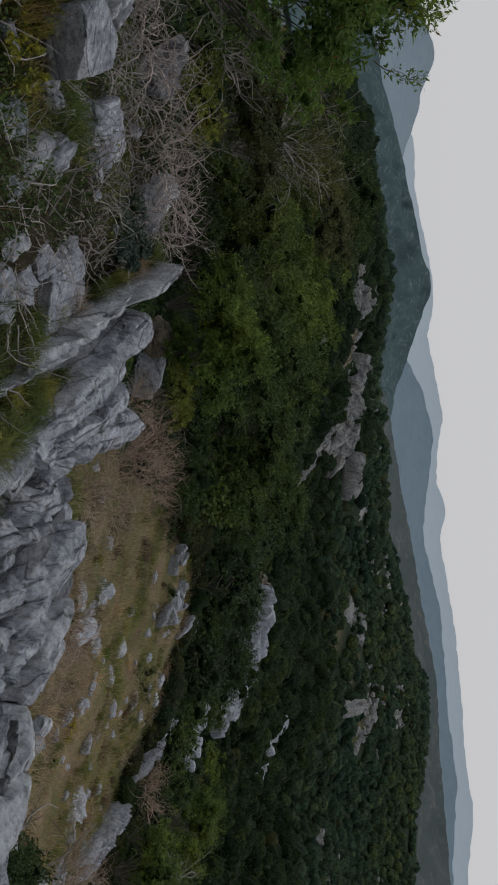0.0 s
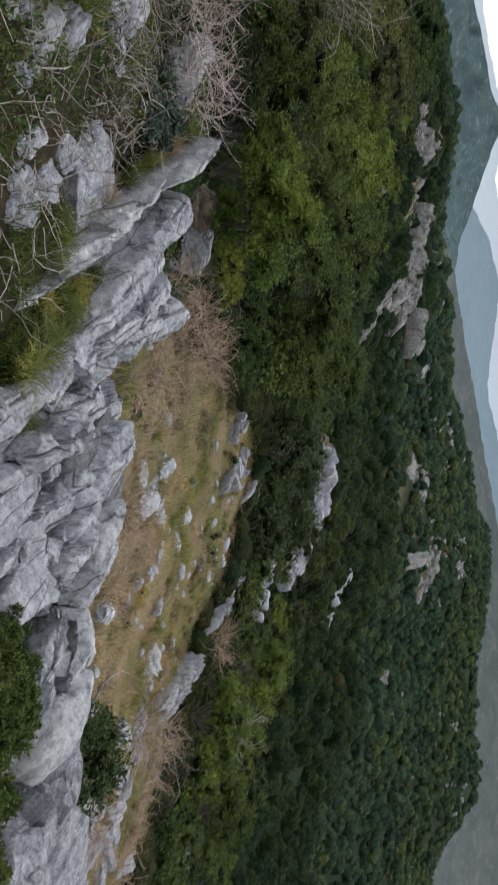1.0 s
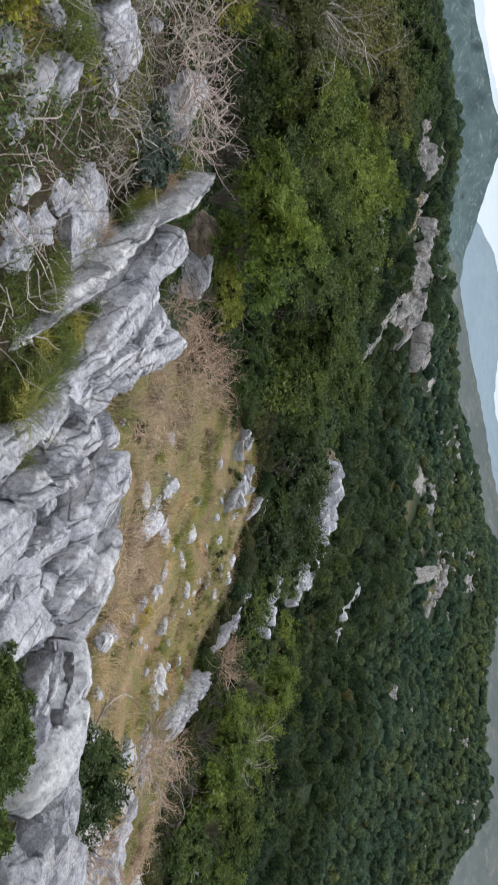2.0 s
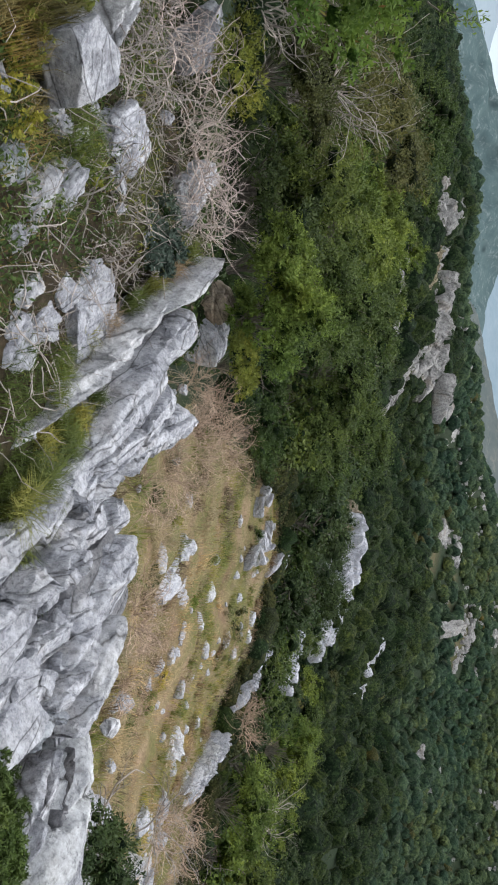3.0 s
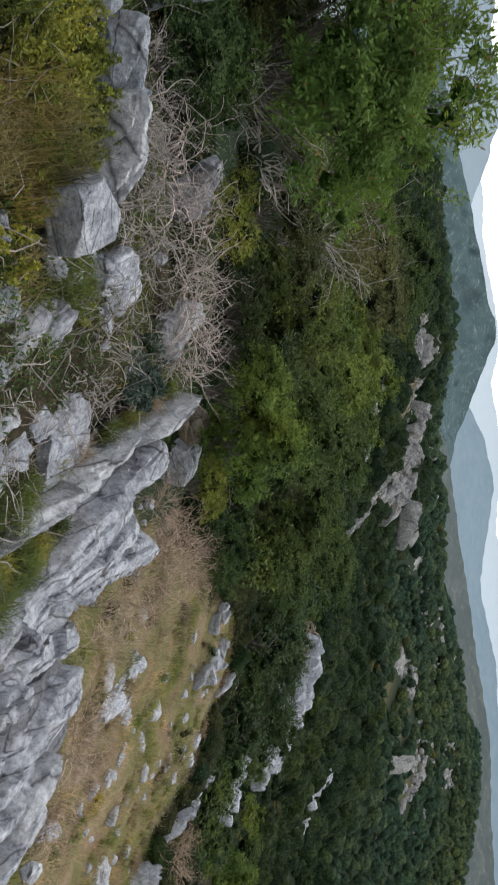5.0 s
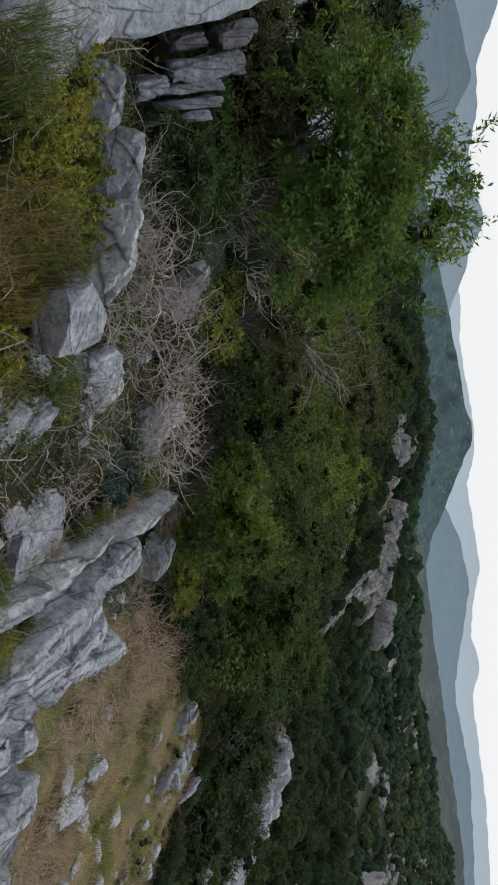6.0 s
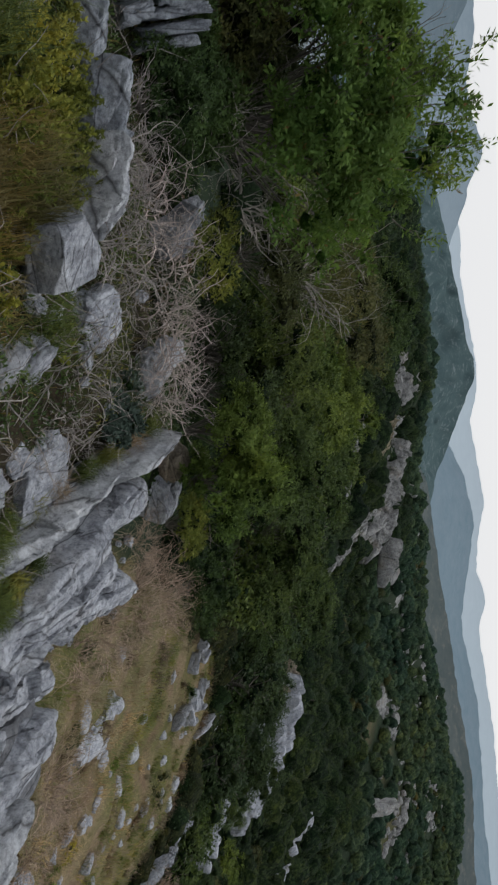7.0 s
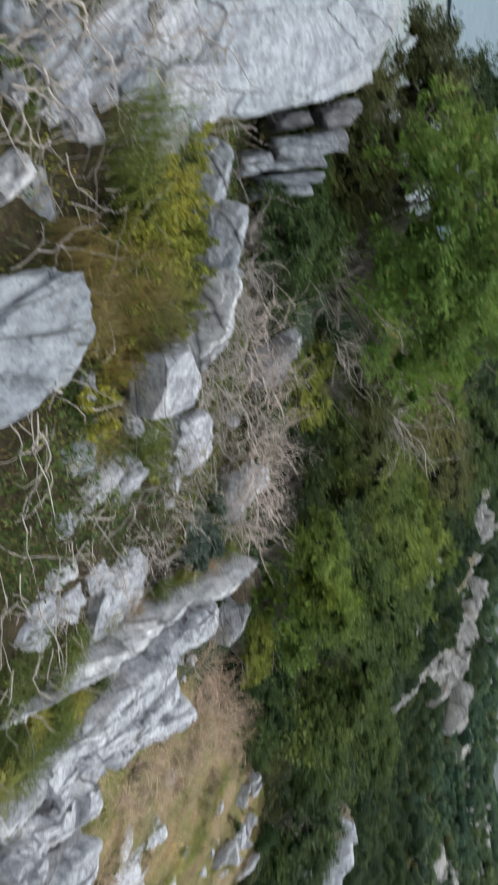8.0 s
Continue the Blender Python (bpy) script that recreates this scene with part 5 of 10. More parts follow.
stone("limestone_rock", -0.126, 2.333, -2.001, (0.119, 0.144, 0.142), 103.0, -11.1, 22.3, level=4, seed=200, boxy=1.0, group="limestone rocks on the ridge", broken=0.6)
stone("limestone_rock", -0.519, 3.885, -1.918, (0.149, 0.118, 0.080), 112.3, -13.3, 28.5, level=4, seed=201, boxy=1.0, group="limestone rocks on the ridge", broken=0.6)
stone("limestone_rock", -0.275, 5.218, -2.055, (0.255, 0.077, 0.114), 104.9, -10.3, 18.8, level=4, seed=202, boxy=1.0, group="limestone rocks on the ridge", mat=LIME_PALE, broken=0.6)
stone("limestone_rock", -1.204, 5.592, -2.039, (0.328, 0.134, 0.114), 117.8, -10.0, 25.5, level=4, seed=203, boxy=1.0, group="limestone rocks on the ridge", mat=LIME_DARK, broken=0.6)
stone("limestone_rock", -0.299, 2.804, -1.922, (0.130, 0.109, 0.091), 127.5, -15.3, 28.8, level=4, seed=204, boxy=1.0, group="limestone rocks on the ridge", mat=LIME_PALE, planes=14, broken=0.6)
stone("limestone_rock", -0.207, 2.988, -1.916, (0.158, 0.087, 0.091), 123.7, -12.5, 32.4, level=4, seed=205, boxy=1.0, group="limestone rocks on the ridge", mat=LIME_PALE, planes=14, broken=0.6)
stone("limestone_rock", -0.223, 3.251, -1.918, (0.129, 0.099, 0.091), 125.5, -15.4, 28.0, level=4, seed=206, boxy=1.0, group="limestone rocks on the ridge", mat=LIME, planes=14, broken=0.6)
stone("limestone_rock", -0.446, 4.083, -1.972, (0.207, 0.163, 0.091), 134.4, -9.5, 17.4, level=4, seed=207, boxy=1.0, group="limestone rocks on the ridge", mat=LIME, planes=14, broken=0.6)
stone("limestone_rock", -0.214, 5.159, -2.048, (0.234, 0.156, 0.091), 124.9, -8.4, 20.2, level=4, seed=208, boxy=1.0, group="limestone rocks on the ridge", mat=LIME_PALE, planes=14, broken=0.6)
stone("limestone_rock", -1.304, 5.972, -2.081, (0.207, 0.195, 0.091), 137.3, -9.5, 19.2, level=4, seed=209, boxy=1.0, group="limestone rocks on the ridge", mat=LIME, planes=14, broken=0.6)
stone("limestone_rock", 0.325, 2.857, -2.074, (0.098, 0.131, 0.091), 146.8, -20.4, 17.5, level=4, seed=210, boxy=1.0, group="limestone rocks on the ridge", mat=LIME, planes=14, broken=0.6)
stone("limestone_rock", 0.193, 3.305, -2.077, (0.083, 0.126, 0.091), 132.0, -24.3, 23.6, level=4, seed=211, boxy=1.0, group="limestone rocks on the ridge", mat=LIME, planes=14, broken=0.6)
stone("limestone_rock", -1.626, 2.048, -1.637, (0.121, 0.073, 0.125), 156.4, -18.0, 16.1, level=4, seed=212, boxy=1.0, group="limestone rocks on the ridge", mat=LIME_COOL, planes=14, label="whitish limestone rock heaped beside the huge boulder", broken=0.6)
stone("limestone_rock", -1.663, 2.184, -1.631, (0.093, 0.062, 0.125), 161.7, -23.8, 17.4, level=4, seed=213, boxy=1.0, group="limestone rocks on the ridge", mat=LIME_COOL, planes=14, label="whitish limestone rock heaped beside the huge boulder", broken=0.6)
stone("limestone_rock", -1.893, 2.500, -1.634, (0.084, 0.114, 0.125), 178.3, -26.7, 11.8, level=4, seed=214, boxy=1.0, group="limestone rocks on the ridge", mat=LIME_COOL, planes=14, label="whitish limestone rock heaped beside the huge boulder", broken=0.6)
stone("limestone_rock", -1.800, 2.601, -1.639, (0.120, 0.071, 0.125), 140.4, -18.1, 29.3, level=4, seed=215, boxy=1.0, group="limestone rocks on the ridge", mat=LIME_COOL, planes=14, label="whitish limestone rock heaped beside the huge boulder", broken=0.6)
stone("limestone_rock", -1.977, 2.831, -1.644, (0.164, 0.122, 0.125), 156.7, -13.2, 11.5, level=4, seed=216, boxy=1.0, group="limestone rocks on the ridge", mat=LIME_COOL, planes=14, label="whitish limestone rock heaped beside the huge boulder", broken=0.6)
stone("limestone_rock", -1.953, 3.159, -1.653, (0.144, 0.165, 0.125), 159.6, -15.1, 13.2, level=4, seed=217, boxy=1.0, group="limestone rocks on the ridge", mat=LIME_COOL, planes=14, label="whitish limestone rock heaped beside the huge boulder", broken=0.6)
stone("limestone_rock", -1.604, 1.850, -1.620, (0.065, 0.083, 0.125), -173.2, -35.2, 9.8, level=4, seed=218, boxy=1.0, group="limestone rocks on the ridge", mat=LIME_COOL, planes=14, label="whitish limestone rock heaped beside the huge boulder", broken=0.6)
stone("limestone_rock", -1.821, 2.891, -1.650, (0.115, 0.110, 0.125), 147.2, -19.1, 23.9, level=4, seed=219, boxy=1.0, group="limestone rocks on the ridge", mat=LIME_COOL, planes=14, label="whitish limestone rock heaped beside the huge boulder", broken=0.6)
stone("limestone_rock", -2.259, 3.094, -1.653, (0.134, 0.138, 0.125), 157.3, -16.3, 17.5, level=4, seed=220, boxy=1.0, group="limestone rocks on the ridge", mat=LIME_COOL, planes=14, label="whitish limestone rock heaped beside the huge boulder", broken=0.6)
stone("limestone_rock", -2.148, 4.734, -1.739, (0.246, 0.041, 0.165), 111.6, -58.3, 3.6, level=4, seed=221, boxy=1.0, group="courses of the bedded rock wall", label="bedded limestone course of a low natural wall", mat=LIME_BLUE, broken=0.6)
stone("limestone_rock", -2.244, 4.764, -1.704, (0.262, 0.038, 0.165), 111.3, -59.7, 4.5, level=4, seed=222, boxy=1.0, group="courses of the bedded rock wall", label="bedded limestone course of a low natural wall", mat=LIME_BLUE, broken=0.6)
stone("limestone_rock", -2.348, 4.774, -1.706, (0.238, 0.044, 0.165), 112.9, -58.6, 4.2, level=4, seed=223, boxy=1.0, group="courses of the bedded rock wall", label="bedded limestone course of a low natural wall", mat=LIME_BLUE, broken=0.6)
stone("limestone_rock", -2.453, 4.761, -1.600, (0.247, 0.084, 0.165), 112.7, -60.2, 4.9, level=4, seed=224, boxy=1.0, group="courses of the bedded rock wall", label="bedded limestone course of a low natural wall", mat=LIME_BLUE, broken=0.6)
stone("limestone_rock", -2.604, 4.706, -1.685, (0.150, 0.062, 0.165), 120.5, -51.0, 2.3, level=4, seed=225, boxy=1.0, group="courses of the bedded rock wall", label="bedded limestone course of a low natural wall", mat=LIME_DARK, broken=0.6)
stone("limestone_rock", -2.541, 4.915, -1.488, (0.133, 0.085, 0.165), 122.1, -50.3, -0.6, level=4, seed=226, boxy=1.0, group="courses of the bedded rock wall", label="bedded limestone course of a low natural wall", mat=LIME_DARK, broken=0.6)
stone("limestone_rock", -2.704, 4.906, -1.449, (0.141, 0.076, 0.165), 122.0, -52.4, 0.5, level=4, seed=227, boxy=1.0, group="courses of the bedded rock wall", label="bedded limestone course of a low natural wall", mat=LIME_DARK, broken=0.6)
stone("limestone_rock", -2.259, 4.500, -1.869, (0.126, 0.064, 0.165), 120.7, -43.6, 1.6, level=4, seed=228, boxy=1.0, group="courses of the bedded rock wall", label="bedded limestone course of a low natural wall", mat=LIME_BLUE, broken=0.6)


# ---- stones on the meadow and along its lip ----
stone("meadow_stone", 5.79, 11.30, -6.20, (0.41, 0.35, 0.22), 80, 0, -8, mat=LIME, level=3, seed=229, label="pale limestone stone lying in dry meadow grass", group="stones on the meadow", boxy=0.8)
stone("meadow_stone", 5.42, 11.94, -6.10, (0.24, 0.26, 0.26), 17, 0, 19, mat=LIME, level=3, seed=230, label="pale limestone stone lying in dry meadow grass", group="stones on the meadow", boxy=0.8)
stone("meadow_stone", 4.66, 9.85, -5.42, (0.20, 0.19, 0.13), 23, 0, -4, mat=LIME, level=3, seed=231, label="pale limestone stone lying in dry meadow grass", group="stones on the meadow", boxy=0.8)
stone("meadow_stone", 9.27, 17.65, -8.45, (0.31, 0.27, 0.23), 177, 0, -10, mat=LIME_PALE, level=3, seed=232, label="pale limestone stone lying in dry meadow grass", group="stones on the meadow", boxy=0.8)
stone("meadow_stone", 8.64, 14.87, -7.47, (0.17, 0.17, 0.13), 139, 0, -3, mat=LIME_PALE, level=3, seed=233, label="pale limestone stone lying in dry meadow grass", group="stones on the meadow", boxy=0.8)
stone("meadow_stone", 10.80, 17.30, -8.67, (0.27, 0.20, 0.16), 172, 0, -9, mat=LIME, level=3, seed=234, label="pale limestone stone lying in dry meadow grass", group="stones on the meadow", boxy=0.8)
stone("meadow_stone", 11.95, 19.80, -9.11, (0.26, 0.19, 0.16), 128, 0, -16, mat=LIME_PALE, level=3, seed=235, label="pale limestone stone lying in dry meadow grass", group="stones on the meadow", boxy=0.8)
stone("meadow_stone", 9.27, 13.22, -7.41, (0.23, 0.16, 0.18), 139, 0, 9, mat=LIME, level=3, seed=236, label="pale limestone stone lying in dry meadow grass", group="stones on the meadow", boxy=0.8)
stone("meadow_stone", 10.95, 13.64, -8.09, (0.42, 0.30, 0.28), 0, 0, 11, mat=LIME_PALE, level=3, seed=237, label="pale limestone stone lying in dry meadow grass", group="stones on the meadow", boxy=0.8)
stone("meadow_stone", 13.19, 23.23, -9.65, (0.24, 0.24, 0.22), 112, 0, 3, mat=LIME, level=3, seed=238, label="pale limestone stone lying in dry meadow grass", group="stones on the meadow", boxy=0.8)
stone("meadow_stone", 14.14, 23.46, -9.99, (0.18, 0.17, 0.18), 109, 0, -4, mat=LIME, level=3, seed=239, label="pale limestone stone lying in dry meadow grass", group="stones on the meadow", boxy=0.8)
stone("meadow_stone", 13.18, 20.90, -9.51, (0.27, 0.18, 0.17), 89, 0, -4, mat=LIME, level=3, seed=240, label="pale limestone stone lying in dry meadow grass", group="stones on the meadow", boxy=0.8)
stone("meadow_stone", 20.72, 31.31, -13.90, (0.27, 0.24, 0.25), 42, 0, -3, mat=LIME, level=3, seed=241, label="pale limestone stone lying in dry meadow grass", group="stones on the meadow", boxy=0.8)
stone("meadow_stone", 15.46, 17.87, -10.39, (0.17, 0.19, 0.15), 168, 0, -16, mat=LIME, level=3, seed=242, label="pale limestone stone lying in dry meadow grass", group="stones on the meadow", boxy=0.8)
stone("meadow_stone", 12.90, 13.55, -8.76, (0.30, 0.29, 0.25), 100, 0, 16, mat=LIME, level=3, seed=243, label="pale limestone stone lying in dry meadow grass", group="stones on the meadow", boxy=0.8)
stone("meadow_stone", 11.11, 11.41, -7.84, (0.29, 0.29, 0.25), 87, 0, 6, mat=LIME, level=3, seed=244, label="pale limestone stone lying in dry meadow grass", group="stones on the meadow", boxy=0.8)
stone("meadow_stone", 13.09, 11.99, -8.56, (0.39, 0.34, 0.25), 140, 0, -16, mat=LIME_PALE, level=3, seed=245, label="pale limestone stone lying in dry meadow grass", group="stones on the meadow", boxy=0.8)
stone("meadow_stone", 13.61, 13.34, -8.82, (0.27, 0.24, 0.25), 77, 0, 8, mat=LIME, level=3, seed=246, label="pale limestone stone lying in dry meadow grass", group="stones on the meadow", boxy=0.8)
stone("meadow_stone", 13.65, 11.68, -8.76, (0.44, 0.37, 0.31), 40, 0, 3, mat=LIME, level=3, seed=247, label="pale limestone stone lying in dry meadow grass", group="stones on the meadow", boxy=0.8)
stone("meadow_stone", 5.93, 10.60, -6.12, (0.13, 0.11, 0.07), 179, 0, 10, mat=LIME, level=3, seed=248, label="pale limestone stone lying in dry meadow grass", group="stones on the meadow", boxy=0.8)
stone("meadow_stone", 7.78, 11.76, -6.93, (0.18, 0.15, 0.13), 113, 0, -19, mat=LIME, level=3, seed=249, label="pale limestone stone lying in dry meadow grass", group="stones on the meadow", boxy=0.8)
stone("meadow_stone", 4.67, 12.40, -6.02, (0.18, 0.18, 0.12), 114, 0, -11, mat=LIME, level=3, seed=250, label="pale limestone stone lying in dry meadow grass", group="stones on the meadow", boxy=0.8)
stone("meadow_stone", 8.44, 20.57, -8.38, (0.20, 0.19, 0.13), 10, 0, -6, mat=LIME, level=3, seed=251, label="pale limestone stone lying in dry meadow grass", group="stones on the meadow", boxy=0.8)
stone("meadow_stone", 7.54, 15.97, -7.28, (0.16, 0.14, 0.13), 9, 0, 2, mat=LIME, level=3, seed=252, label="pale limestone stone lying in dry meadow grass", group="stones on the meadow", boxy=0.8)
stone("meadow_stone", 10.11, 20.34, -8.68, (0.16, 0.16, 0.11), 158, 0, 8, mat=LIME, level=3, seed=253, label="pale limestone stone lying in dry meadow grass", group="stones on the meadow", boxy=0.8)
stone("meadow_stone", 11.89, 16.28, -9.02, (0.14, 0.12, 0.12), 18, 0, -13, mat=LIME, level=3, seed=254, label="pale limestone stone lying in dry meadow grass", group="stones on the meadow", boxy=0.8)
stone("meadow_stone", 14.34, 18.85, -10.16, (0.20, 0.15, 0.15), 146, 0, 3, mat=LIME, level=3, seed=255, label="pale limestone stone lying in dry meadow grass", group="stones on the meadow", boxy=0.8)
stone("meadow_stone", 7.92, 12.41, -6.99, (0.17, 0.16, 0.14), 14, 0, -2, mat=LIME, level=3, seed=256, label="pale limestone stone lying in dry meadow grass", group="stones on the meadow", boxy=0.8)
stone("meadow_stone", 6.33, 12.09, -6.54, (0.12, 0.09, 0.05), 149, 0, 15, mat=LIME, level=3, seed=257, label="small pale limestone stone lying in dry meadow grass", group="stones on the meadow", boxy=0.8)
stone("meadow_stone", 7.77, 12.91, -6.93, (0.17, 0.13, 0.09), 52, 0, 11, mat=LIME, level=3, seed=258, label="small pale limestone stone lying in dry meadow grass", group="stones on the meadow", boxy=0.8)
stone("meadow_stone", 11.18, 16.55, -8.77, (0.13, 0.07, 0.05), 118, 0, -5, mat=LIME, level=3, seed=259, label="small pale limestone stone lying in dry meadow grass", group="stones on the meadow", boxy=0.8)
stone("meadow_stone", 7.92, 12.89, -6.96, (0.08, 0.06, 0.06), 135, 0, -4, mat=LIME, level=3, seed=260, label="small pale limestone stone lying in dry meadow grass", group="stones on the meadow", boxy=0.8)
stone("meadow_stone", 7.73, 12.92, -6.92, (0.09, 0.07, 0.06), 176, 0, -10, mat=LIME_PALE, level=3, seed=261, label="small pale limestone stone lying in dry meadow grass", group="stones on the meadow", boxy=0.8)
stone("meadow_stone", 11.29, 17.25, -8.84, (0.14, 0.10, 0.05), 46, 0, 4, mat=LIME, level=3, seed=262, label="small pale limestone stone lying in dry meadow grass", group="stones on the meadow", boxy=0.8)
stone("meadow_stone", 7.61, 13.00, -6.90, (0.09, 0.08, 0.08), 146, 0, -13, mat=LIME_PALE, level=3, seed=263, label="small pale limestone stone lying in dry meadow grass", group="stones on the meadow", boxy=0.8)
stone("meadow_stone", 8.06, 12.76, -7.02, (0.13, 0.10, 0.08), 49, 0, -9, mat=LIME, level=3, seed=264, label="small pale limestone stone lying in dry meadow grass", group="stones on the meadow", boxy=0.8)
stone("meadow_stone", 12.02, 19.60, -9.12, (0.17, 0.12, 0.10), 14, 0, -19, mat=LIME, level=3, seed=265, label="small pale limestone stone lying in dry meadow grass", group="stones on the meadow", boxy=0.8)
stone("meadow_stone", 11.50, 18.92, -8.96, (0.11, 0.11, 0.08), 92, 0, 9, mat=LIME, level=3, seed=266, label="small pale limestone stone lying in dry meadow grass", group="stones on the meadow", boxy=0.8)
stone("meadow_stone", 13.17, 20.79, -9.51, (0.11, 0.09, 0.06), 140, 0, -13, mat=LIME, level=3, seed=267, label="small pale limestone stone lying in dry meadow grass", group="stones on the meadow", boxy=0.8)
stone("meadow_stone", 15.41, 24.19, -10.75, (0.10, 0.09, 0.06), 126, 0, 19, mat=LIME_PALE, level=3, seed=268, label="small pale limestone stone lying in dry meadow grass", group="stones on the meadow", boxy=0.8)
stone("meadow_stone", 8.69, 15.22, -7.61, (0.11, 0.13, 0.11), 78, 0, -14, mat=LIME, level=3, seed=269, label="small pale limestone stone lying in dry meadow grass", group="stones on the meadow", boxy=0.8)
stone("meadow_stone", 11.91, 19.50, -9.08, (0.20, 0.11, 0.09), 6, 0, 6, mat=LIME, level=3, seed=270, label="small pale limestone stone lying in dry meadow grass", group="stones on the meadow", boxy=0.8)
stone("meadow_stone", 7.59, 13.59, -6.95, (0.06, 0.06, 0.06), 39, 0, -8, mat=LIME, level=3, seed=271, label="small pale limestone stone lying in dry meadow grass", group="stones on the meadow", boxy=0.8)
stone("meadow_stone", 8.46, 14.82, -7.43, (0.17, 0.15, 0.08), 57, 0, -8, mat=LIME, level=3, seed=272, label="small pale limestone stone lying in dry meadow grass", group="stones on the meadow", boxy=0.8)
stone("meadow_stone", 13.72, 23.79, -9.86, (0.18, 0.10, 0.06), 26, 0, -18, mat=LIME, level=3, seed=273, label="small pale limestone stone lying in dry meadow grass", group="stones on the meadow", boxy=0.8)
stone("meadow_stone", 11.53, 21.54, -9.26, (0.16, 0.18, 0.11), 24, 0, 13, mat=LIME, level=3, seed=274, label="small pale limestone stone lying in dry meadow grass", group="stones on the meadow", boxy=0.8)
stone("meadow_stone", 13.76, 23.13, -9.79, (0.21, 0.13, 0.10), 91, 0, -8, mat=LIME_PALE, level=3, seed=275, label="small pale limestone stone lying in dry meadow grass", group="stones on the meadow", boxy=0.8)
stone("meadow_stone", 10.82, 19.82, -8.95, (0.08, 0.09, 0.07), 59, 0, -9, mat=LIME, level=3, seed=276, label="small pale limestone stone lying in dry meadow grass", group="stones on the meadow", boxy=0.8)
stone("meadow_stone", 12.80, 21.50, -9.34, (0.10, 0.07, 0.08), 152, 0, -18, mat=LIME, level=3, seed=277, label="small pale limestone stone lying in dry meadow grass", group="stones on the meadow", boxy=0.8)
stone("meadow_stone", 12.48, 21.43, -9.26, (0.15, 0.10, 0.10), 126, 0, 18, mat=LIME, level=3, seed=278, label="small pale limestone stone lying in dry meadow grass", group="stones on the meadow", boxy=0.8)
stone("meadow_stone", 7.84, 11.29, -6.93, (0.17, 0.08, 0.09), 173, 0, -4, mat=LIME, level=3, seed=279, label="small pale limestone stone lying in dry meadow grass", group="stones on the meadow", boxy=0.8)
stone("meadow_stone", 11.06, 13.28, -8.05, (0.09, 0.10, 0.07), 131, 0, 11, mat=LIME, level=3, seed=280, label="small pale limestone stone lying in dry meadow grass", group="stones on the meadow", boxy=0.8)
stone("meadow_stone", 9.93, 12.49, -7.60, (0.12, 0.09, 0.10), 85, 0, 10, mat=LIME, level=3, seed=281, label="small pale limestone stone lying in dry meadow grass", group="stones on the meadow", boxy=0.8)
stone("meadow_stone", 9.32, 12.51, -7.48, (0.10, 0.07, 0.07), 51, 0, -4, mat=LIME_PALE, level=3, seed=282, label="small pale limestone stone lying in dry meadow grass", group="stones on the meadow", boxy=0.8)
stone("meadow_stone", 7.85, 11.20, -6.92, (0.06, 0.05, 0.04), 29, 0, 9, mat=LIME, level=3, seed=283, label="small pale limestone stone lying in dry meadow grass", group="stones on the meadow", boxy=0.8)
stone("meadow_stone", 8.87, 12.09, -7.32, (0.11, 0.08, 0.07), 117, 0, -14, mat=LIME, level=3, seed=284, label="small pale limestone stone lying in dry meadow grass", group="stones on the meadow", boxy=0.8)
stone("meadow_stone", 14.82, 17.78, -10.16, (0.10, 0.10, 0.07), 65, 0, 7, mat=LIME, level=3, seed=285, label="small pale limestone stone lying in dry meadow grass", group="stones on the meadow", boxy=0.8)
stone("meadow_stone", 12.64, 12.60, -8.50, (0.16, 0.12, 0.09), 99, 0, -19, mat=LIME, level=3, seed=286, label="small pale limestone stone lying in dry meadow grass", group="stones on the meadow", boxy=0.8)
stone("meadow_stone", 12.25, 12.63, -8.41, (0.22, 0.12, 0.11), 165, 0, -15, mat=LIME, level=3, seed=287, label="small pale limestone stone lying in dry meadow grass", group="stones on the meadow", boxy=0.8)
stone("meadow_stone", 12.90, 14.10, -8.86, (0.18, 0.11, 0.11), 19, 0, 6, mat=LIME_PALE, level=3, seed=288, label="small pale limestone stone lying in dry meadow grass", group="stones on the meadow", boxy=0.8)
stone("meadow_stone", 12.73, 14.91, -8.97, (0.28, 0.18, 0.13), 26, 0, -6, mat=LIME, level=3, seed=289, label="small pale limestone stone lying in dry meadow grass", group="stones on the meadow", boxy=0.8)
stone("meadow_stone", 11.52, 13.52, -8.26, (0.10, 0.06, 0.04), 29, 0, -14, mat=LIME, level=3, seed=290, label="small pale limestone stone lying in dry meadow grass", group="stones on the meadow", boxy=0.8)
stone("meadow_stone", 12.75, 15.17, -9.01, (0.17, 0.10, 0.07), 144, 0, 9, mat=LIME, level=3, seed=291, label="small pale limestone stone lying in dry meadow grass", group="stones on the meadow", boxy=0.8)
stone("meadow_stone", 12.92, 12.35, -8.53, (0.10, 0.08, 0.05), 79, 0, -8, mat=LIME, level=3, seed=292, label="small pale limestone stone lying in dry meadow grass", group="stones on the meadow", boxy=0.8)
stone("meadow_stone", 12.94, 13.44, -8.73, (0.13, 0.11, 0.08), 102, 0, 0, mat=LIME, level=3, seed=293, label="small pale limestone stone lying in dry meadow grass", group="stones on the meadow", boxy=0.8)
stone("meadow_stone", 11.73, 18.59, -9.08, (0.20, 0.10, 0.10), 67, 0, 14, mat=LIME, level=3, seed=294, label="small pale limestone stone lying in dry meadow grass", group="stones on the meadow", boxy=0.8)
stone("meadow_stone", 12.42, 18.67, -9.40, (0.13, 0.11, 0.09), 3, 0, -3, mat=LIME, level=3, seed=295, label="small pale limestone stone lying in dry meadow grass", group="stones on the meadow", boxy=0.8)
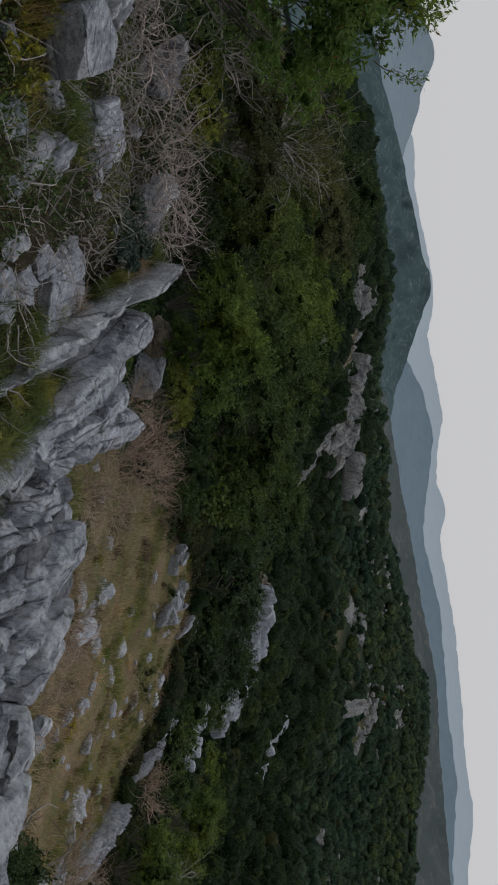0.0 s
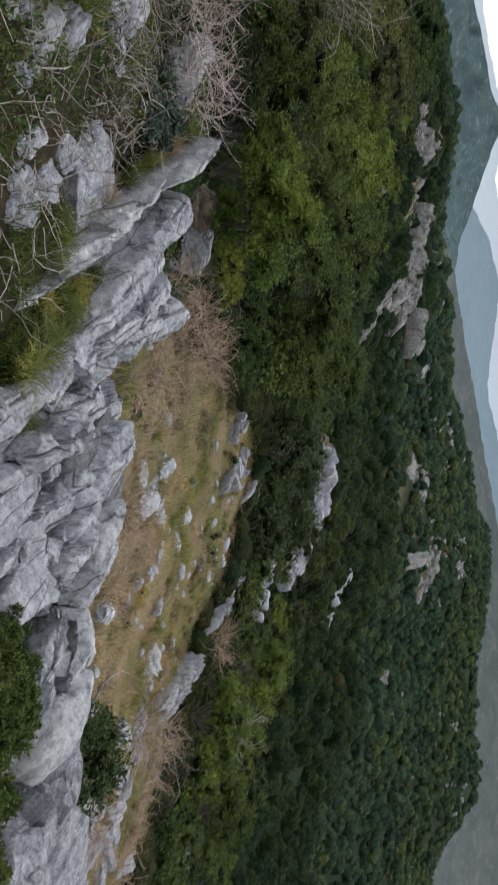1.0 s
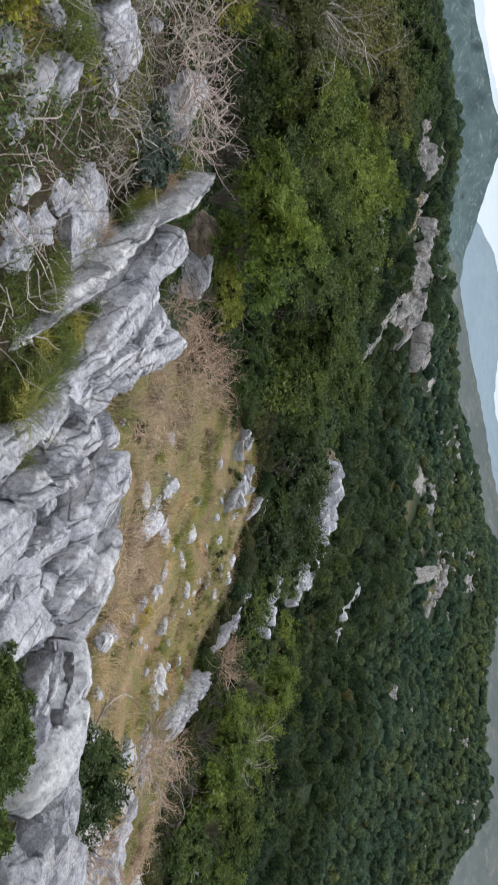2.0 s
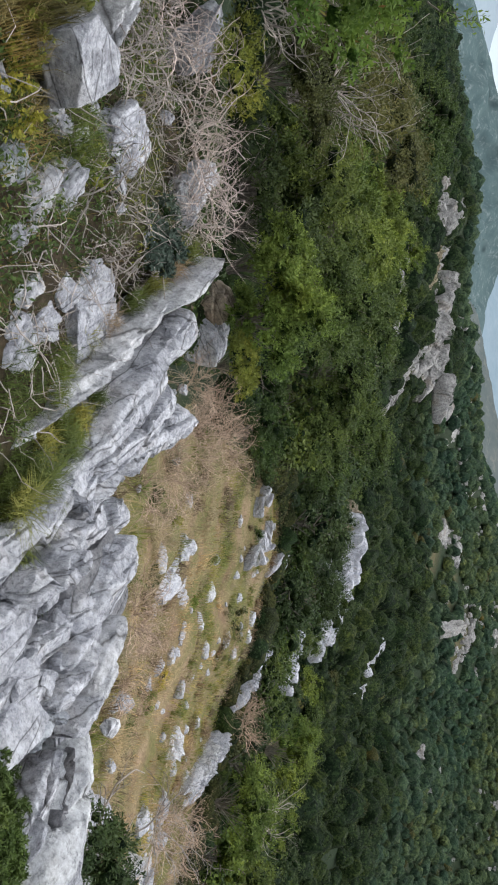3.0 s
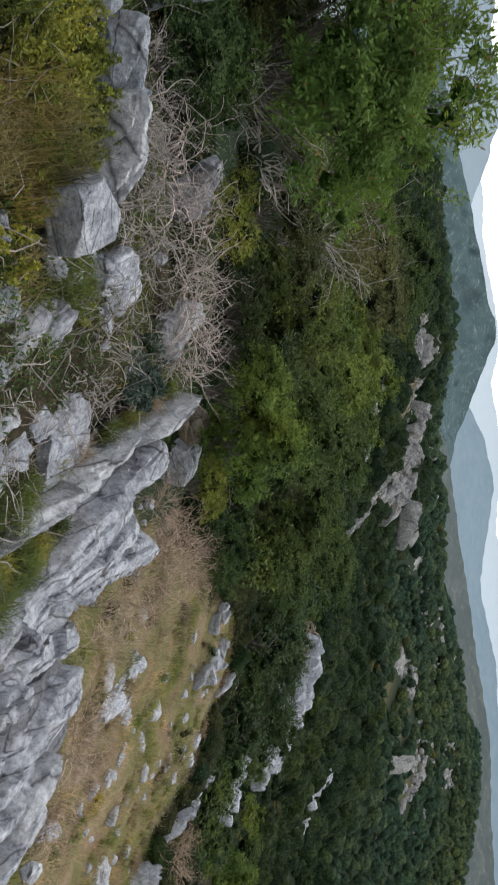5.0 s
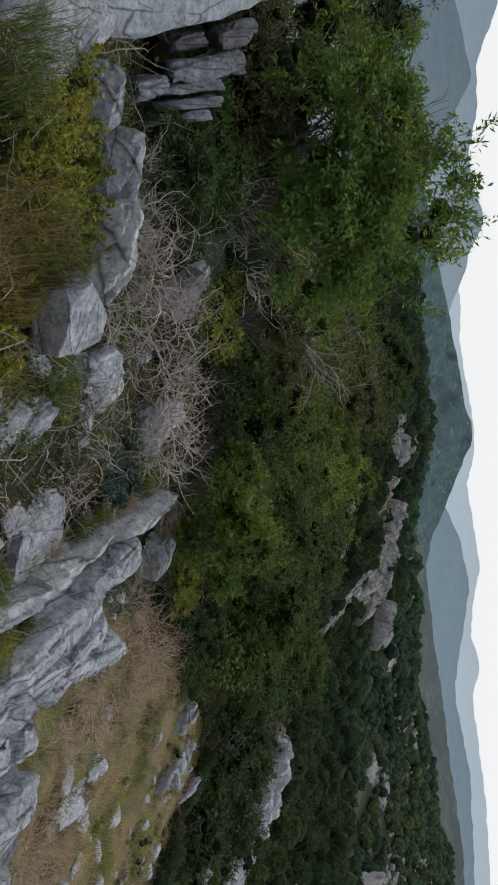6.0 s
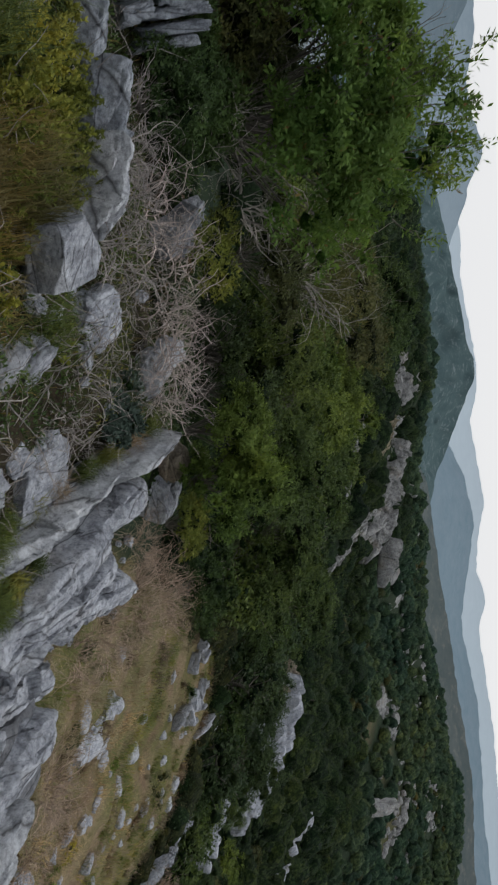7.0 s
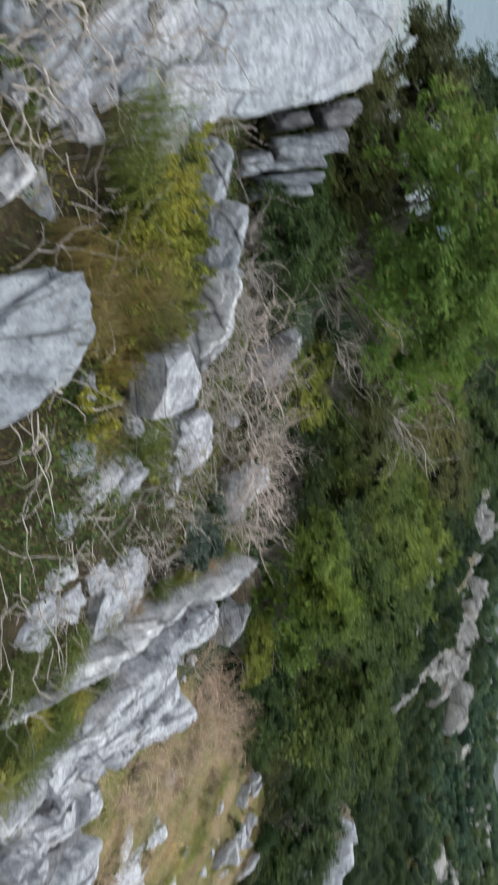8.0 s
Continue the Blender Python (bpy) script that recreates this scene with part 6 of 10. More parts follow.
stone("meadow_stone", 12.29, 19.27, -9.25, (0.10, 0.06, 0.04), 88, 0, 9, mat=LIME_PALE, level=3, seed=296, label="small pale limestone stone lying in dry meadow grass", group="stones on the meadow", boxy=0.8)
stone("meadow_stone", 12.66, 18.93, -9.47, (0.09, 0.05, 0.04), 94, 0, -16, mat=LIME, level=3, seed=297, label="small pale limestone stone lying in dry meadow grass", group="stones on the meadow", boxy=0.8)
stone("meadow_stone", 15.61, 19.70, -10.55, (0.08, 0.06, 0.03), 1, 0, 18, mat=LIME, level=3, seed=298, label="small pale limestone stone lying in dry meadow grass", group="stones on the meadow", boxy=0.8)
stone("meadow_stone", 12.88, 16.58, -9.31, (0.15, 0.11, 0.08), 124, 0, -19, mat=LIME, level=3, seed=299, label="small pale limestone stone lying in dry meadow grass", group="stones on the meadow", boxy=0.8)
stone("meadow_stone", 11.46, 23.39, -9.19, (0.12, 0.12, 0.08), 54, 0, -16, mat=LIME, level=3, seed=300, label="small pale limestone stone lying in dry meadow grass", group="stones on the meadow", boxy=0.8)
stone("meadow_stone", 11.42, 23.05, -9.23, (0.13, 0.14, 0.12), 18, 0, 0, mat=LIME, level=3, seed=301, label="small pale limestone stone lying in dry meadow grass", group="stones on the meadow", boxy=0.8)
stone("meadow_stone", 9.58, 21.10, -8.57, (0.08, 0.09, 0.05), 160, 0, -2, mat=LIME, level=3, seed=302, label="small pale limestone stone lying in dry meadow grass", group="stones on the meadow", boxy=0.8)
stone("meadow_stone", 10.14, 21.61, -8.71, (0.12, 0.09, 0.07), 137, 0, -10, mat=LIME, level=3, seed=303, label="small pale limestone stone lying in dry meadow grass", group="stones on the meadow", boxy=0.8)
stone("meadow_stone", 9.66, 20.54, -8.53, (0.15, 0.10, 0.10), 30, 0, 0, mat=LIME, level=3, seed=304, label="small pale limestone stone lying in dry meadow grass", group="stones on the meadow", boxy=0.8)
stone("meadow_stone", 11.82, 9.42, -7.67, (0.11, 0.09, 0.07), 105, 0, -6, mat=LIME, level=3, seed=305, label="small pale limestone stone lying in dry meadow grass", group="stones on the meadow", boxy=0.8)
stone("meadow_stone", 10.41, 8.96, -7.14, (0.08, 0.07, 0.05), 13, 0, 10, mat=LIME, level=3, seed=306, label="small pale limestone stone lying in dry meadow grass", group="stones on the meadow", boxy=0.8)
stone("meadow_stone", 10.35, 8.90, -7.11, (0.18, 0.09, 0.10), 134, 0, -7, mat=LIME, level=3, seed=307, label="small pale limestone stone lying in dry meadow grass", group="stones on the meadow", boxy=0.8)
stone("meadow_stone", 13.87, 10.78, -8.66, (0.18, 0.14, 0.14), 55, 0, 8, mat=LIME_PALE, level=3, seed=308, label="small pale limestone stone lying in dry meadow grass", group="stones on the meadow", boxy=0.8)
stone("meadow_stone", 14.93, 11.26, -9.07, (0.21, 0.18, 0.15), 37, 0, 17, mat=LIME, level=3, seed=309, label="small pale limestone stone lying in dry meadow grass", group="stones on the meadow", boxy=0.8)
stone("meadow_stone", 9.53, 8.32, -6.75, (0.22, 0.17, 0.12), 30, 0, -17, mat=LIME_PALE, level=3, seed=310, label="small pale limestone stone lying in dry meadow grass", group="stones on the meadow", boxy=0.8)
stone("meadow_stone", 11.62, 9.45, -7.63, (0.11, 0.09, 0.10), 28, 0, 11, mat=LIME, level=3, seed=311, label="small pale limestone stone lying in dry meadow grass", group="stones on the meadow", boxy=0.8)
stone("meadow_stone", 10.56, 8.82, -7.15, (0.15, 0.13, 0.08), 175, 0, -16, mat=LIME, level=3, seed=312, label="small pale limestone stone lying in dry meadow grass", group="stones on the meadow", boxy=0.8)
stone("meadow_stone", 20.62, 24.16, -12.93, (0.28, 0.17, 0.13), 24, 0, -10, mat=LIME, level=3, seed=313, label="small pale limestone stone lying in dry meadow grass", group="stones on the meadow", boxy=0.8)
stone("meadow_stone", 19.11, 17.77, -11.48, (0.09, 0.09, 0.10), 66, 0, 13, mat=LIME, level=3, seed=314, label="small pale limestone stone lying in dry meadow grass", group="stones on the meadow", boxy=0.8)
stone("meadow_stone", 19.03, 22.55, -12.22, (0.13, 0.11, 0.10), 132, 0, 16, mat=LIME, level=3, seed=315, label="small pale limestone stone lying in dry meadow grass", group="stones on the meadow", boxy=0.8)
stone("meadow_stone", 22.62, 23.31, -13.63, (0.20, 0.16, 0.11), 18, 0, 15, mat=LIME, level=3, seed=316, label="small pale limestone stone lying in dry meadow grass", group="stones on the meadow", boxy=0.8)
stone("meadow_stone", 20.45, 22.39, -12.73, (0.09, 0.09, 0.06), 134, 0, 5, mat=LIME, level=3, seed=317, label="small pale limestone stone lying in dry meadow grass", group="stones on the meadow", boxy=0.8)
stone("meadow_stone", 21.56, 23.27, -13.32, (0.12, 0.10, 0.08), 103, 0, -2, mat=LIME, level=3, seed=318, label="small pale limestone stone lying in dry meadow grass", group="stones on the meadow", boxy=0.8)
outcrop(10.00, 23.91, 1.30, 0.90, 0.40, -23, 14, seed=319, size=0.26, label="tilted limestone outcrop on the lip of the meadow", mat=LIME, level=4)
outcrop(18.35, 39.62, 1.70, 1.00, 0.75, -25, 22, seed=320, size=0.45, label="pale rounded limestone outcrop on the lip of the meadow", mat=LIME_PALE, level=4)
outcrop(24.54, 46.55, 1.80, 0.90, 0.60, -28, 22, seed=321, size=0.4, mat=LIME, level=4)
outcrop(28.02, 44.34, 2.60, 0.80, 0.70, -60, 28, seed=322, size=0.42, mat=LIME, level=4, label="long limestone outcrop along the lip of the meadow")
outcrop(26.35, 39.32, 2.00, 0.80, 0.60, -60, 22, seed=323, size=0.38, mat=LIME, level=4)
outcrop(24.82, 30.45, 2.20, 0.80, 0.70, -65, 26, seed=324, size=0.38, mat=LIME, level=4, label="sloping limestone outcrop below the meadow")
outcrop(26.32, 29.75, 1.80, 0.80, 0.60, -65, 22, seed=325, size=0.34, mat=LIME, level=4)
outcrop(6.49, 5.05, 1.00, 0.50, 0.50, -52, 10, seed=326, size=0.4, mat=LIME, level=4)
outcrop(10.69, 7.53, 1.10, 0.50, 0.50, -50, 10, seed=327, size=0.4, mat=LIME, level=4)
outcrop(4.06, 2.48, 0.80, 0.50, 0.40, -59, 8, seed=328, size=0.35, mat=LIME, level=4)
outcrop(14.13, 11.30, 1.20, 0.60, 0.50, -51, 9, seed=329, size=0.4, mat=LIME, level=4)
outcrop(50.85, 50.07, 1.20, 0.70, 0.80, -45, 8, seed=330, size=0.6, mat=LIME, level=4)
outcrop(55.03, 45.53, 1.20, 0.70, 0.80, -50, 8, seed=331, size=0.6, mat=LIME, level=4)
outcrop(91.07, 75.71, 2.20, 0.90, 1.00, -70, 10, seed=332, size=0.9, mat=LIME, level=4)
outcrop(29.72, 24.12, 0.90, 0.50, 0.60, -51, 8, seed=333, size=0.4, mat=LIME, level=4)


# ---- outcrops among the woods and on the hill ----
outcrop(36.40, 76.65, 4.80, 1.30, 2.40, -25, 44, seed=335, mat=LIME, size=0.9, lift=1.4, label="pale limestone rib running down through the trees")
outcrop(38.07, 71.25, 4.00, 1.00, 1.90, -28, 26, seed=336, mat=LIME, size=0.8, lift=1.3)
outcrop(38.05, 65.32, 3.00, 1.00, 1.60, -30, 20, seed=337, mat=LIME, size=0.7, lift=1.0)
outcrop(32.07, 50.12, 2.20, 0.90, 1.40, -33, 16, seed=338, mat=LIME, size=0.6, lift=0.9)
outcrop(73.56, 116.29, 6.00, 2.00, 3.00, -32, 34, seed=339, mat=LIME, size=1.5, label="broad grey limestone face among the trees")
outcrop(69.74, 108.29, 4.00, 1.50, 2.60, -33, 22, seed=340, mat=LIME, size=1.3)
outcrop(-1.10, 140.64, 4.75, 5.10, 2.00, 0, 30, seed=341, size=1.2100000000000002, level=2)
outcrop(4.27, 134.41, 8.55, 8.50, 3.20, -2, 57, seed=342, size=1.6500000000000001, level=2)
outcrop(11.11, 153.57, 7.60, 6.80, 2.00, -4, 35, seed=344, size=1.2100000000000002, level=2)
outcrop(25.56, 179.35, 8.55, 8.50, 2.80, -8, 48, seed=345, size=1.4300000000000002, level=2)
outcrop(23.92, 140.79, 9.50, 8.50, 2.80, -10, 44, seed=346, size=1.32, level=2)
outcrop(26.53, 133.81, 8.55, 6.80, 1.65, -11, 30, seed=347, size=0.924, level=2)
rib("limestone_crag", (16.46, 144.70, -10.38), (27.65, 115.33, -18.26), 2.0, 2.6, 403, "tilted limestone slab running down the wooded ridge", 0.2, LIME_FAR, point=0.75, lean=0, ragged=1.4, scale=2.6, chips=2.0, fine=1.0, group="crags of the wooded ridge")
rib("limestone_crag", (21.42, 148.03, -11.34), (29.45, 129.66, -16.67), 1.9, 2.6, 404, "tilted limestone slab running down the wooded ridge", 0.2, LIME_FAR, point=0.75, lean=0, ragged=1.4, scale=2.6, chips=2.0, fine=1.0, group="crags of the wooded ridge")
rib("limestone_crag", (27.59, 152.99, -12.94), (34.36, 136.74, -16.89), 1.6, 2.2, 405, "tilted limestone slab running down the wooded ridge", 0.2, LIME_FAR, point=0.75, lean=0, ragged=1.4, scale=2.6, chips=2.0, fine=1.0, group="crags of the wooded ridge")
rib("limestone_crag", (24.98, 124.39, -16.94), (30.07, 110.31, -19.59), 1.3, 2.0, 406, "narrow rock rib among the trees of the ridge", 0.2, LIME_FAR, point=0.75, lean=0, ragged=1.4, scale=2.6, chips=2.0, fine=1.0, group="crags of the wooded ridge")
rib("limestone_crag", (35.82, 165.63, -13.54), (43.10, 153.29, -15.61), 1.6, 2.2, 407, "tilted limestone slab running down the wooded ridge", 0.2, LIME_FAR, point=0.75, lean=0, ragged=1.4, scale=2.6, chips=2.0, fine=1.0, group="crags of the wooded ridge")
rib("limestone_crag", (-4.52, 123.39, -11.47), (1.73, 125.60, -9.90), 1.6, 3.0, 408, "rugged pale limestone crag on the crest of the ridge", 0.2, LIME_FAR, point=0.5, lean=0, ragged=1.4, scale=2.6, chips=2.0, fine=1.0, group="crags of the wooded ridge")
rib("limestone_crag", (-0.06, 126.59, -10.17), (6.80, 121.28, -11.39), 3.8, 4.5, 409, "rugged pale limestone crag on the crest of the ridge", 0.2, LIME_FAR, point=0.5, lean=0, ragged=1.4, scale=2.6, chips=2.0, fine=1.0, group="crags of the wooded ridge")
rib("limestone_crag", (1.14, 137.71, -8.85), (6.53, 133.48, -9.83), 1.8, 2.5, 410, "rugged pale limestone crag on the crest of the ridge", 0.2, LIME_FAR, point=0.5, lean=0, ragged=1.4, scale=2.6, chips=2.0, fine=1.0, group="crags of the wooded ridge")
rib("limestone_crag", (6.82, 126.37, -10.68), (13.85, 122.66, -11.82), 3.0, 4.0, 411, "warm tan rock step below the crag", 0.2, LIME_STEP, point=0.5, lean=0, ragged=1.4, scale=2.6, chips=2.0, fine=1.0, group="crags of the wooded ridge")
rib("limestone_crag", (13.60, 147.02, -10.13), (17.81, 142.43, -11.47), 1.5, 2.5, 412, "rugged pale limestone crag on the crest of the ridge", 0.2, LIME_FAR, point=0.5, lean=0, ragged=1.4, scale=2.6, chips=2.0, fine=1.0, group="crags of the wooded ridge")
rib("limestone_crag", (30.94, 80.44, -17.78), (34.67, 76.45, -18.69), 1.0, 2.4, 334, "rounded orange-stained limestone outcrop among trees", 0.1, LIME_TAN, point=0.6, lean=0, scale=1.1, ragged=1.8, chips=1.8, group="rock ribs among the trees", fine=1.0)
rib("limestone_crag", (33.80, 78.19, -17.69), (38.70, 67.40, -18.97), 0.5, 1.5, 335, "pale limestone rib running down through the trees", 0.1, LIME, point=0.6, lean=0, scale=1.1, ragged=1.8, chips=1.8, group="rock ribs among the trees", fine=1.0)
rib("limestone_crag", (32.52, 71.04, -17.17), (32.03, 63.82, -19.43), 0.45, 1.2, 336, "pale limestone rib running down through the trees", 0.1, LIME, point=0.6, lean=0, scale=1.1, ragged=1.8, chips=1.8, group="rock ribs among the trees", fine=1.0)
rib("limestone_crag", (10.67, 25.76, -9.00), (10.73, 24.27, -8.93), 0.11, 0.16, 385, "layered limestone outcrop on the lip of the meadow", 0.1, LIME, point=0.6, lean=0, scale=0.55, ragged=1.6, chips=1.6, group="outcrops along the meadow", fine=1.0)
rib("limestone_crag", (12.79, 27.69, -9.48), (12.73, 25.47, -9.45), 0.13, 0.22, 386, "layered limestone outcrop on the lip of the meadow", 0.1, LIME, point=0.6, lean=0, scale=0.55, ragged=1.6, chips=1.6, group="outcrops along the meadow", fine=1.0)
rib("limestone_crag", (10.06, 22.44, -8.43), (9.93, 20.30, -8.07), 0.09, 0.22, 387, "layered limestone outcrop on the lip of the meadow", 0.1, LIME, point=0.6, lean=0, scale=0.55, ragged=1.6, chips=1.6, group="outcrops along the meadow", fine=1.0)
rib("limestone_crag", (17.83, 29.18, -11.25), (18.46, 24.95, -11.21), 0.4, 0.8, 397, "long limestone outcrop along the lip of the meadow", 0.1, LIME, point=0.6, lean=0, scale=0.55, ragged=1.6, chips=1.6, group="outcrops along the meadow", fine=1.0)
rib("limestone_crag", (18.95, 24.47, -11.46), (17.11, 18.01, -10.59), 0.45, 0.9, 400, "long limestone outcrop along the lip of the meadow", 0.1, LIME, point=0.6, lean=0, scale=0.55, ragged=1.6, chips=1.6, group="outcrops along the meadow", fine=1.0)
rib("limestone_crag", (16.93, 21.10, -10.44), (16.09, 17.80, -10.02), 0.3, 0.7, 401, "long limestone outcrop along the lip of the meadow", 0.1, LIME_PALE, point=0.6, lean=0, scale=0.55, ragged=1.6, chips=1.6, group="outcrops along the meadow", fine=1.0)
rib("limestone_crag", (9.94, 7.93, -6.43), (8.44, 5.52, -5.43), 0.5, 0.9, 941, "broken limestone outcrop on the slope below the slab", 0.1, LIME_PALE, point=0.3, lean=0, scale=2.3, group="rocks of the broken slope", fine=0.7)
rib("limestone_crag", (9.93, 8.73, -6.64), (8.19, 6.52, -5.61), 0.4, 0.8, 942, "broken limestone outcrop on the slope below the slab", 0.1, LIME, point=0.3, lean=0, scale=2.4, group="rocks of the broken slope", fine=0.7)
rib("limestone_crag", (23.78, 19.54, -12.92), (21.40, 16.35, -11.83), 0.5, 1.0, 943, "broken limestone outcrop on the slope below the slab", 0.1, LIME, point=0.3, lean=0, scale=5.5, group="rocks of the broken slope", fine=0.7)
rib("limestone_crag", (11.48, 10.94, -7.57), (11.64, 10.39, -7.63), 0.3, 0.7, 946, "broken limestone outcrop on the slope below the slab", 0.1, LIME_PALE, point=0.3, lean=0, scale=2.9, group="rocks of the broken slope", fine=0.7)
rib("limestone_crag", (16.69, 13.14, -9.72), (15.27, 11.03, -8.96), 0.4, 0.8, 947, "broken limestone outcrop on the slope below the slab", 0.1, LIME_TAN, point=0.3, lean=0, scale=3.9, group="rocks of the broken slope", fine=0.7)
outcrop(5.70, 170.81, 6.65, 5.10, 2.40, -2, 30, seed=343, size=1.32, level=2)
outcrop(26.49, 194.15, 4.75, 5.10, 2.40, -8, 22, seed=348, size=1.2100000000000002, level=2)
outcrop(40.15, 187.10, 7.60, 8.50, 1.38, -12, 30, seed=349, size=0.924, level=2)
outcrop(57.52, 242.65, 7.60, 10.20, 1.21, -13, 35, seed=350, size=0.84, level=2)
outcrop(69.80, 248.08, 8.55, 10.20, 1.21, -16, 35, seed=351, size=0.84, level=2)
outcrop(11.37, 91.16, 5.70, 5.10, 1.60, -7, 19, seed=352, size=0.8800000000000001, level=2)
outcrop(-1.04, 74.87, 4.75, 5.10, 1.60, 1, 15, seed=353, size=0.77, level=2)
outcrop(92.12, 252.26, 8.55, 10.20, 1.32, -20, 30, seed=354, size=1.008, level=2)
outcrop(110.01, 289.27, 8.55, 8.50, 1.43, -21, 35, seed=355, size=1.092, level=2)
outcrop(134.90, 328.15, 7.60, 8.50, 1.43, -22, 30, seed=356, size=1.092, level=2)
outcrop(115.37, 269.87, 8.55, 10.20, 1.21, -23, 26, seed=357, size=0.84, level=2)
outcrop(101.49, 230.37, 8.55, 8.50, 1.65, -24, 35, seed=358, size=1.092, level=2)
outcrop(92.10, 214.68, 6.65, 6.80, 1.38, -23, 22, seed=359, size=0.924, level=2)
outcrop(118.22, 248.21, 6.65, 6.80, 1.38, -25, 22, seed=360, size=0.924, level=2)
outcrop(157.45, 287.11, 8.55, 8.50, 1.93, -29, 35, seed=361, size=1.26, level=2)
outcrop(167.59, 294.71, 8.55, 8.50, 1.93, -30, 35, seed=362, size=1.26, level=2)
outcrop(140.34, 241.93, 9.50, 8.50, 1.93, -30, 35, seed=363, size=1.26, level=2)
outcrop(139.72, 231.79, 7.60, 8.50, 1.65, -31, 30, seed=364, size=1.092, level=2)
outcrop(144.28, 266.75, 7.60, 8.50, 1.32, -28, 22, seed=365, size=1.008, level=2)
outcrop(120.83, 215.28, 8.55, 8.50, 1.32, -29, 22, seed=366, size=0.924, level=2)
outcrop(164.86, 255.75, 6.65, 8.50, 1.10, -33, 17, seed=367, size=0.84, level=2)
outcrop(144.89, 182.17, 4.75, 5.10, 1.65, -38, 17, seed=368, size=1.008, level=2)
outcrop(171.06, 211.67, 4.75, 5.10, 1.65, -39, 17, seed=369, size=0.924, level=2)
outcrop(168.33, 197.10, 3.80, 5.10, 1.32, -40, 13, seed=370, size=0.84, level=2)
outcrop(226.08, 258.52, 6.65, 6.80, 1.65, -41, 22, seed=371, size=1.092, level=2)
outcrop(235.15, 274.94, 5.70, 6.80, 1.65, -41, 19, seed=372, size=1.008, level=2)
outcrop(219.47, 233.06, 5.70, 6.80, 1.32, -43, 17, seed=373, size=0.924, level=2)
outcrop(237.57, 231.76, 4.75, 5.10, 1.43, -46, 17, seed=374, size=0.924, level=2)
outcrop(247.07, 229.42, 4.75, 5.10, 1.43, -47, 17, seed=375, size=0.84, level=2)
outcrop(272.95, 227.84, 4.75, 5.10, 1.65, -50, 19, seed=376, size=0.924, level=2)
outcrop(273.76, 217.85, 5.70, 6.80, 1.65, -51, 22, seed=377, size=1.008, level=2)
outcrop(242.02, 186.62, 4.75, 5.10, 1.32, -52, 17, seed=378, size=0.84, level=2)
outcrop(265.87, 264.87, 6.65, 6.80, 1.65, -45, 22, seed=379, size=1.092, level=2)
outcrop(95.33, 95.77, 2.85, 3.40, 0.88, -45, 13, seed=380, size=0.504, level=2)
outcrop(180.22, 154.10, 2.85, 3.40, 0.88, -49, 11, seed=381, size=0.546, level=2)
outcrop(247.33, 258.02, 6.65, 6.80, 1.38, -44, 19, seed=382, size=1.008, level=2)
stone("limestone_rock", 29.532, 32.152, -17.935, (3.084, 3.404, 0.550), 84.2, 6.6, 19.6, level=4, seed=383, boxy=0.7, mat=LIME, group="outcrops along the meadow", label="sloping limestone outcrop below the meadow", broken=1.4, planes=14)
stone("limestone_rock", 27.639, 28.604, -16.735, (1.369, 1.450, 0.440), 81.3, 8.3, 15.7, level=4, seed=384, boxy=0.7, mat=LIME, group="outcrops along the meadow", label="sloping limestone outcrop below the meadow", broken=1.4, planes=14)
stone("limestone_rock", 5.901, 11.673, -6.434, (0.459, 0.718, 0.275), 151.9, -20.6, 12.8, level=4, seed=388, boxy=0.7, mat=LIME, group="outcrops along the meadow", label="tan limestone block at the foot of the ledge", broken=1.4, planes=14)
stone("limestone_rock", 5.542, 11.444, -6.203, (0.723, 0.377, 0.220), 86.9, 14.1, 13.6, level=4, seed=389, boxy=0.7, mat=LIME, group="outcrops along the meadow", label="tan limestone block at the foot of the ledge", broken=1.4, planes=14)
stone("limestone_rock", 6.913, 12.965, -6.905, (0.363, 0.505, 0.220), 122.0, -8.0, 16.0, level=4, seed=390, boxy=0.7, mat=LIME, group="outcrops along the meadow", label="tan limestone block at the foot of the ledge", broken=1.4, planes=14)
stone("limestone_rock", 11.890, 8.979, -7.853, (3.118, 0.504, 0.330), 52.8, 20.6, 4.9, level=4, seed=391, boxy=0.7, mat=LIME, group="outcrops along the meadow", label="pale broken limestone slope below the slab", broken=1.4, planes=14)
stone("limestone_rock", 7.746, 5.776, -5.664, (1.016, 0.523, 0.330), 61.4, 22.3, 6.4, level=4, seed=392, boxy=0.7, mat=LIME, group="outcrops along the meadow", label="pale broken limestone slope below the slab", broken=1.4, planes=14)
stone("limestone_rock", 19.081, 12.664, -11.144, (3.409, 0.880, 0.330), 47.8, 19.8, 8.2, level=4, seed=393, boxy=0.7, mat=LIME, group="outcrops along the meadow", label="pale broken limestone slope below the slab", broken=1.4, planes=14)
stone("limestone_rock", 57.884, 45.758, -27.528, (6.265, 2.033, 0.385), 55.0, 15.2, 4.6, level=4, seed=394, boxy=0.7, mat=LIME, group="outcrops along the meadow", label="white outcrop among the trees below the meadow", broken=1.4, planes=14)
stone("limestone_rock", 55.375, 50.622, -26.984, (2.995, 3.319, 0.385), 72.7, 8.9, 13.4, level=4, seed=395, boxy=0.7, mat=LIME, group="outcrops along the meadow", label="white outcrop among the trees below the meadow", broken=1.4, planes=14)
stone("limestone_rock", 25.839, 29.404, -15.910, (7.851, 1.660, 0.385), 60.7, 15.5, 17.3, level=4, seed=398, boxy=0.7, mat=LIME, group="outcrops along the meadow", label="sloping limestone outcrop below the meadow", broken=1.4, planes=14)
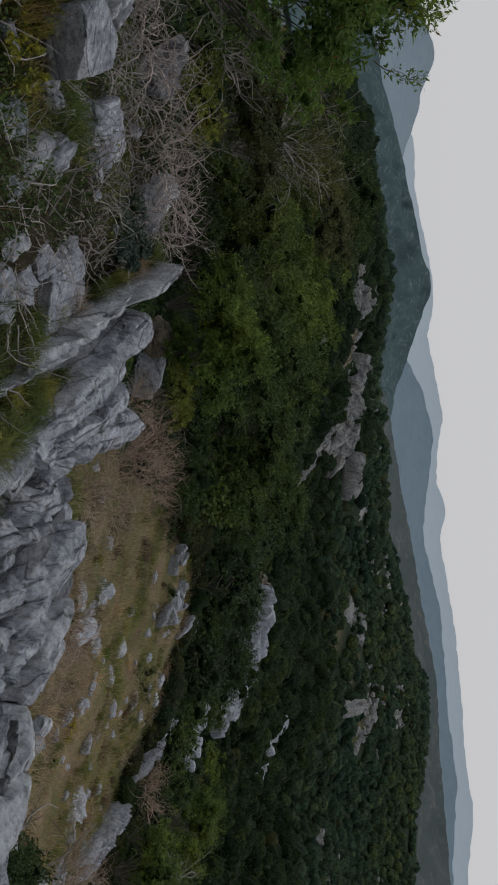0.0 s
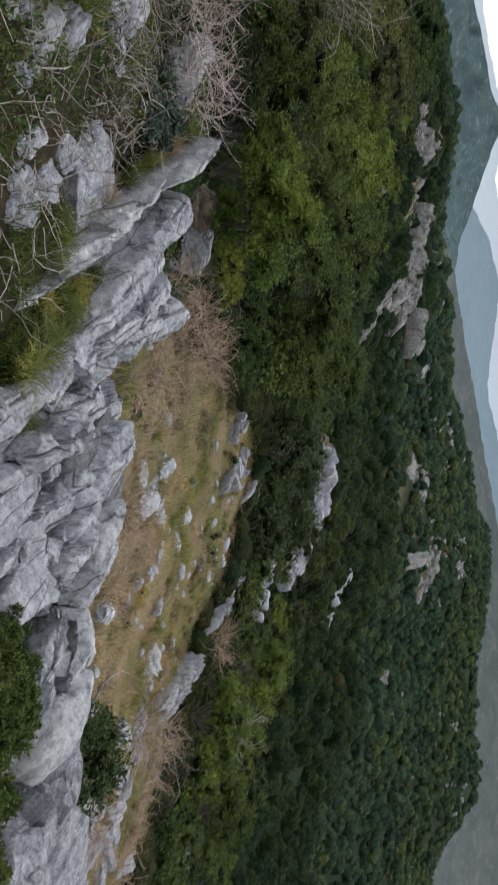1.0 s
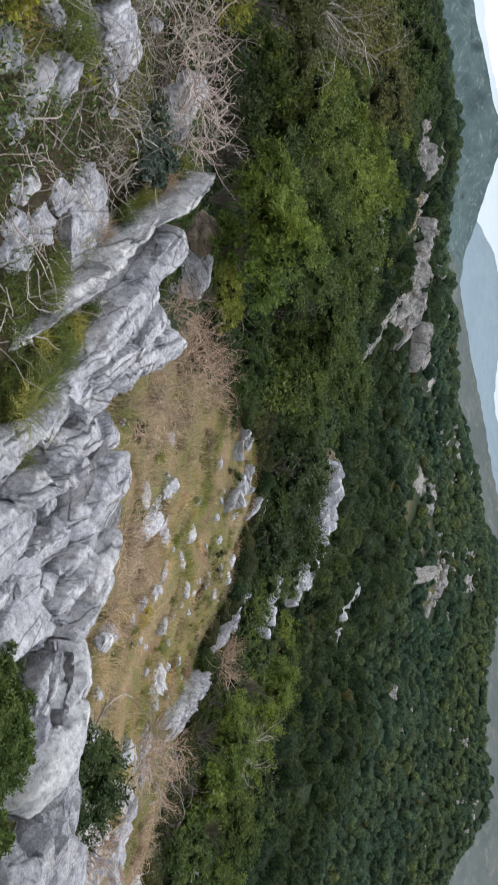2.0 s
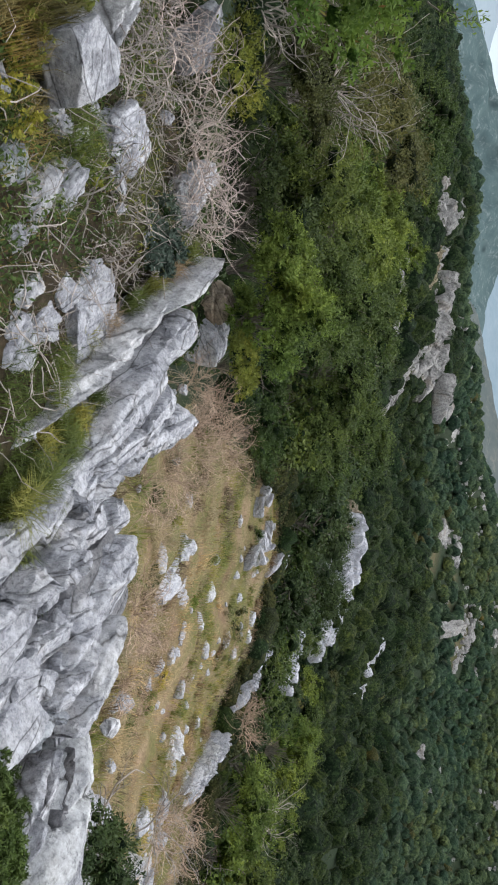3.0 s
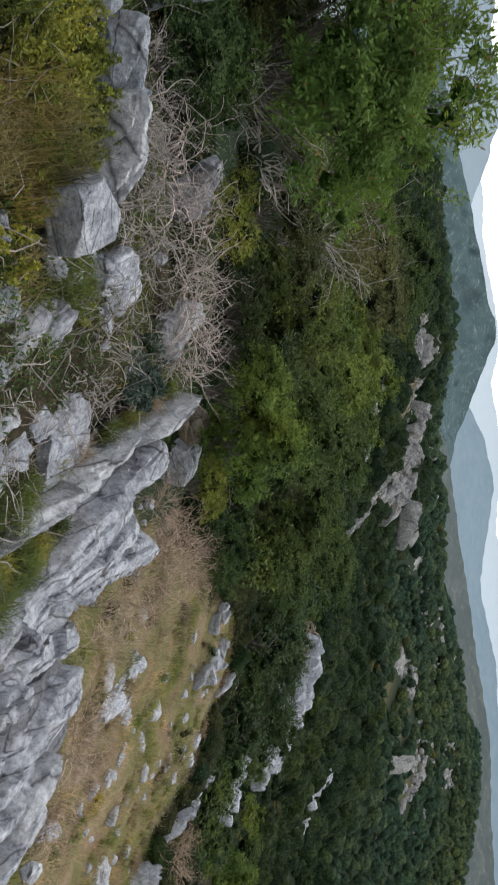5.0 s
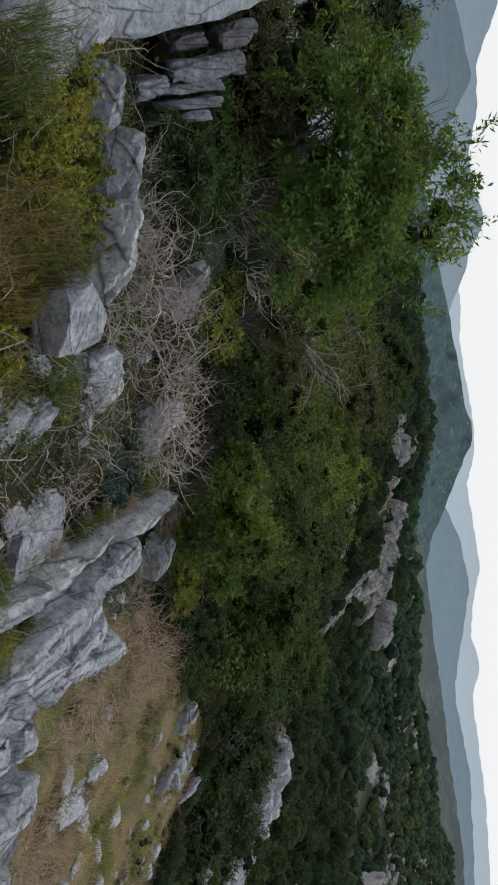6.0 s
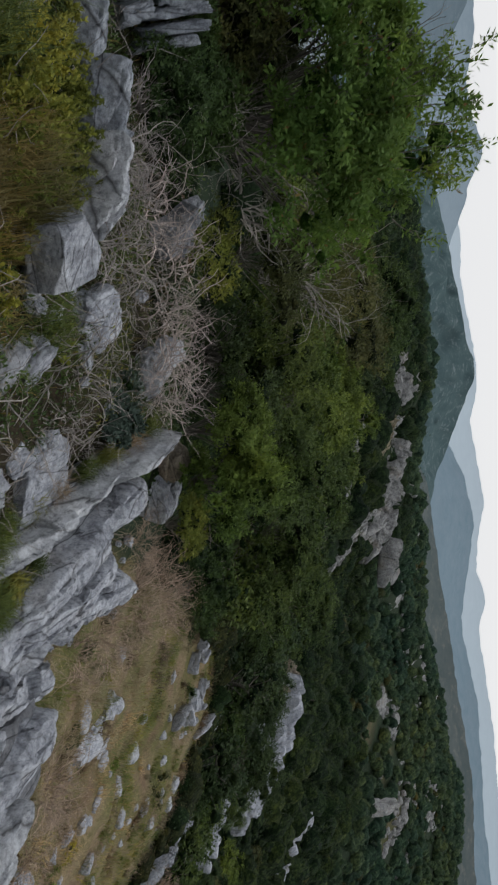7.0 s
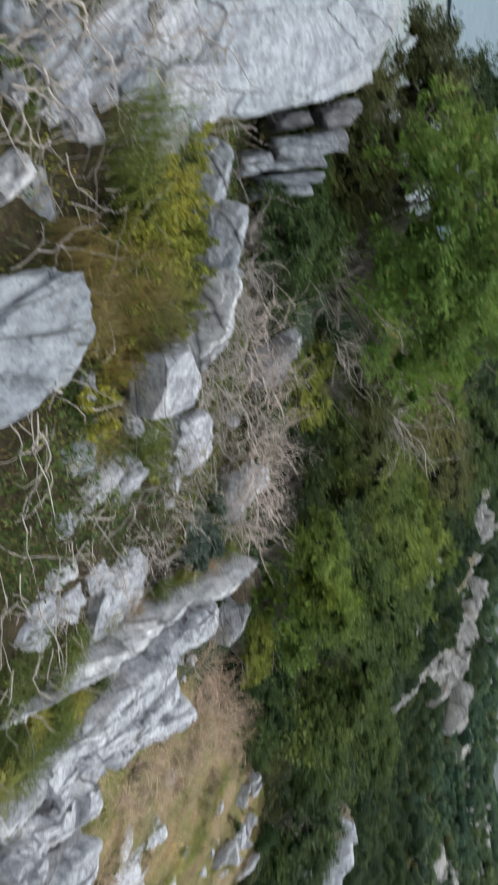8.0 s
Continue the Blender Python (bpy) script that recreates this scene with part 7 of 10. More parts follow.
stone("limestone_rock", 23.947, 25.249, -14.725, (3.936, 0.975, 0.275), 56.8, 18.3, 10.3, level=4, seed=399, boxy=0.7, mat=LIME, group="outcrops along the meadow", label="sloping limestone outcrop below the meadow", broken=1.4, planes=14)
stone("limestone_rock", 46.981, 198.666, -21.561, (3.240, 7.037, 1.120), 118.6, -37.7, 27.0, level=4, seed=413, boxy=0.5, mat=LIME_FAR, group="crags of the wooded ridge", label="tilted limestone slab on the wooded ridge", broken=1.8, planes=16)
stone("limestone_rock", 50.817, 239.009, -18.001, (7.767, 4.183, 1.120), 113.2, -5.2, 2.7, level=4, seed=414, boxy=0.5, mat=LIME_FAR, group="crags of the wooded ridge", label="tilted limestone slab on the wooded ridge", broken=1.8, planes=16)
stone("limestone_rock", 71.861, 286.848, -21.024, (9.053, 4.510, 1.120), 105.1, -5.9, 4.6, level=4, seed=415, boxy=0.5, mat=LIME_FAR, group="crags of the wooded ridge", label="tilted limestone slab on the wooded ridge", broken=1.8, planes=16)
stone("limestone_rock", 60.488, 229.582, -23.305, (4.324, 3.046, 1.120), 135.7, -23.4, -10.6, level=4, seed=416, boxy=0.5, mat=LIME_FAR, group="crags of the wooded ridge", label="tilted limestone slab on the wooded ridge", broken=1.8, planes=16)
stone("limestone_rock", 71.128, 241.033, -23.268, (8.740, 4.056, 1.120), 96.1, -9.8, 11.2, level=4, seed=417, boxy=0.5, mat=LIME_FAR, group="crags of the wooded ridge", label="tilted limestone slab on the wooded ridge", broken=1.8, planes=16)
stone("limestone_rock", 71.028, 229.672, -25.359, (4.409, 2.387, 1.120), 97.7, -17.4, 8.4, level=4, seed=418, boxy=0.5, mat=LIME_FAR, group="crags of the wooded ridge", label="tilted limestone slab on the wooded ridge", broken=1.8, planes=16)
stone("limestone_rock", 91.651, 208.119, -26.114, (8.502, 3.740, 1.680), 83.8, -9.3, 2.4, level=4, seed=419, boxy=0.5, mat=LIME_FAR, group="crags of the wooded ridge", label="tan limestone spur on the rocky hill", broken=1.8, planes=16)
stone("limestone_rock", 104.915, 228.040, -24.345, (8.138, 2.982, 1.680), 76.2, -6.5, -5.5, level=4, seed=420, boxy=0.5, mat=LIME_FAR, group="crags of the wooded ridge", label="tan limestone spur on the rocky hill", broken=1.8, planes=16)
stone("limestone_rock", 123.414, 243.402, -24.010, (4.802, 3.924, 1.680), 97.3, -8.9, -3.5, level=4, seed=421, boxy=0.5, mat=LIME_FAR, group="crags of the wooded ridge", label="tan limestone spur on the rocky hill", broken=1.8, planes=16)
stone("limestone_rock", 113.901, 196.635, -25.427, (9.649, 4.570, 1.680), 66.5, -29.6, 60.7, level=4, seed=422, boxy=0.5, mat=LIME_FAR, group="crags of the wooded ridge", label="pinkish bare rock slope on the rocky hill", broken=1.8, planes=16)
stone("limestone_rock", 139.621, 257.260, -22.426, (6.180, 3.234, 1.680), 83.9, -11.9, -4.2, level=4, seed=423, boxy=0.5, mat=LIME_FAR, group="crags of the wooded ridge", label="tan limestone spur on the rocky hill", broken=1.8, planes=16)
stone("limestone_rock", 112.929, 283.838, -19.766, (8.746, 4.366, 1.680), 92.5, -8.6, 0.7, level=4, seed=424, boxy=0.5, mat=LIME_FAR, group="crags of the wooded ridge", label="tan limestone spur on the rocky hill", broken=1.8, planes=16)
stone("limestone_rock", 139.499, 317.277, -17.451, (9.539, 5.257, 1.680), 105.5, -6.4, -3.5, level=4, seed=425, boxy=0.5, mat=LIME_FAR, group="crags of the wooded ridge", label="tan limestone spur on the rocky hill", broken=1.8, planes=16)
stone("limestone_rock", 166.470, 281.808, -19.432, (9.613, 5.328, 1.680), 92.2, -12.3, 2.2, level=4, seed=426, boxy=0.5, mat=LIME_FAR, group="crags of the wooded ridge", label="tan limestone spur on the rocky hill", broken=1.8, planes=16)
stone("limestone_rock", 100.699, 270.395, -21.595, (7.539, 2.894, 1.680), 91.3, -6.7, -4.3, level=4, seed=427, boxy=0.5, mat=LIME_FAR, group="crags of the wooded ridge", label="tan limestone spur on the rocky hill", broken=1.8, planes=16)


# ---- loose stones on the ledge and the ridge ----
stone("loose_stone", 7.50, 7.63, -5.73, (0.091, 0.096, 0.069), 102, -5, -19, level=3, seed=428, label="angular limestone stone wedged on the ledge", group="loose stones on the ledge", boxy=0.6)
stone("loose_stone", 3.12, 2.61, -2.62, (0.136, 0.109, 0.097), 31, 19, 14, level=3, seed=429, label="angular limestone stone wedged on the ledge", group="loose stones on the ledge", boxy=0.6)
stone("loose_stone", 2.28, 3.08, -2.45, (0.149, 0.111, 0.076), 65, 18, -16, level=3, seed=430, label="angular limestone stone wedged on the ledge", group="loose stones on the ledge", boxy=0.6)
stone("loose_stone", 6.73, 6.46, -5.10, (0.113, 0.070, 0.043), 140, 10, 13, level=3, seed=431, label="angular limestone stone wedged on the ledge", group="loose stones on the ledge", boxy=0.6)
stone("loose_stone", 2.39, 3.44, -2.58, (0.106, 0.068, 0.047), 21, -18, -11, level=3, seed=432, label="angular limestone stone wedged on the ledge", group="loose stones on the ledge", boxy=0.6)
stone("loose_stone", 3.44, 3.48, -2.91, (0.110, 0.071, 0.054), 52, 0, 23, level=3, seed=433, label="angular limestone stone wedged on the ledge", group="loose stones on the ledge", boxy=0.6)
stone("loose_stone", 2.94, 2.60, -2.54, (0.069, 0.058, 0.051), 121, -6, -15, level=3, seed=434, label="angular limestone stone wedged on the ledge", group="loose stones on the ledge", boxy=0.6)
stone("loose_stone", 2.03, 3.68, -2.56, (0.169, 0.117, 0.086), 174, -14, -8, level=3, seed=435, label="angular limestone stone wedged on the ledge", group="loose stones on the ledge", boxy=0.6, mat=LIME_PALE)
stone("loose_stone", 2.52, 2.77, -2.51, (0.165, 0.107, 0.071), 34, -6, -18, level=3, seed=436, label="angular limestone stone wedged on the ledge", group="loose stones on the ledge", boxy=0.6)
stone("loose_stone", 3.01, 3.28, -2.70, (0.178, 0.105, 0.086), 67, 15, -20, level=3, seed=437, label="angular limestone stone wedged on the ledge", group="loose stones on the ledge", boxy=0.6)
stone("loose_stone", 6.84, 6.70, -5.23, (0.111, 0.086, 0.076), 132, -10, -4, level=3, seed=438, label="angular limestone stone wedged on the ledge", group="loose stones on the ledge", boxy=0.6, mat=LIME_PALE)
stone("loose_stone", 1.76, 2.56, -2.19, (0.175, 0.107, 0.075), 58, 24, 4, level=3, seed=439, label="angular limestone stone wedged on the ledge", group="loose stones on the ledge", boxy=0.6)
stone("loose_stone", 3.62, 7.31, -4.68, (0.137, 0.086, 0.073), 102, -19, -9, level=3, seed=440, label="angular limestone stone wedged on the ledge", group="loose stones on the ledge", boxy=0.6, mat=LIME_PALE)
stone("loose_stone", 2.10, 2.84, -2.35, (0.159, 0.100, 0.068), 79, -3, -10, level=3, seed=441, label="angular limestone stone wedged on the ledge", group="loose stones on the ledge", boxy=0.6)
stone("loose_stone", 1.39, 2.66, -2.16, (0.130, 0.081, 0.060), 62, -3, -25, level=3, seed=442, label="angular limestone stone wedged on the ledge", group="loose stones on the ledge", boxy=0.6)
stone("loose_stone", 4.62, 7.47, -4.90, (0.167, 0.121, 0.100), 105, 0, -15, level=3, seed=443, label="angular limestone stone wedged on the ledge", group="loose stones on the ledge", boxy=0.6)
stone("loose_stone", 1.64, 4.13, -2.64, (0.057, 0.054, 0.035), 46, -23, 24, level=3, seed=444, label="angular limestone stone wedged on the ledge", group="loose stones on the ledge", boxy=0.6)
stone("loose_stone", 6.35, 5.99, -4.92, (0.100, 0.081, 0.065), 24, 14, -4, level=3, seed=445, label="angular limestone stone wedged on the ledge", group="loose stones on the ledge", boxy=0.6)
stone("loose_stone", 2.97, 3.25, -2.68, (0.088, 0.081, 0.070), 18, 0, -7, level=3, seed=446, label="angular limestone stone wedged on the ledge", group="loose stones on the ledge", boxy=0.6)
stone("loose_stone", 2.12, 3.49, -2.54, (0.088, 0.094, 0.072), 87, -2, -24, level=3, seed=447, label="angular limestone stone wedged on the ledge", group="loose stones on the ledge", boxy=0.6)
stone("loose_stone", 2.03, 2.54, -2.26, (0.140, 0.094, 0.071), 149, 3, 5, level=3, seed=448, label="angular limestone stone wedged on the ledge", group="loose stones on the ledge", boxy=0.6, mat=LIME_PALE)
stone("loose_stone", 2.11, 3.78, -2.58, (0.105, 0.100, 0.089), 91, 12, 13, level=3, seed=449, label="angular limestone stone wedged on the ledge", group="loose stones on the ledge", boxy=0.6)
stone("loose_stone", 2.04, 2.90, -2.35, (0.067, 0.074, 0.050), 51, 18, -9, level=3, seed=450, label="angular limestone stone wedged on the ledge", group="loose stones on the ledge", boxy=0.6)
stone("loose_stone", 2.26, 4.05, -2.74, (0.081, 0.056, 0.042), 10, 2, -17, level=3, seed=451, label="angular limestone stone wedged on the ledge", group="loose stones on the ledge", boxy=0.6, mat=LIME_PALE)
stone("loose_stone", 2.12, 2.87, -2.36, (0.198, 0.133, 0.090), 81, -16, -17, level=3, seed=452, label="angular limestone stone wedged on the ledge", group="loose stones on the ledge", boxy=0.6)
stone("loose_stone", 3.03, 2.68, -2.62, (0.075, 0.083, 0.051), 3, -15, 11, level=3, seed=453, label="angular limestone stone wedged on the ledge", group="loose stones on the ledge", boxy=0.6, mat=LIME_PALE)
stone("loose_stone", 6.92, 6.04, -5.09, (0.181, 0.130, 0.114), 87, -20, 24, level=3, seed=454, label="angular limestone stone wedged on the ledge", group="loose stones on the ledge", boxy=0.6)
stone("loose_stone", 3.28, 3.36, -2.83, (0.103, 0.079, 0.050), 49, 12, 6, level=3, seed=455, label="angular limestone stone wedged on the ledge", group="loose stones on the ledge", boxy=0.6)
stone("loose_stone", 2.14, 3.25, -2.41, (0.217, 0.135, 0.098), 142, -7, -2, level=3, seed=456, label="angular limestone stone wedged on the ledge", group="loose stones on the ledge", boxy=0.6, mat=LIME_PALE)
stone("loose_stone", 1.57, 2.69, -2.25, (0.094, 0.071, 0.052), 44, -24, 20, level=3, seed=457, label="angular limestone stone wedged on the ledge", group="loose stones on the ledge", boxy=0.6)
stone("loose_stone", 3.73, 7.78, -4.71, (0.083, 0.084, 0.060), 11, 15, 17, level=3, seed=458, label="angular limestone stone wedged on the ledge", group="loose stones on the ledge", boxy=0.6)
stone("loose_stone", 2.99, 2.66, -2.60, (0.143, 0.112, 0.075), 125, 19, -20, level=3, seed=459, label="angular limestone stone wedged on the ledge", group="loose stones on the ledge", boxy=0.6)
stone("loose_stone", 2.00, 2.60, -2.27, (0.099, 0.067, 0.054), 42, -16, 3, level=3, seed=460, label="angular limestone stone wedged on the ledge", group="loose stones on the ledge", boxy=0.6)
stone("loose_stone", 2.05, 3.12, -2.32, (0.130, 0.111, 0.082), 41, -22, 7, level=3, seed=461, label="angular limestone stone wedged on the ledge", group="loose stones on the ledge", boxy=0.6, mat=LIME_PALE)
stone("loose_stone", 6.13, 8.33, -5.49, (0.136, 0.100, 0.084), 174, -13, -20, level=3, seed=462, label="angular limestone stone wedged on the ledge", group="loose stones on the ledge", boxy=0.6)
stone("loose_stone", 5.68, 7.73, -5.23, (0.208, 0.136, 0.101), 63, -2, 10, level=3, seed=463, label="angular limestone stone wedged on the ledge", group="loose stones on the ledge", boxy=0.6)
stone("loose_stone", 2.03, 2.66, -2.29, (0.113, 0.072, 0.052), 70, 14, -18, level=3, seed=464, label="angular limestone stone wedged on the ledge", group="loose stones on the ledge", boxy=0.6)
stone("loose_stone", 2.11, 4.04, -2.71, (0.131, 0.109, 0.067), 15, -22, 7, level=3, seed=465, label="angular limestone stone wedged on the ledge", group="loose stones on the ledge", boxy=0.6)
stone("loose_stone", 2.99, 2.89, -2.62, (0.065, 0.072, 0.044), 114, -22, 3, level=3, seed=466, label="angular limestone stone wedged on the ledge", group="loose stones on the ledge", boxy=0.6)
stone("loose_stone", 1.90, 4.69, -2.88, (0.149, 0.134, 0.104), 107, -15, 11, level=3, seed=467, label="angular limestone stone wedged on the ledge", group="loose stones on the ledge", boxy=0.6)
stone("loose_stone", 2.42, 3.02, -2.45, (0.151, 0.102, 0.091), 85, 4, 12, level=3, seed=468, label="angular limestone stone wedged on the ledge", group="loose stones on the ledge", boxy=0.6)
stone("loose_stone", 6.30, 7.27, -5.23, (0.104, 0.094, 0.065), 22, 0, -4, level=3, seed=469, label="angular limestone stone wedged on the ledge", group="loose stones on the ledge", boxy=0.6)
stone("loose_stone", 1.96, 3.82, -2.58, (0.100, 0.073, 0.049), 28, 9, 10, level=3, seed=470, label="angular limestone stone wedged on the ledge", group="loose stones on the ledge", boxy=0.6)
stone("loose_stone", 2.41, 2.97, -2.46, (0.149, 0.103, 0.078), 3, 1, -7, level=3, seed=471, label="angular limestone stone wedged on the ledge", group="loose stones on the ledge", boxy=0.6)
stone("loose_stone", 2.60, 10.84, -5.10, (0.061, 0.053, 0.041), 80, -24, 4, level=3, seed=472, label="angular limestone stone wedged on the ledge", group="loose stones on the ledge", boxy=0.6)
stone("loose_stone", 2.80, 10.41, -5.13, (0.057, 0.043, 0.031), 21, 11, 19, level=3, seed=473, label="angular limestone stone wedged on the ledge", group="loose stones on the ledge", boxy=0.6)
stone("loose_stone", 2.79, 10.14, -5.02, (0.083, 0.052, 0.033), 84, -15, -10, level=3, seed=474, label="angular limestone stone wedged on the ledge", group="loose stones on the ledge", boxy=0.6, mat=LIME_PALE)
stone("loose_stone", 1.16, 4.06, -2.49, (0.104, 0.079, 0.053), 1, 7, -13, level=3, seed=475, label="angular limestone stone wedged on the ledge", group="loose stones on the ledge", boxy=0.6, mat=LIME_PALE)
stone("loose_stone", 2.10, 9.75, -4.63, (0.054, 0.046, 0.034), 68, -17, -14, level=3, seed=476, label="angular limestone stone wedged on the ledge", group="loose stones on the ledge", boxy=0.6)
stone("loose_stone", 1.40, 8.01, -3.99, (0.098, 0.086, 0.064), 61, -4, -7, level=3, seed=477, label="angular limestone stone wedged on the ledge", group="loose stones on the ledge", boxy=0.6)
stone("loose_stone", 3.05, 8.53, -4.77, (0.068, 0.051, 0.033), 0, 21, -10, level=3, seed=478, label="angular limestone stone wedged on the ledge", group="loose stones on the ledge", boxy=0.6)
stone("loose_stone", 2.48, 9.46, -4.84, (0.100, 0.079, 0.050), 121, -24, 8, level=3, seed=479, label="angular limestone stone wedged on the ledge", group="loose stones on the ledge", boxy=0.6)
stone("loose_stone", 1.31, 3.43, -2.39, (0.110, 0.068, 0.047), 108, -25, -8, level=3, seed=480, label="angular limestone stone wedged on the ledge", group="loose stones on the ledge", boxy=0.6)
stone("loose_stone", 0.81, 4.07, -2.37, (0.065, 0.054, 0.038), 153, -14, 6, level=3, seed=481, label="angular limestone stone wedged on the ledge", group="loose stones on the ledge", boxy=0.6, mat=LIME_PALE)
stone("loose_stone", 2.21, 10.42, -4.79, (0.113, 0.082, 0.063), 51, 1, 1, level=3, seed=482, label="angular limestone stone wedged on the ledge", group="loose stones on the ledge", boxy=0.6)
stone("loose_stone", 2.95, 7.53, -4.57, (0.096, 0.076, 0.066), 56, -25, -23, level=3, seed=483, label="angular limestone stone wedged on the ledge", group="loose stones on the ledge", boxy=0.6)
stone("loose_stone", 3.41, 10.75, -5.27, (0.076, 0.081, 0.062), 44, 6, 10, level=3, seed=484, label="angular limestone stone wedged on the ledge", group="loose stones on the ledge", boxy=0.6)
stone("loose_stone", 1.62, 4.27, -2.68, (0.042, 0.043, 0.035), 70, 19, -10, level=3, seed=485, label="angular limestone stone wedged on the ledge", group="loose stones on the ledge", boxy=0.6)
stone("loose_stone", -1.95, 9.27, -3.40, (0.051, 0.052, 0.038), 72, 18, -15, level=3, seed=486, label="small limestone stone among dead twigs", group="loose stones on the ridge", boxy=0.6, mat=LIME_PALE)
stone("loose_stone", -0.80, 6.94, -2.73, (0.106, 0.068, 0.042), 119, -9, -15, level=3, seed=487, label="small limestone stone among dead twigs", group="loose stones on the ridge", boxy=0.6)
stone("loose_stone", -0.61, 3.72, -1.94, (0.057, 0.040, 0.031), 16, -13, -20, level=3, seed=488, label="small limestone stone among dead twigs", group="loose stones on the ridge", boxy=0.6)
stone("loose_stone", -0.70, 5.12, -2.15, (0.076, 0.048, 0.034), 74, -11, 14, level=3, seed=489, label="small limestone stone among dead twigs", group="loose stones on the ridge", boxy=0.6)
stone("loose_stone", -0.91, 3.45, -1.86, (0.063, 0.045, 0.033), 87, 9, -6, level=3, seed=490, label="small limestone stone among dead twigs", group="loose stones on the ridge", boxy=0.6)
stone("loose_stone", -1.28, 12.60, -4.46, (0.054, 0.048, 0.040), 175, -3, 15, level=3, seed=491, label="small limestone stone among dead twigs", group="loose stones on the ridge", boxy=0.6)
stone("loose_stone", -0.46, 3.52, -1.92, (0.072, 0.044, 0.029), 154, 11, -24, level=3, seed=492, label="small limestone stone among dead twigs", group="loose stones on the ridge", boxy=0.6, mat=LIME_PALE)
stone("loose_stone", -0.13, 3.84, -1.95, (0.039, 0.031, 0.022), 117, -25, -3, level=3, seed=493, label="small limestone stone among dead twigs", group="loose stones on the ridge", boxy=0.6)
stone("loose_stone", -0.54, 3.93, -1.95, (0.052, 0.043, 0.035), 89, 15, 13, level=3, seed=494, label="small limestone stone among dead twigs", group="loose stones on the ridge", boxy=0.6)
stone("loose_stone", -0.60, 2.71, -1.78, (0.067, 0.050, 0.042), 172, 9, 10, level=3, seed=495, label="small limestone stone among dead twigs", group="loose stones on the ridge", boxy=0.6)
stone("loose_stone", -0.81, 14.50, -4.95, (0.088, 0.054, 0.049), 174, -8, -6, level=3, seed=496, label="small limestone stone among dead twigs", group="loose stones on the ridge", boxy=0.6, mat=LIME_PALE)
stone("loose_stone", -0.04, 2.76, -1.86, (0.087, 0.056, 0.043), 98, 21, 2, level=3, seed=497, label="small limestone stone among dead twigs", group="loose stones on the ridge", boxy=0.6)
stone("loose_stone", -0.78, 2.98, -1.84, (0.064, 0.064, 0.056), 46, 15, -16, level=3, seed=498, label="small limestone stone among dead twigs", group="loose stones on the ridge", boxy=0.6)
stone("loose_stone", -1.17, 3.54, -1.84, (0.048, 0.035, 0.027), 61, -18, 14, level=3, seed=499, label="small limestone stone among dead twigs", group="loose stones on the ridge", boxy=0.6)
stone("loose_stone", -0.27, 3.84, -1.94, (0.087, 0.056, 0.041), 12, -1, -18, level=3, seed=500, label="small limestone stone among dead twigs", group="loose stones on the ridge", boxy=0.6)
stone("loose_stone", -0.49, 3.26, -1.88, (0.080, 0.059, 0.049), 51, -5, -10, level=3, seed=501, label="small limestone stone among dead twigs", group="loose stones on the ridge", boxy=0.6)
stone("loose_stone", 0.50, 4.75, -2.39, (0.045, 0.032, 0.024), 32, -20, -13, level=3, seed=502, label="small limestone stone among dead twigs", group="loose stones on the ridge", boxy=0.6, mat=LIME_PALE)
stone("loose_stone", -0.99, 2.93, -1.79, (0.057, 0.044, 0.038), 20, -15, -22, level=3, seed=503, label="small limestone stone among dead twigs", group="loose stones on the ridge", boxy=0.6)
stone("loose_stone", 0.14, 3.53, -2.01, (0.081, 0.051, 0.043), 92, -18, 14, level=3, seed=504, label="small limestone stone among dead twigs", group="loose stones on the ridge", boxy=0.6)
stone("loose_stone", -0.07, 2.87, -1.87, (0.032, 0.032, 0.025), 141, -10, 2, level=3, seed=505, label="small limestone stone among dead twigs", group="loose stones on the ridge", boxy=0.6, mat=LIME_PALE)
stone("loose_stone", -0.57, 3.21, -1.87, (0.085, 0.066, 0.054), 145, 24, -14, level=3, seed=506, label="small limestone stone among dead twigs", group="loose stones on the ridge", boxy=0.6, mat=LIME_PALE)
stone("loose_stone", -0.78, 3.00, -1.83, (0.054, 0.036, 0.030), 145, -20, 10, level=3, seed=507, label="small limestone stone among dead twigs", group="loose stones on the ridge", boxy=0.6)
stone("loose_stone", 0.15, 3.55, -2.01, (0.056, 0.049, 0.038), 124, 5, -14, level=3, seed=508, label="small limestone stone among dead twigs", group="loose stones on the ridge", boxy=0.6, mat=LIME_PALE)
stone("loose_stone", 0.04, 4.18, -1.99, (0.044, 0.044, 0.030), 75, -23, 1, level=3, seed=509, label="small limestone stone among dead twigs", group="loose stones on the ridge", boxy=0.6)
stone("loose_stone", 0.17, 2.86, -1.94, (0.091, 0.059, 0.039), 111, -8, 19, level=3, seed=510, label="small limestone stone among dead twigs", group="loose stones on the ridge", boxy=0.6, mat=LIME_PALE)
stone("loose_stone", -0.76, 10.93, -4.17, (0.033, 0.035, 0.029), 101, 19, 8, level=3, seed=511, label="small limestone stone among dead twigs", group="loose stones on the ridge", boxy=0.6)
stone("loose_stone", -2.11, 2.72, -1.57, (0.092, 0.072, 0.053), 105, -15, 23, level=3, seed=512, label="small limestone stone in the grass", group="loose stones on the ridge", boxy=0.6)
stone("loose_stone", -1.57, 2.13, -1.60, (0.090, 0.069, 0.053), 143, -20, -5, level=3, seed=513, label="small limestone stone in the grass", group="loose stones on the ridge", boxy=0.6)
stone("loose_stone", -1.69, 3.40, -1.74, (0.066, 0.061, 0.039), 166, 4, 4, level=3, seed=514, label="small limestone stone in the grass", group="loose stones on the ridge", boxy=0.6)
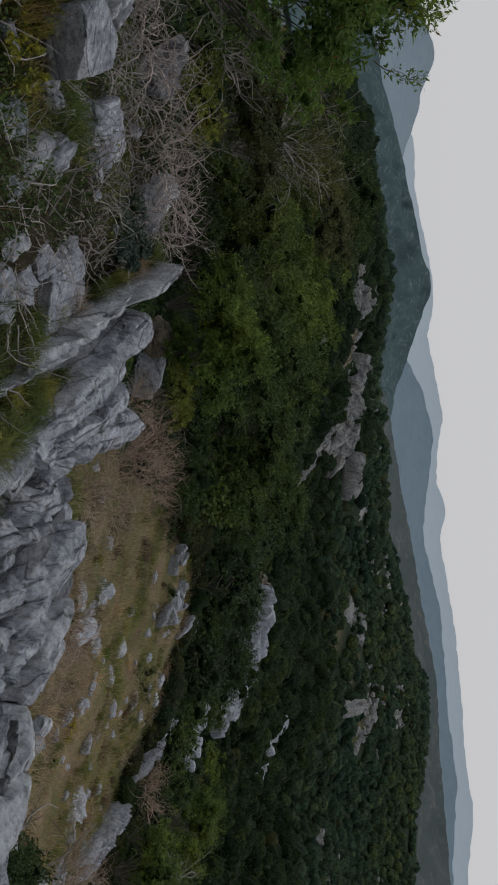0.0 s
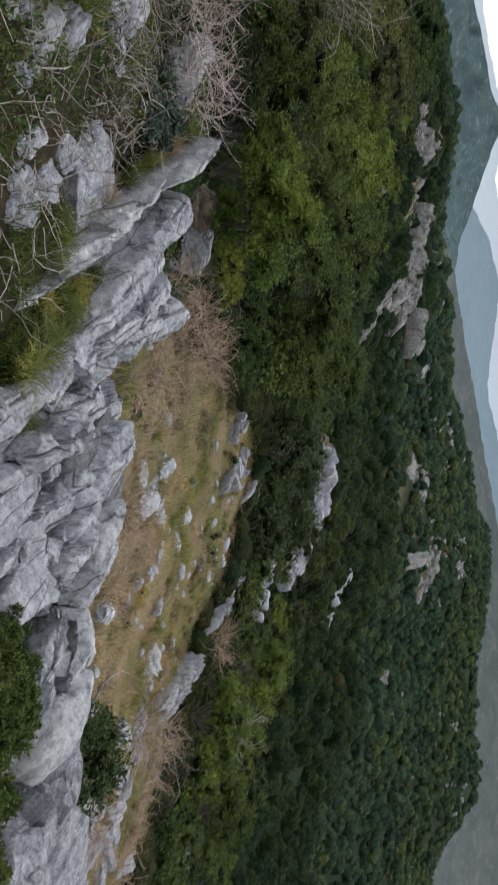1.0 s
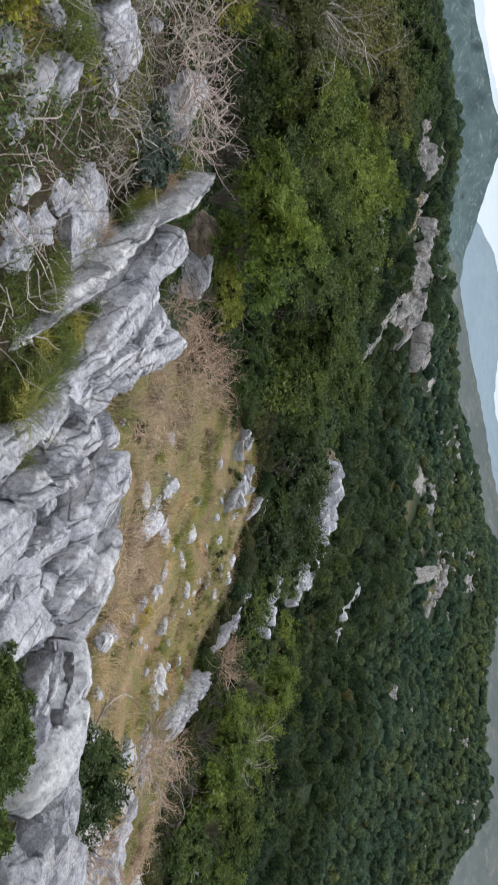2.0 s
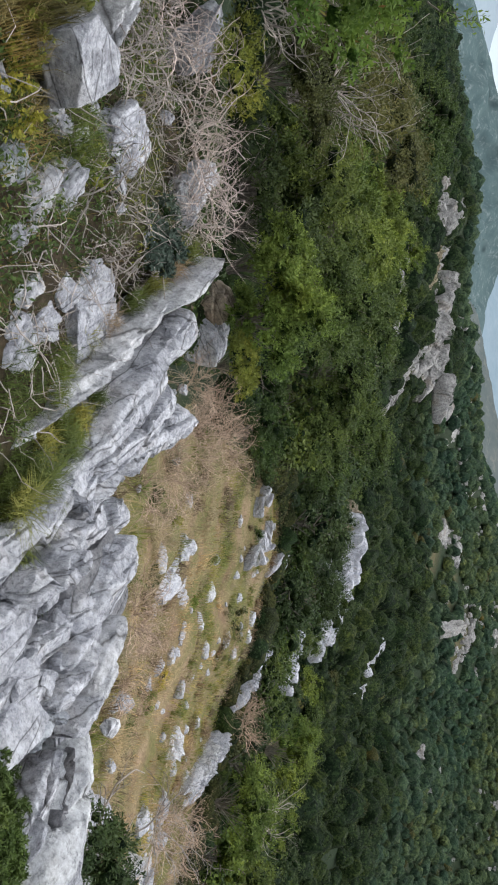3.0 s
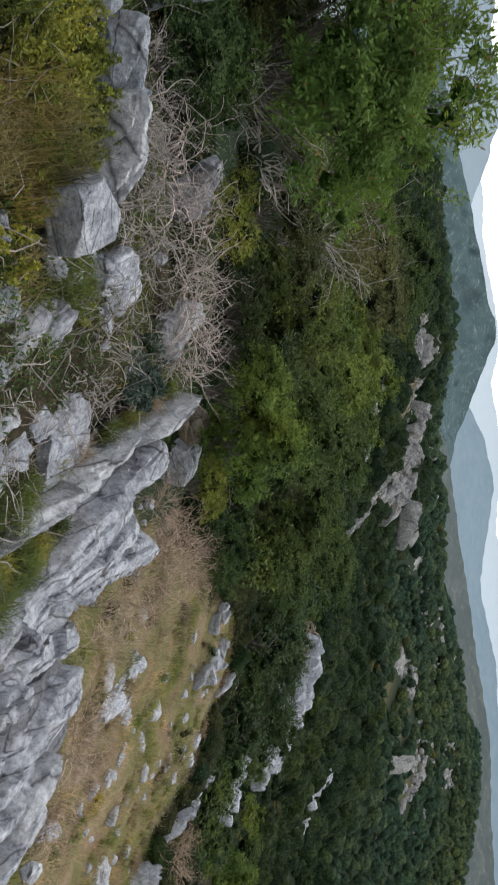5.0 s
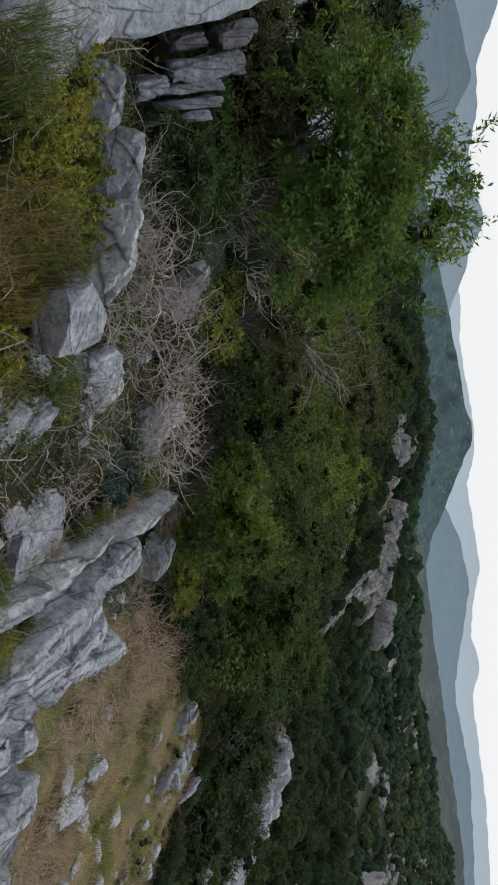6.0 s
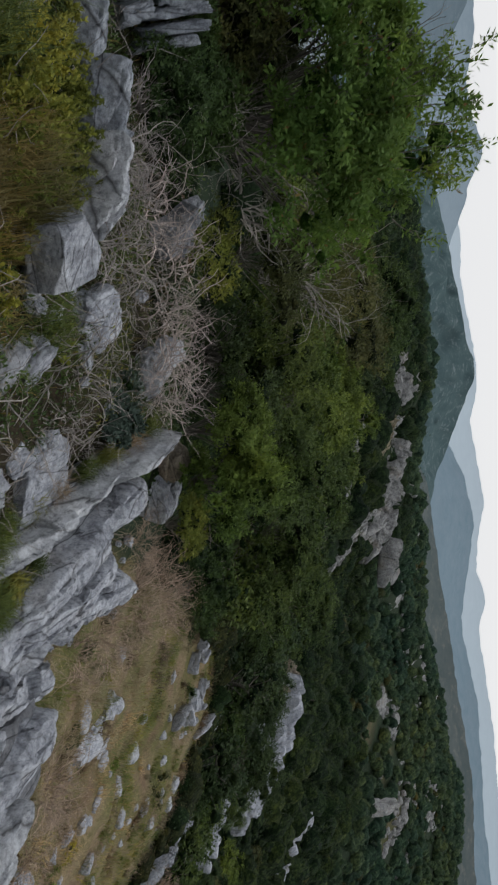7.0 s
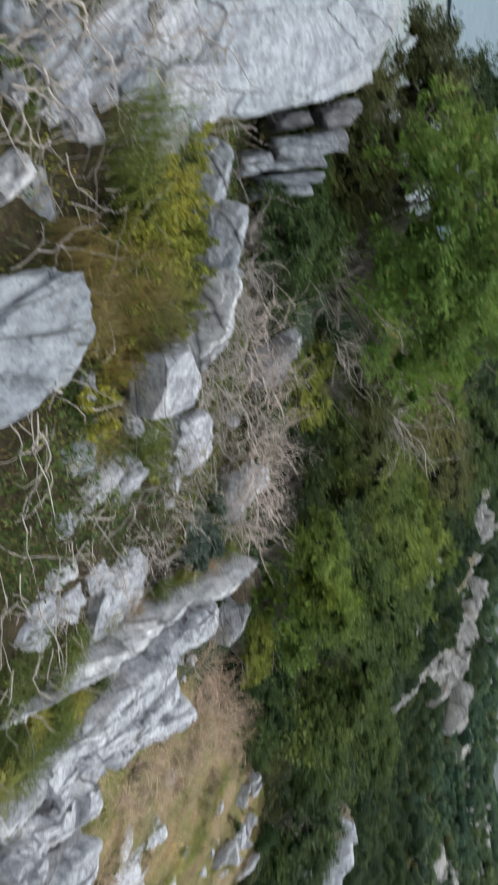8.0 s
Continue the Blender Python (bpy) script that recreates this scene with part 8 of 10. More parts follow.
stone("loose_stone", -1.39, 1.93, -1.59, (0.075, 0.059, 0.041), 77, 22, -25, level=3, seed=515, label="small limestone stone in the grass", group="loose stones on the ridge", boxy=0.6)
stone("loose_stone", -1.54, 2.46, -1.66, (0.029, 0.032, 0.027), 56, -7, 12, level=3, seed=516, label="small limestone stone in the grass", group="loose stones on the ridge", boxy=0.6)
stone("loose_stone", -1.51, 2.43, -1.66, (0.072, 0.073, 0.059), 7, -24, -10, level=3, seed=517, label="small limestone stone in the grass", group="loose stones on the ridge", boxy=0.6, mat=LIME_PALE)
stone("loose_stone", -1.51, 2.30, -1.63, (0.111, 0.066, 0.055), 52, 15, -7, level=3, seed=518, label="small limestone stone in the grass", group="loose stones on the ridge", boxy=0.6)
stone("loose_stone", -1.58, 2.28, -1.62, (0.030, 0.031, 0.021), 48, -5, 8, level=3, seed=519, label="small limestone stone in the grass", group="loose stones on the ridge", boxy=0.6, mat=LIME_PALE)
stone("loose_stone", -1.74, 2.85, -1.67, (0.096, 0.065, 0.054), 166, -25, -7, level=3, seed=520, label="small limestone stone in the grass", group="loose stones on the ridge", boxy=0.6, mat=LIME_PALE)
stone("loose_stone", -1.90, 2.52, -1.58, (0.107, 0.070, 0.055), 45, 14, -20, level=3, seed=521, label="small limestone stone in the grass", group="loose stones on the ridge", boxy=0.6)
stone("loose_stone", -1.96, 3.02, -1.60, (0.102, 0.062, 0.039), 15, -11, 14, level=3, seed=522, label="small limestone stone in the grass", group="loose stones on the ridge", boxy=0.6, mat=LIME_PALE)
stone("loose_stone", -1.44, 2.15, -1.63, (0.062, 0.048, 0.040), 77, 6, -7, level=3, seed=523, label="small limestone stone in the grass", group="loose stones on the ridge", boxy=0.6)
stone("loose_stone", -1.17, 2.02, -1.67, (0.115, 0.076, 0.063), 142, -21, -22, level=3, seed=524, label="small limestone stone in the grass", group="loose stones on the ridge", boxy=0.6, mat=LIME_PALE)
stone("loose_stone", -1.52, 2.21, -1.61, (0.102, 0.080, 0.067), 166, -6, -8, level=3, seed=525, label="small limestone stone in the grass", group="loose stones on the ridge", boxy=0.6)
stone("loose_stone", -2.14, 2.99, -1.56, (0.096, 0.075, 0.048), 162, -2, -7, level=3, seed=526, label="small limestone stone in the grass", group="loose stones on the ridge", boxy=0.6, mat=LIME_PALE)
stone("loose_stone", -1.24, 3.17, -1.79, (0.071, 0.042, 0.025), 110, 23, -22, level=3, seed=527, label="small limestone stone in the grass", group="loose stones on the ridge", boxy=0.6)
stone("loose_stone", 16.96, 13.47, -10.12, (0.135, 0.108, 0.088), 163, -16, -25, level=3, seed=528, label="limestone stone on the broken slope below the ledge", group="stones on the broken slope", boxy=0.6, mat=LIME_PALE)
stone("loose_stone", 20.46, 15.45, -11.76, (0.212, 0.210, 0.167), 109, -16, -25, level=3, seed=529, label="limestone stone on the broken slope below the ledge", group="stones on the broken slope", boxy=0.6)
stone("loose_stone", 8.50, 7.35, -6.04, (0.091, 0.087, 0.070), 175, -12, -9, level=3, seed=530, label="limestone stone on the broken slope below the ledge", group="stones on the broken slope", boxy=0.6)
stone("loose_stone", 9.96, 7.38, -6.54, (0.327, 0.198, 0.126), 59, -23, 21, level=3, seed=531, label="limestone stone on the broken slope below the ledge", group="stones on the broken slope", boxy=0.6)
stone("loose_stone", 6.47, 5.39, -4.86, (0.165, 0.154, 0.123), 80, 11, 14, level=3, seed=532, label="limestone stone on the broken slope below the ledge", group="stones on the broken slope", boxy=0.6)
stone("loose_stone", 10.53, 8.61, -7.04, (0.261, 0.204, 0.133), 90, -2, 23, level=3, seed=533, label="limestone stone on the broken slope below the ledge", group="stones on the broken slope", boxy=0.6)
stone("loose_stone", 12.25, 10.40, -8.01, (0.252, 0.155, 0.123), 41, 3, 1, level=3, seed=534, label="limestone stone on the broken slope below the ledge", group="stones on the broken slope", boxy=0.6)
stone("loose_stone", 3.70, 2.43, -2.71, (0.258, 0.209, 0.148), 94, -24, 11, level=3, seed=535, label="limestone stone on the broken slope below the ledge", group="stones on the broken slope", boxy=0.6, mat=LIME_PALE)
stone("loose_stone", 8.19, 6.06, -5.57, (0.214, 0.196, 0.174), 135, 21, -10, level=3, seed=536, label="limestone stone on the broken slope below the ledge", group="stones on the broken slope", boxy=0.6)
stone("loose_stone", 3.76, 2.45, -2.72, (0.100, 0.080, 0.059), 4, 14, 1, level=3, seed=537, label="limestone stone on the broken slope below the ledge", group="stones on the broken slope", boxy=0.6, mat=LIME_PALE)
stone("loose_stone", 11.28, 8.62, -7.29, (0.295, 0.182, 0.155), 135, 20, 20, level=3, seed=538, label="limestone stone on the broken slope below the ledge", group="stones on the broken slope", boxy=0.6)
stone("loose_stone", 13.10, 10.63, -8.30, (0.266, 0.208, 0.131), 174, 23, 2, level=3, seed=539, label="limestone stone on the broken slope below the ledge", group="stones on the broken slope", boxy=0.6)
stone("loose_stone", 3.88, 2.62, -2.81, (0.214, 0.200, 0.167), 123, 3, 20, level=3, seed=540, label="limestone stone on the broken slope below the ledge", group="stones on the broken slope", boxy=0.6, mat=LIME_PALE)
stone("loose_stone", 12.09, 8.31, -7.48, (0.225, 0.189, 0.170), 168, 16, -23, level=3, seed=541, label="limestone stone on the broken slope below the ledge", group="stones on the broken slope", boxy=0.6, mat=LIME_PALE)
stone("loose_stone", 7.81, 5.05, -5.17, (0.164, 0.120, 0.099), 100, 10, -25, level=3, seed=542, label="limestone stone on the broken slope below the ledge", group="stones on the broken slope", boxy=0.6)
stone("loose_stone", 3.86, 2.78, -2.86, (0.302, 0.185, 0.115), 97, 24, 10, level=3, seed=543, label="limestone stone on the broken slope below the ledge", group="stones on the broken slope", boxy=0.6, mat=LIME_PALE)
stone("loose_stone", 3.92, 3.08, -2.96, (0.137, 0.090, 0.080), 109, 17, 14, level=3, seed=544, label="limestone stone on the broken slope below the ledge", group="stones on the broken slope", boxy=0.6, mat=LIME_PALE)
stone("loose_stone", 3.94, 2.67, -2.85, (0.153, 0.114, 0.088), 168, 24, 22, level=3, seed=545, label="limestone stone on the broken slope below the ledge", group="stones on the broken slope", boxy=0.6)
stone("loose_stone", 11.05, 7.79, -7.03, (0.279, 0.218, 0.132), 62, -4, -21, level=3, seed=546, label="limestone stone on the broken slope below the ledge", group="stones on the broken slope", boxy=0.6)
stone("loose_stone", 3.60, 2.41, -2.68, (0.195, 0.213, 0.147), 153, -16, 8, level=3, seed=547, label="limestone stone on the broken slope below the ledge", group="stones on the broken slope", boxy=0.6)
stone("loose_stone", 13.52, 11.06, -8.57, (0.123, 0.134, 0.087), 29, 14, -19, level=3, seed=548, label="limestone stone on the broken slope below the ledge", group="stones on the broken slope", boxy=0.6)
stone("loose_stone", 7.21, 4.60, -4.87, (0.276, 0.181, 0.136), 146, -16, -3, level=3, seed=549, label="limestone stone on the broken slope below the ledge", group="stones on the broken slope", boxy=0.6)
stone("loose_stone", 10.98, 7.68, -6.98, (0.165, 0.174, 0.113), 14, 19, -14, level=3, seed=550, label="limestone stone on the broken slope below the ledge", group="stones on the broken slope", boxy=0.6)
stone("loose_stone", 13.36, 11.69, -8.61, (0.157, 0.153, 0.094), 4, -16, 21, level=3, seed=551, label="limestone stone on the broken slope below the ledge", group="stones on the broken slope", boxy=0.6)
stone("loose_stone", 3.65, 2.36, -2.66, (0.272, 0.162, 0.111), 28, -13, -20, level=3, seed=552, label="limestone stone on the broken slope below the ledge", group="stones on the broken slope", boxy=0.6)
stone("loose_stone", 16.65, 12.22, -9.82, (0.186, 0.185, 0.137), 51, 20, 3, level=3, seed=553, label="limestone stone on the broken slope below the ledge", group="stones on the broken slope", boxy=0.6)
stone("loose_stone", 15.58, 11.22, -9.26, (0.215, 0.131, 0.087), 62, -12, -22, level=3, seed=554, label="limestone stone on the broken slope below the ledge", group="stones on the broken slope", boxy=0.6, mat=LIME_PALE)
stone("loose_stone", 3.86, 2.73, -2.83, (0.261, 0.182, 0.139), 79, 21, -14, level=3, seed=555, label="limestone stone on the broken slope below the ledge", group="stones on the broken slope", boxy=0.6)
stone("loose_stone", 11.76, 9.22, -7.57, (0.233, 0.211, 0.134), 153, -3, -14, level=3, seed=556, label="limestone stone on the broken slope below the ledge", group="stones on the broken slope", boxy=0.6)
stone("loose_stone", 7.55, 4.87, -5.05, (0.266, 0.192, 0.153), 5, -19, -11, level=3, seed=557, label="limestone stone on the broken slope below the ledge", group="stones on the broken slope", boxy=0.6, mat=LIME_PALE)


# ---- shrubs and small trees near the ledge ----
shrub("shrub", -1.186, 6.253, (0.42, 0.38, 0.22), base=-2.094, leaf=(0.0297, 0.0133), count=4860, clumps=34, spread=0.2, mat=LEAF_SPURGE, label="rounded yellow-green spurge bush at the edge", hollow=0.3, seed=558)
shrub("juniper_bush", 0.543, 9.201, (0.42, 0.42, 0.50), base=-3.238, leaf=(0.0462, 0.019), count=7425, clumps=46, spread=0.17, mat=LEAF_FRESH, label="bright green juniper bush with pointed sprays", seed=559)
shrub("juniper_bush", 1.205, 9.353, (0.55, 0.50, 0.60), base=-3.299, leaf=(0.0462, 0.019), count=10125, clumps=60, spread=0.16, mat=LEAF_FRESH, label="bright green juniper bush with pointed sprays", seed=560)
shrub("shrub", 1.608, 8.724, (0.40, 0.38, 0.24), base=-3.360, leaf=(0.033, 0.0152), count=5400, clumps=40, mat=LEAF_SPURGE, label="low yellow-green bush below the boulder", seed=561)
shrub("juniper_bush", 1.044, 9.313, (0.35, 0.35, 0.30), base=-3.523, leaf=(0.0396, 0.0171), count=4050, clumps=36, mat=LEAF_FRESH, label="small green juniper bush below the rib", seed=562)
shrub("shrub", -0.456, 12.148, (1.25, 1.20, 0.95), base=-3.959, leaf=(0.0594, 0.0247), count=16200, clumps=90, spread=0.13, mat=LEAF_OAK, label="large dark green bush below the ledge", twigs=0, seed=563)
shrub("shrub", -0.733, 14.235, (1.00, 1.00, 0.70), base=-3.494, leaf=(0.0594, 0.0285), count=12150, clumps=70, spread=0.14, mat=LEAF_JUNIPER, label="broad green bush below the ledge", seed=564)
shrub("shrub", 0.086, 11.088, (0.90, 0.90, 0.60), base=-3.721, leaf=(0.0528, 0.0238), count=8100, clumps=60, mat=LEAF_DARK, label="dark low bush in the shade of others", seed=565)
shrub("shrub", 0.558, 16.737, (1.20, 1.20, 0.75), base=-3.778, leaf=(0.066, 0.0304), count=10800, clumps=70, mat=LEAF_JUNIPER, label="sunlit olive-green bush on the slope", seed=566)
shrub("shrub", 0.722, 19.775, (1.10, 1.10, 0.80), base=-3.824, leaf=(0.0726, 0.0333), count=9450, clumps=60, mat=LEAF_JUNIPER, seed=567)
shrub("shrub", 2.346, 19.584, (1.30, 1.30, 0.90), base=-4.274, leaf=(0.0726, 0.0333), count=9450, clumps=60, mat=LEAF_OAK, seed=568)
shrub("shrub", 1.469, 14.585, (1.10, 1.00, 0.80), base=-4.038, leaf=(0.066, 0.0285), count=9450, clumps=70, mat=LEAF_OAK, seed=569)
shrub("shrub", -1.428, 18.810, (1.40, 1.30, 0.90), base=-3.393, leaf=(0.0726, 0.0333), count=9450, clumps=60, mat=LEAF_OLIVE, label="brownish olive bush on the slope", seed=570)
shrub("shrub", -2.137, 25.831, (1.60, 1.50, 1.00), base=-3.384, leaf=(0.0792, 0.038), count=8100, clumps=60, mat=LEAF_OAK, seed=571)
shrub("shrub", -0.373, 23.801, (1.00, 1.00, 1.00), base=-4.237, leaf=(0.0726, 0.0333), count=7425, clumps=50, mat=LEAF_DARK, label="round dark bush on the slope", seed=572)
shrub("shrub", -1.405, 10.292, (0.90, 0.80, 0.75), base=-2.493, leaf=(0.0462, 0.019), count=4725, clumps=50, mat=LEAF_OLIVE, dense=False, label="half-bare brown heath bush with dead twigs", twigs=3, wood=DEAD, seed=573)
shrub("shrub", -1.511, 9.189, (0.80, 0.70, 0.50), base=-2.547, leaf=(0.0396, 0.019), count=6750, clumps=60, mat=LEAF_OLIVE, label="brownish heath bush in the shade", seed=574)
broadleaf = shrub("broadleaf_tree", -2.291, 6.633, (1.42, 1.00, 0.98), base=-1.968, leaf=(0.0561, 0.0247), count=22950, clumps=120, spread=0.105, mat=LEAF_BRIGHT, label="bright green broad-leaved small tree leaning over the edge", category="tree", twigs=0, hollow=0.45, core=0.42, seed=575)
shoot(broadleaf, (-2.32, 6.57, -0.56), (-2.49, 6.43, 0.12), (0.055, 0.02), 150, 700)
shoot(broadleaf, (-2.24, 6.59, -0.61), (-2.42, 6.46, 0.09), (0.055, 0.02), 130, 701)
shoot(broadleaf, (-2.36, 6.56, -0.52), (-2.61, 6.39, -0.07), (0.055, 0.02), 90, 702)
shoot(broadleaf, (-2.20, 6.61, -0.57), (-2.13, 6.55, -0.01), (0.055, 0.02), 90, 703)
shoot(broadleaf, (-1.86, 6.70, -0.62), (-1.84, 6.63, 0.05), (0.055, 0.02), 70, 704)
shoot(broadleaf, (-1.76, 6.72, -0.58), (-1.62, 6.68, -0.04), (0.055, 0.02), 70, 705)
shoot(broadleaf, (-2.46, 6.50, -0.78), (-2.73, 6.34, -0.17), (0.055, 0.02), 0, 706)
shoot(broadleaf, (-2.38, 6.53, -0.79), (-2.68, 6.35, -0.24), (0.055, 0.02), 0, 707)
shoot(broadleaf, (-2.63, 6.41, -0.95), (-2.64, 6.37, -0.19), (0.055, 0.02), 0, 708)
shoot(broadleaf, (-1.63, 6.75, -0.63), (-1.76, 6.65, -0.12), (0.055, 0.02), 60, 709)
shoot(broadleaf, (-2.53, 6.48, -0.69), (-2.32, 6.49, -0.11), (0.055, 0.02), 110, 710)
shoot(broadleaf, (-2.08, 6.64, -0.66), (-2.01, 6.58, -0.07), (0.055, 0.02), 90, 711)
shoot(broadleaf, (-1.36, 6.81, -0.59), (-1.14, 6.76, -0.26), (0.055, 0.02), 80, 712)
shoot(broadleaf, (-3.02, 6.30, -0.53), (-3.17, 6.13, -0.33), (0.055, 0.02), 60, 713)
shrub("shrub", -2.989, 6.057, (0.60, 0.50, 0.40), base=-1.823, leaf=(0.033, 0.0152), count=6750, clumps=50, mat=LEAF_OLIVE, label="olive-green heath bush beside the rock wall", twigs=1, seed=576)
shrub("shrub", -1.794, 4.714, (0.35, 0.30, 0.22), base=-1.796, leaf=(0.0297, 0.0133), count=4050, clumps=36, mat=LEAF_OAK, label="small green bush at the foot of the wall", seed=577)
shrub("shrub", -2.292, 5.310, (0.35, 0.30, 0.20), base=-1.769, leaf=(0.0297, 0.0133), count=3375, clumps=36, mat=LEAF_OAK, label="small green bush at the foot of the wall", seed=578)
shrub("shrub", -4.300, 7.910, (0.80, 0.80, 0.70), base=-2.098, leaf=(0.0462, 0.0209), count=8100, clumps=60, mat=LEAF_OLIVE, label="olive-brown bush on the shoulder", seed=579)
shrub("conifer_shrub", -6.085, 11.549, (0.70, 0.70, 0.90), base=-2.132, leaf=(0.0528, 0.019), count=8100, clumps=60, mat=LEAF_DARK, label="dark conifer tip against the valley", seed=580)
shrub("shrub", 0.067, 4.329, (0.26, 0.22, 0.16), base=-2.032, leaf=(0.0264, 0.0171), count=2430, clumps=26, mat=LEAF_SAGE, label="low blue-green leafy shrub under dead twigs", seed=581)
shrub("shrub", 2.005, 2.013, (0.17, 0.17, 0.13), base=-2.145, leaf=(0.015, 0.0075), count=12150, clumps=40, mat=LEAF_OAK, label="low green shrub growing from rock cracks", sink=0.03, seed=582)
shrub("shrub", 2.117, 1.887, (0.17, 0.17, 0.13), base=-2.087, leaf=(0.015, 0.0075), count=12150, clumps=40, mat=LEAF_OAK, label="low green shrub growing from rock cracks", sink=0.03, seed=583)
shrub("shrub", 2.170, 1.763, (0.12, 0.12, 0.09), base=-2.037, leaf=(0.015, 0.0075), count=7290, clumps=40, mat=LEAF_OAK, label="low green shrub growing from rock cracks", sink=0.03, seed=584)
shrub("shrub", 2.317, 1.640, (0.12, 0.12, 0.09), base=-1.998, leaf=(0.015, 0.0075), count=8505, clumps=40, mat=LEAF_OAK, label="low green shrub growing from rock cracks", sink=0.03, seed=585)
shrub("shrub", 2.485, 1.413, (0.12, 0.12, 0.09), base=-1.913, leaf=(0.015, 0.0075), count=8505, clumps=40, mat=LEAF_OAK, label="low green shrub growing from rock cracks", sink=0.03, seed=586)
shrub("shrub", 1.932, 1.764, (0.15, 0.15, 0.11), base=-2.033, leaf=(0.015, 0.0075), count=7290, clumps=40, mat=LEAF_OAK, label="low green shrub growing from rock cracks", sink=0.03, seed=587)
shrub("shrub", 5.037, 4.622, (0.50, 0.50, 0.40), base=-4.040, leaf=(0.0396, 0.019), count=6075, clumps=50, mat=LEAF_DARK, label="dark green bush below the slab", seed=588)


# ---- trees on the slope below ----
shrub("oak_tree", 6.185, 22.426, (1.65, 1.50, 1.00), base=-6.886, leaf=(0.0792, 0.038), count=12150, clumps=90, mat=LEAF_OAK, category="tree", label="broad rounded evergreen tree below the meadow", seed=589)
shrub("oak_tree", 3.976, 14.167, (0.75, 0.70, 0.50), base=-5.360, leaf=(0.0528, 0.0285), count=6750, clumps=60, mat=LEAF_OAK, category="tree", label="small evergreen tree at the meadow edge", seed=590)
shrub("oak_tree", 4.754, 22.965, (1.50, 1.40, 0.90), base=-6.011, leaf=(0.0792, 0.038), count=8100, clumps=70, mat=LEAF_OAK, category="tree", label="evergreen tree on the wooded slope", seed=591)
shrub("oak_tree", 9.042, 30.056, (1.70, 1.60, 1.10), base=-7.309, leaf=(0.0924, 0.0475), count=8100, clumps=70, mat=LEAF_OAK, category="tree", label="evergreen tree on the wooded slope", seed=592)
shrub("oak_tree", 15.877, 37.401, (2.40, 2.00, 1.30), base=-11.876, leaf=(0.1056, 0.057), count=8100, clumps=70, mat=LEAF_DARK, category="tree", label="dark evergreen tree beyond the meadow lip", seed=593)
shrub("oak_tree", 21.700, 41.081, (2.60, 2.20, 1.70), base=-13.673, leaf=(0.1056, 0.057), count=9450, clumps=80, mat=LEAF_DARK, category="tree", label="dark evergreen tree beyond the meadow lip", seed=594)
shrub("oak_tree", 13.523, 14.702, (1.00, 1.00, 0.80), base=-7.645, leaf=(0.066, 0.0333), count=8100, clumps=60, mat=LEAF_JUNIPER, category="tree", label="bright green tree with bare whitish limbs", twigs=0, seed=595)
shrub("oak_tree", 19.889, 24.768, (1.40, 1.40, 1.10), base=-10.390, leaf=(0.0792, 0.0285), count=8100, clumps=70, mat=LEAF_JUNIPER, category="tree", label="rounded olive-green tree below the meadow", seed=596)
shrub("oak_tree", 17.201, 15.218, (1.20, 1.10, 0.80), base=-8.234, leaf=(0.0726, 0.0333), count=6750, clumps=60, mat=LEAF_OAK, category="tree", label="evergreen tree on the wooded slope", seed=597)


# ---- dead scrub ----
dead_bush(-0.888, 3.734, 0.28, 0.30, 24, 598, base=-1.792, thick=0.0048, bend=0.42, fine=2)
dead_bush(-1.175, 4.164, 0.32, 0.34, 27, 599, base=-1.812, thick=0.0048, bend=0.42, fine=2)
dead_bush(-1.169, 4.612, 0.36, 0.38, 33, 600, base=-1.812, thick=0.0048, bend=0.42, fine=2, mat=DEAD_PALE)
dead_bush(-0.878, 4.429, 0.34, 0.34, 31, 601, base=-1.862, thick=0.0048, bend=0.42, fine=2)
dead_bush(-0.808, 4.990, 0.36, 0.36, 31, 602, base=-1.841, thick=0.0048, bend=0.42, fine=2, mat=DEAD_PALE)
dead_bush(-0.500, 4.905, 0.34, 0.36, 36, 603, base=-1.882, thick=0.0048, bend=0.42, fine=2, mat=DEAD_PALE)
dead_bush(-0.255, 5.134, 0.34, 0.36, 38, 604, base=-1.873, thick=0.0048, bend=0.42, fine=2, mat=DEAD_PALE)
dead_bush(-0.048, 4.998, 0.28, 0.34, 33, 605, base=-1.958, thick=0.0048, bend=0.42, fine=2, mat=DEAD_PALE)
dead_bush(-0.474, 3.992, 0.30, 0.30, 22, 606, base=-1.974, thick=0.0056, bend=0.42, fine=2)
dead_bush(-0.185, 3.888, 0.30, 0.30, 24, 607, base=-1.997, thick=0.0064, bend=0.42, fine=2)
dead_bush(-0.174, 3.460, 0.28, 0.28, 18, 608, base=-2.051, thick=0.0064, bend=0.42, fine=2)
dead_bush(0.033, 3.123, 0.28, 0.26, 22, 609, base=-2.114, thick=0.0048, bend=0.42, fine=2)
dead_bush(0.204, 3.088, 0.22, 0.22, 16, 610, base=-2.135, thick=0.0048, bend=0.42, fine=2)
dead_bush(0.101, 4.194, 0.26, 0.26, 18, 611, base=-2.028, thick=0.0048, bend=0.42, fine=2)
dead_bush(-1.353, 4.224, 0.30, 0.30, 24, 612, base=-1.800, thick=0.0048, bend=0.42, fine=2)
dead_bush(0.126, 3.506, 0.20, 0.20, 12, 613, base=-2.030, thick=0.0040, bend=0.42, fine=2)
dead_bush(-1.638, 4.406, 0.25, 0.30, 16, 614, base=-1.766, thick=0.0040, bend=0.42, fine=2)
dead_bush(-2.089, 5.931, 0.30, 0.40, 14, 615, base=-1.740, thick=0.0056, bend=0.42, fine=2)
dead_bush(-0.376, 3.297, 0.20, 0.20, 11, 616, base=-1.982, thick=0.0056, bend=0.42, fine=2)
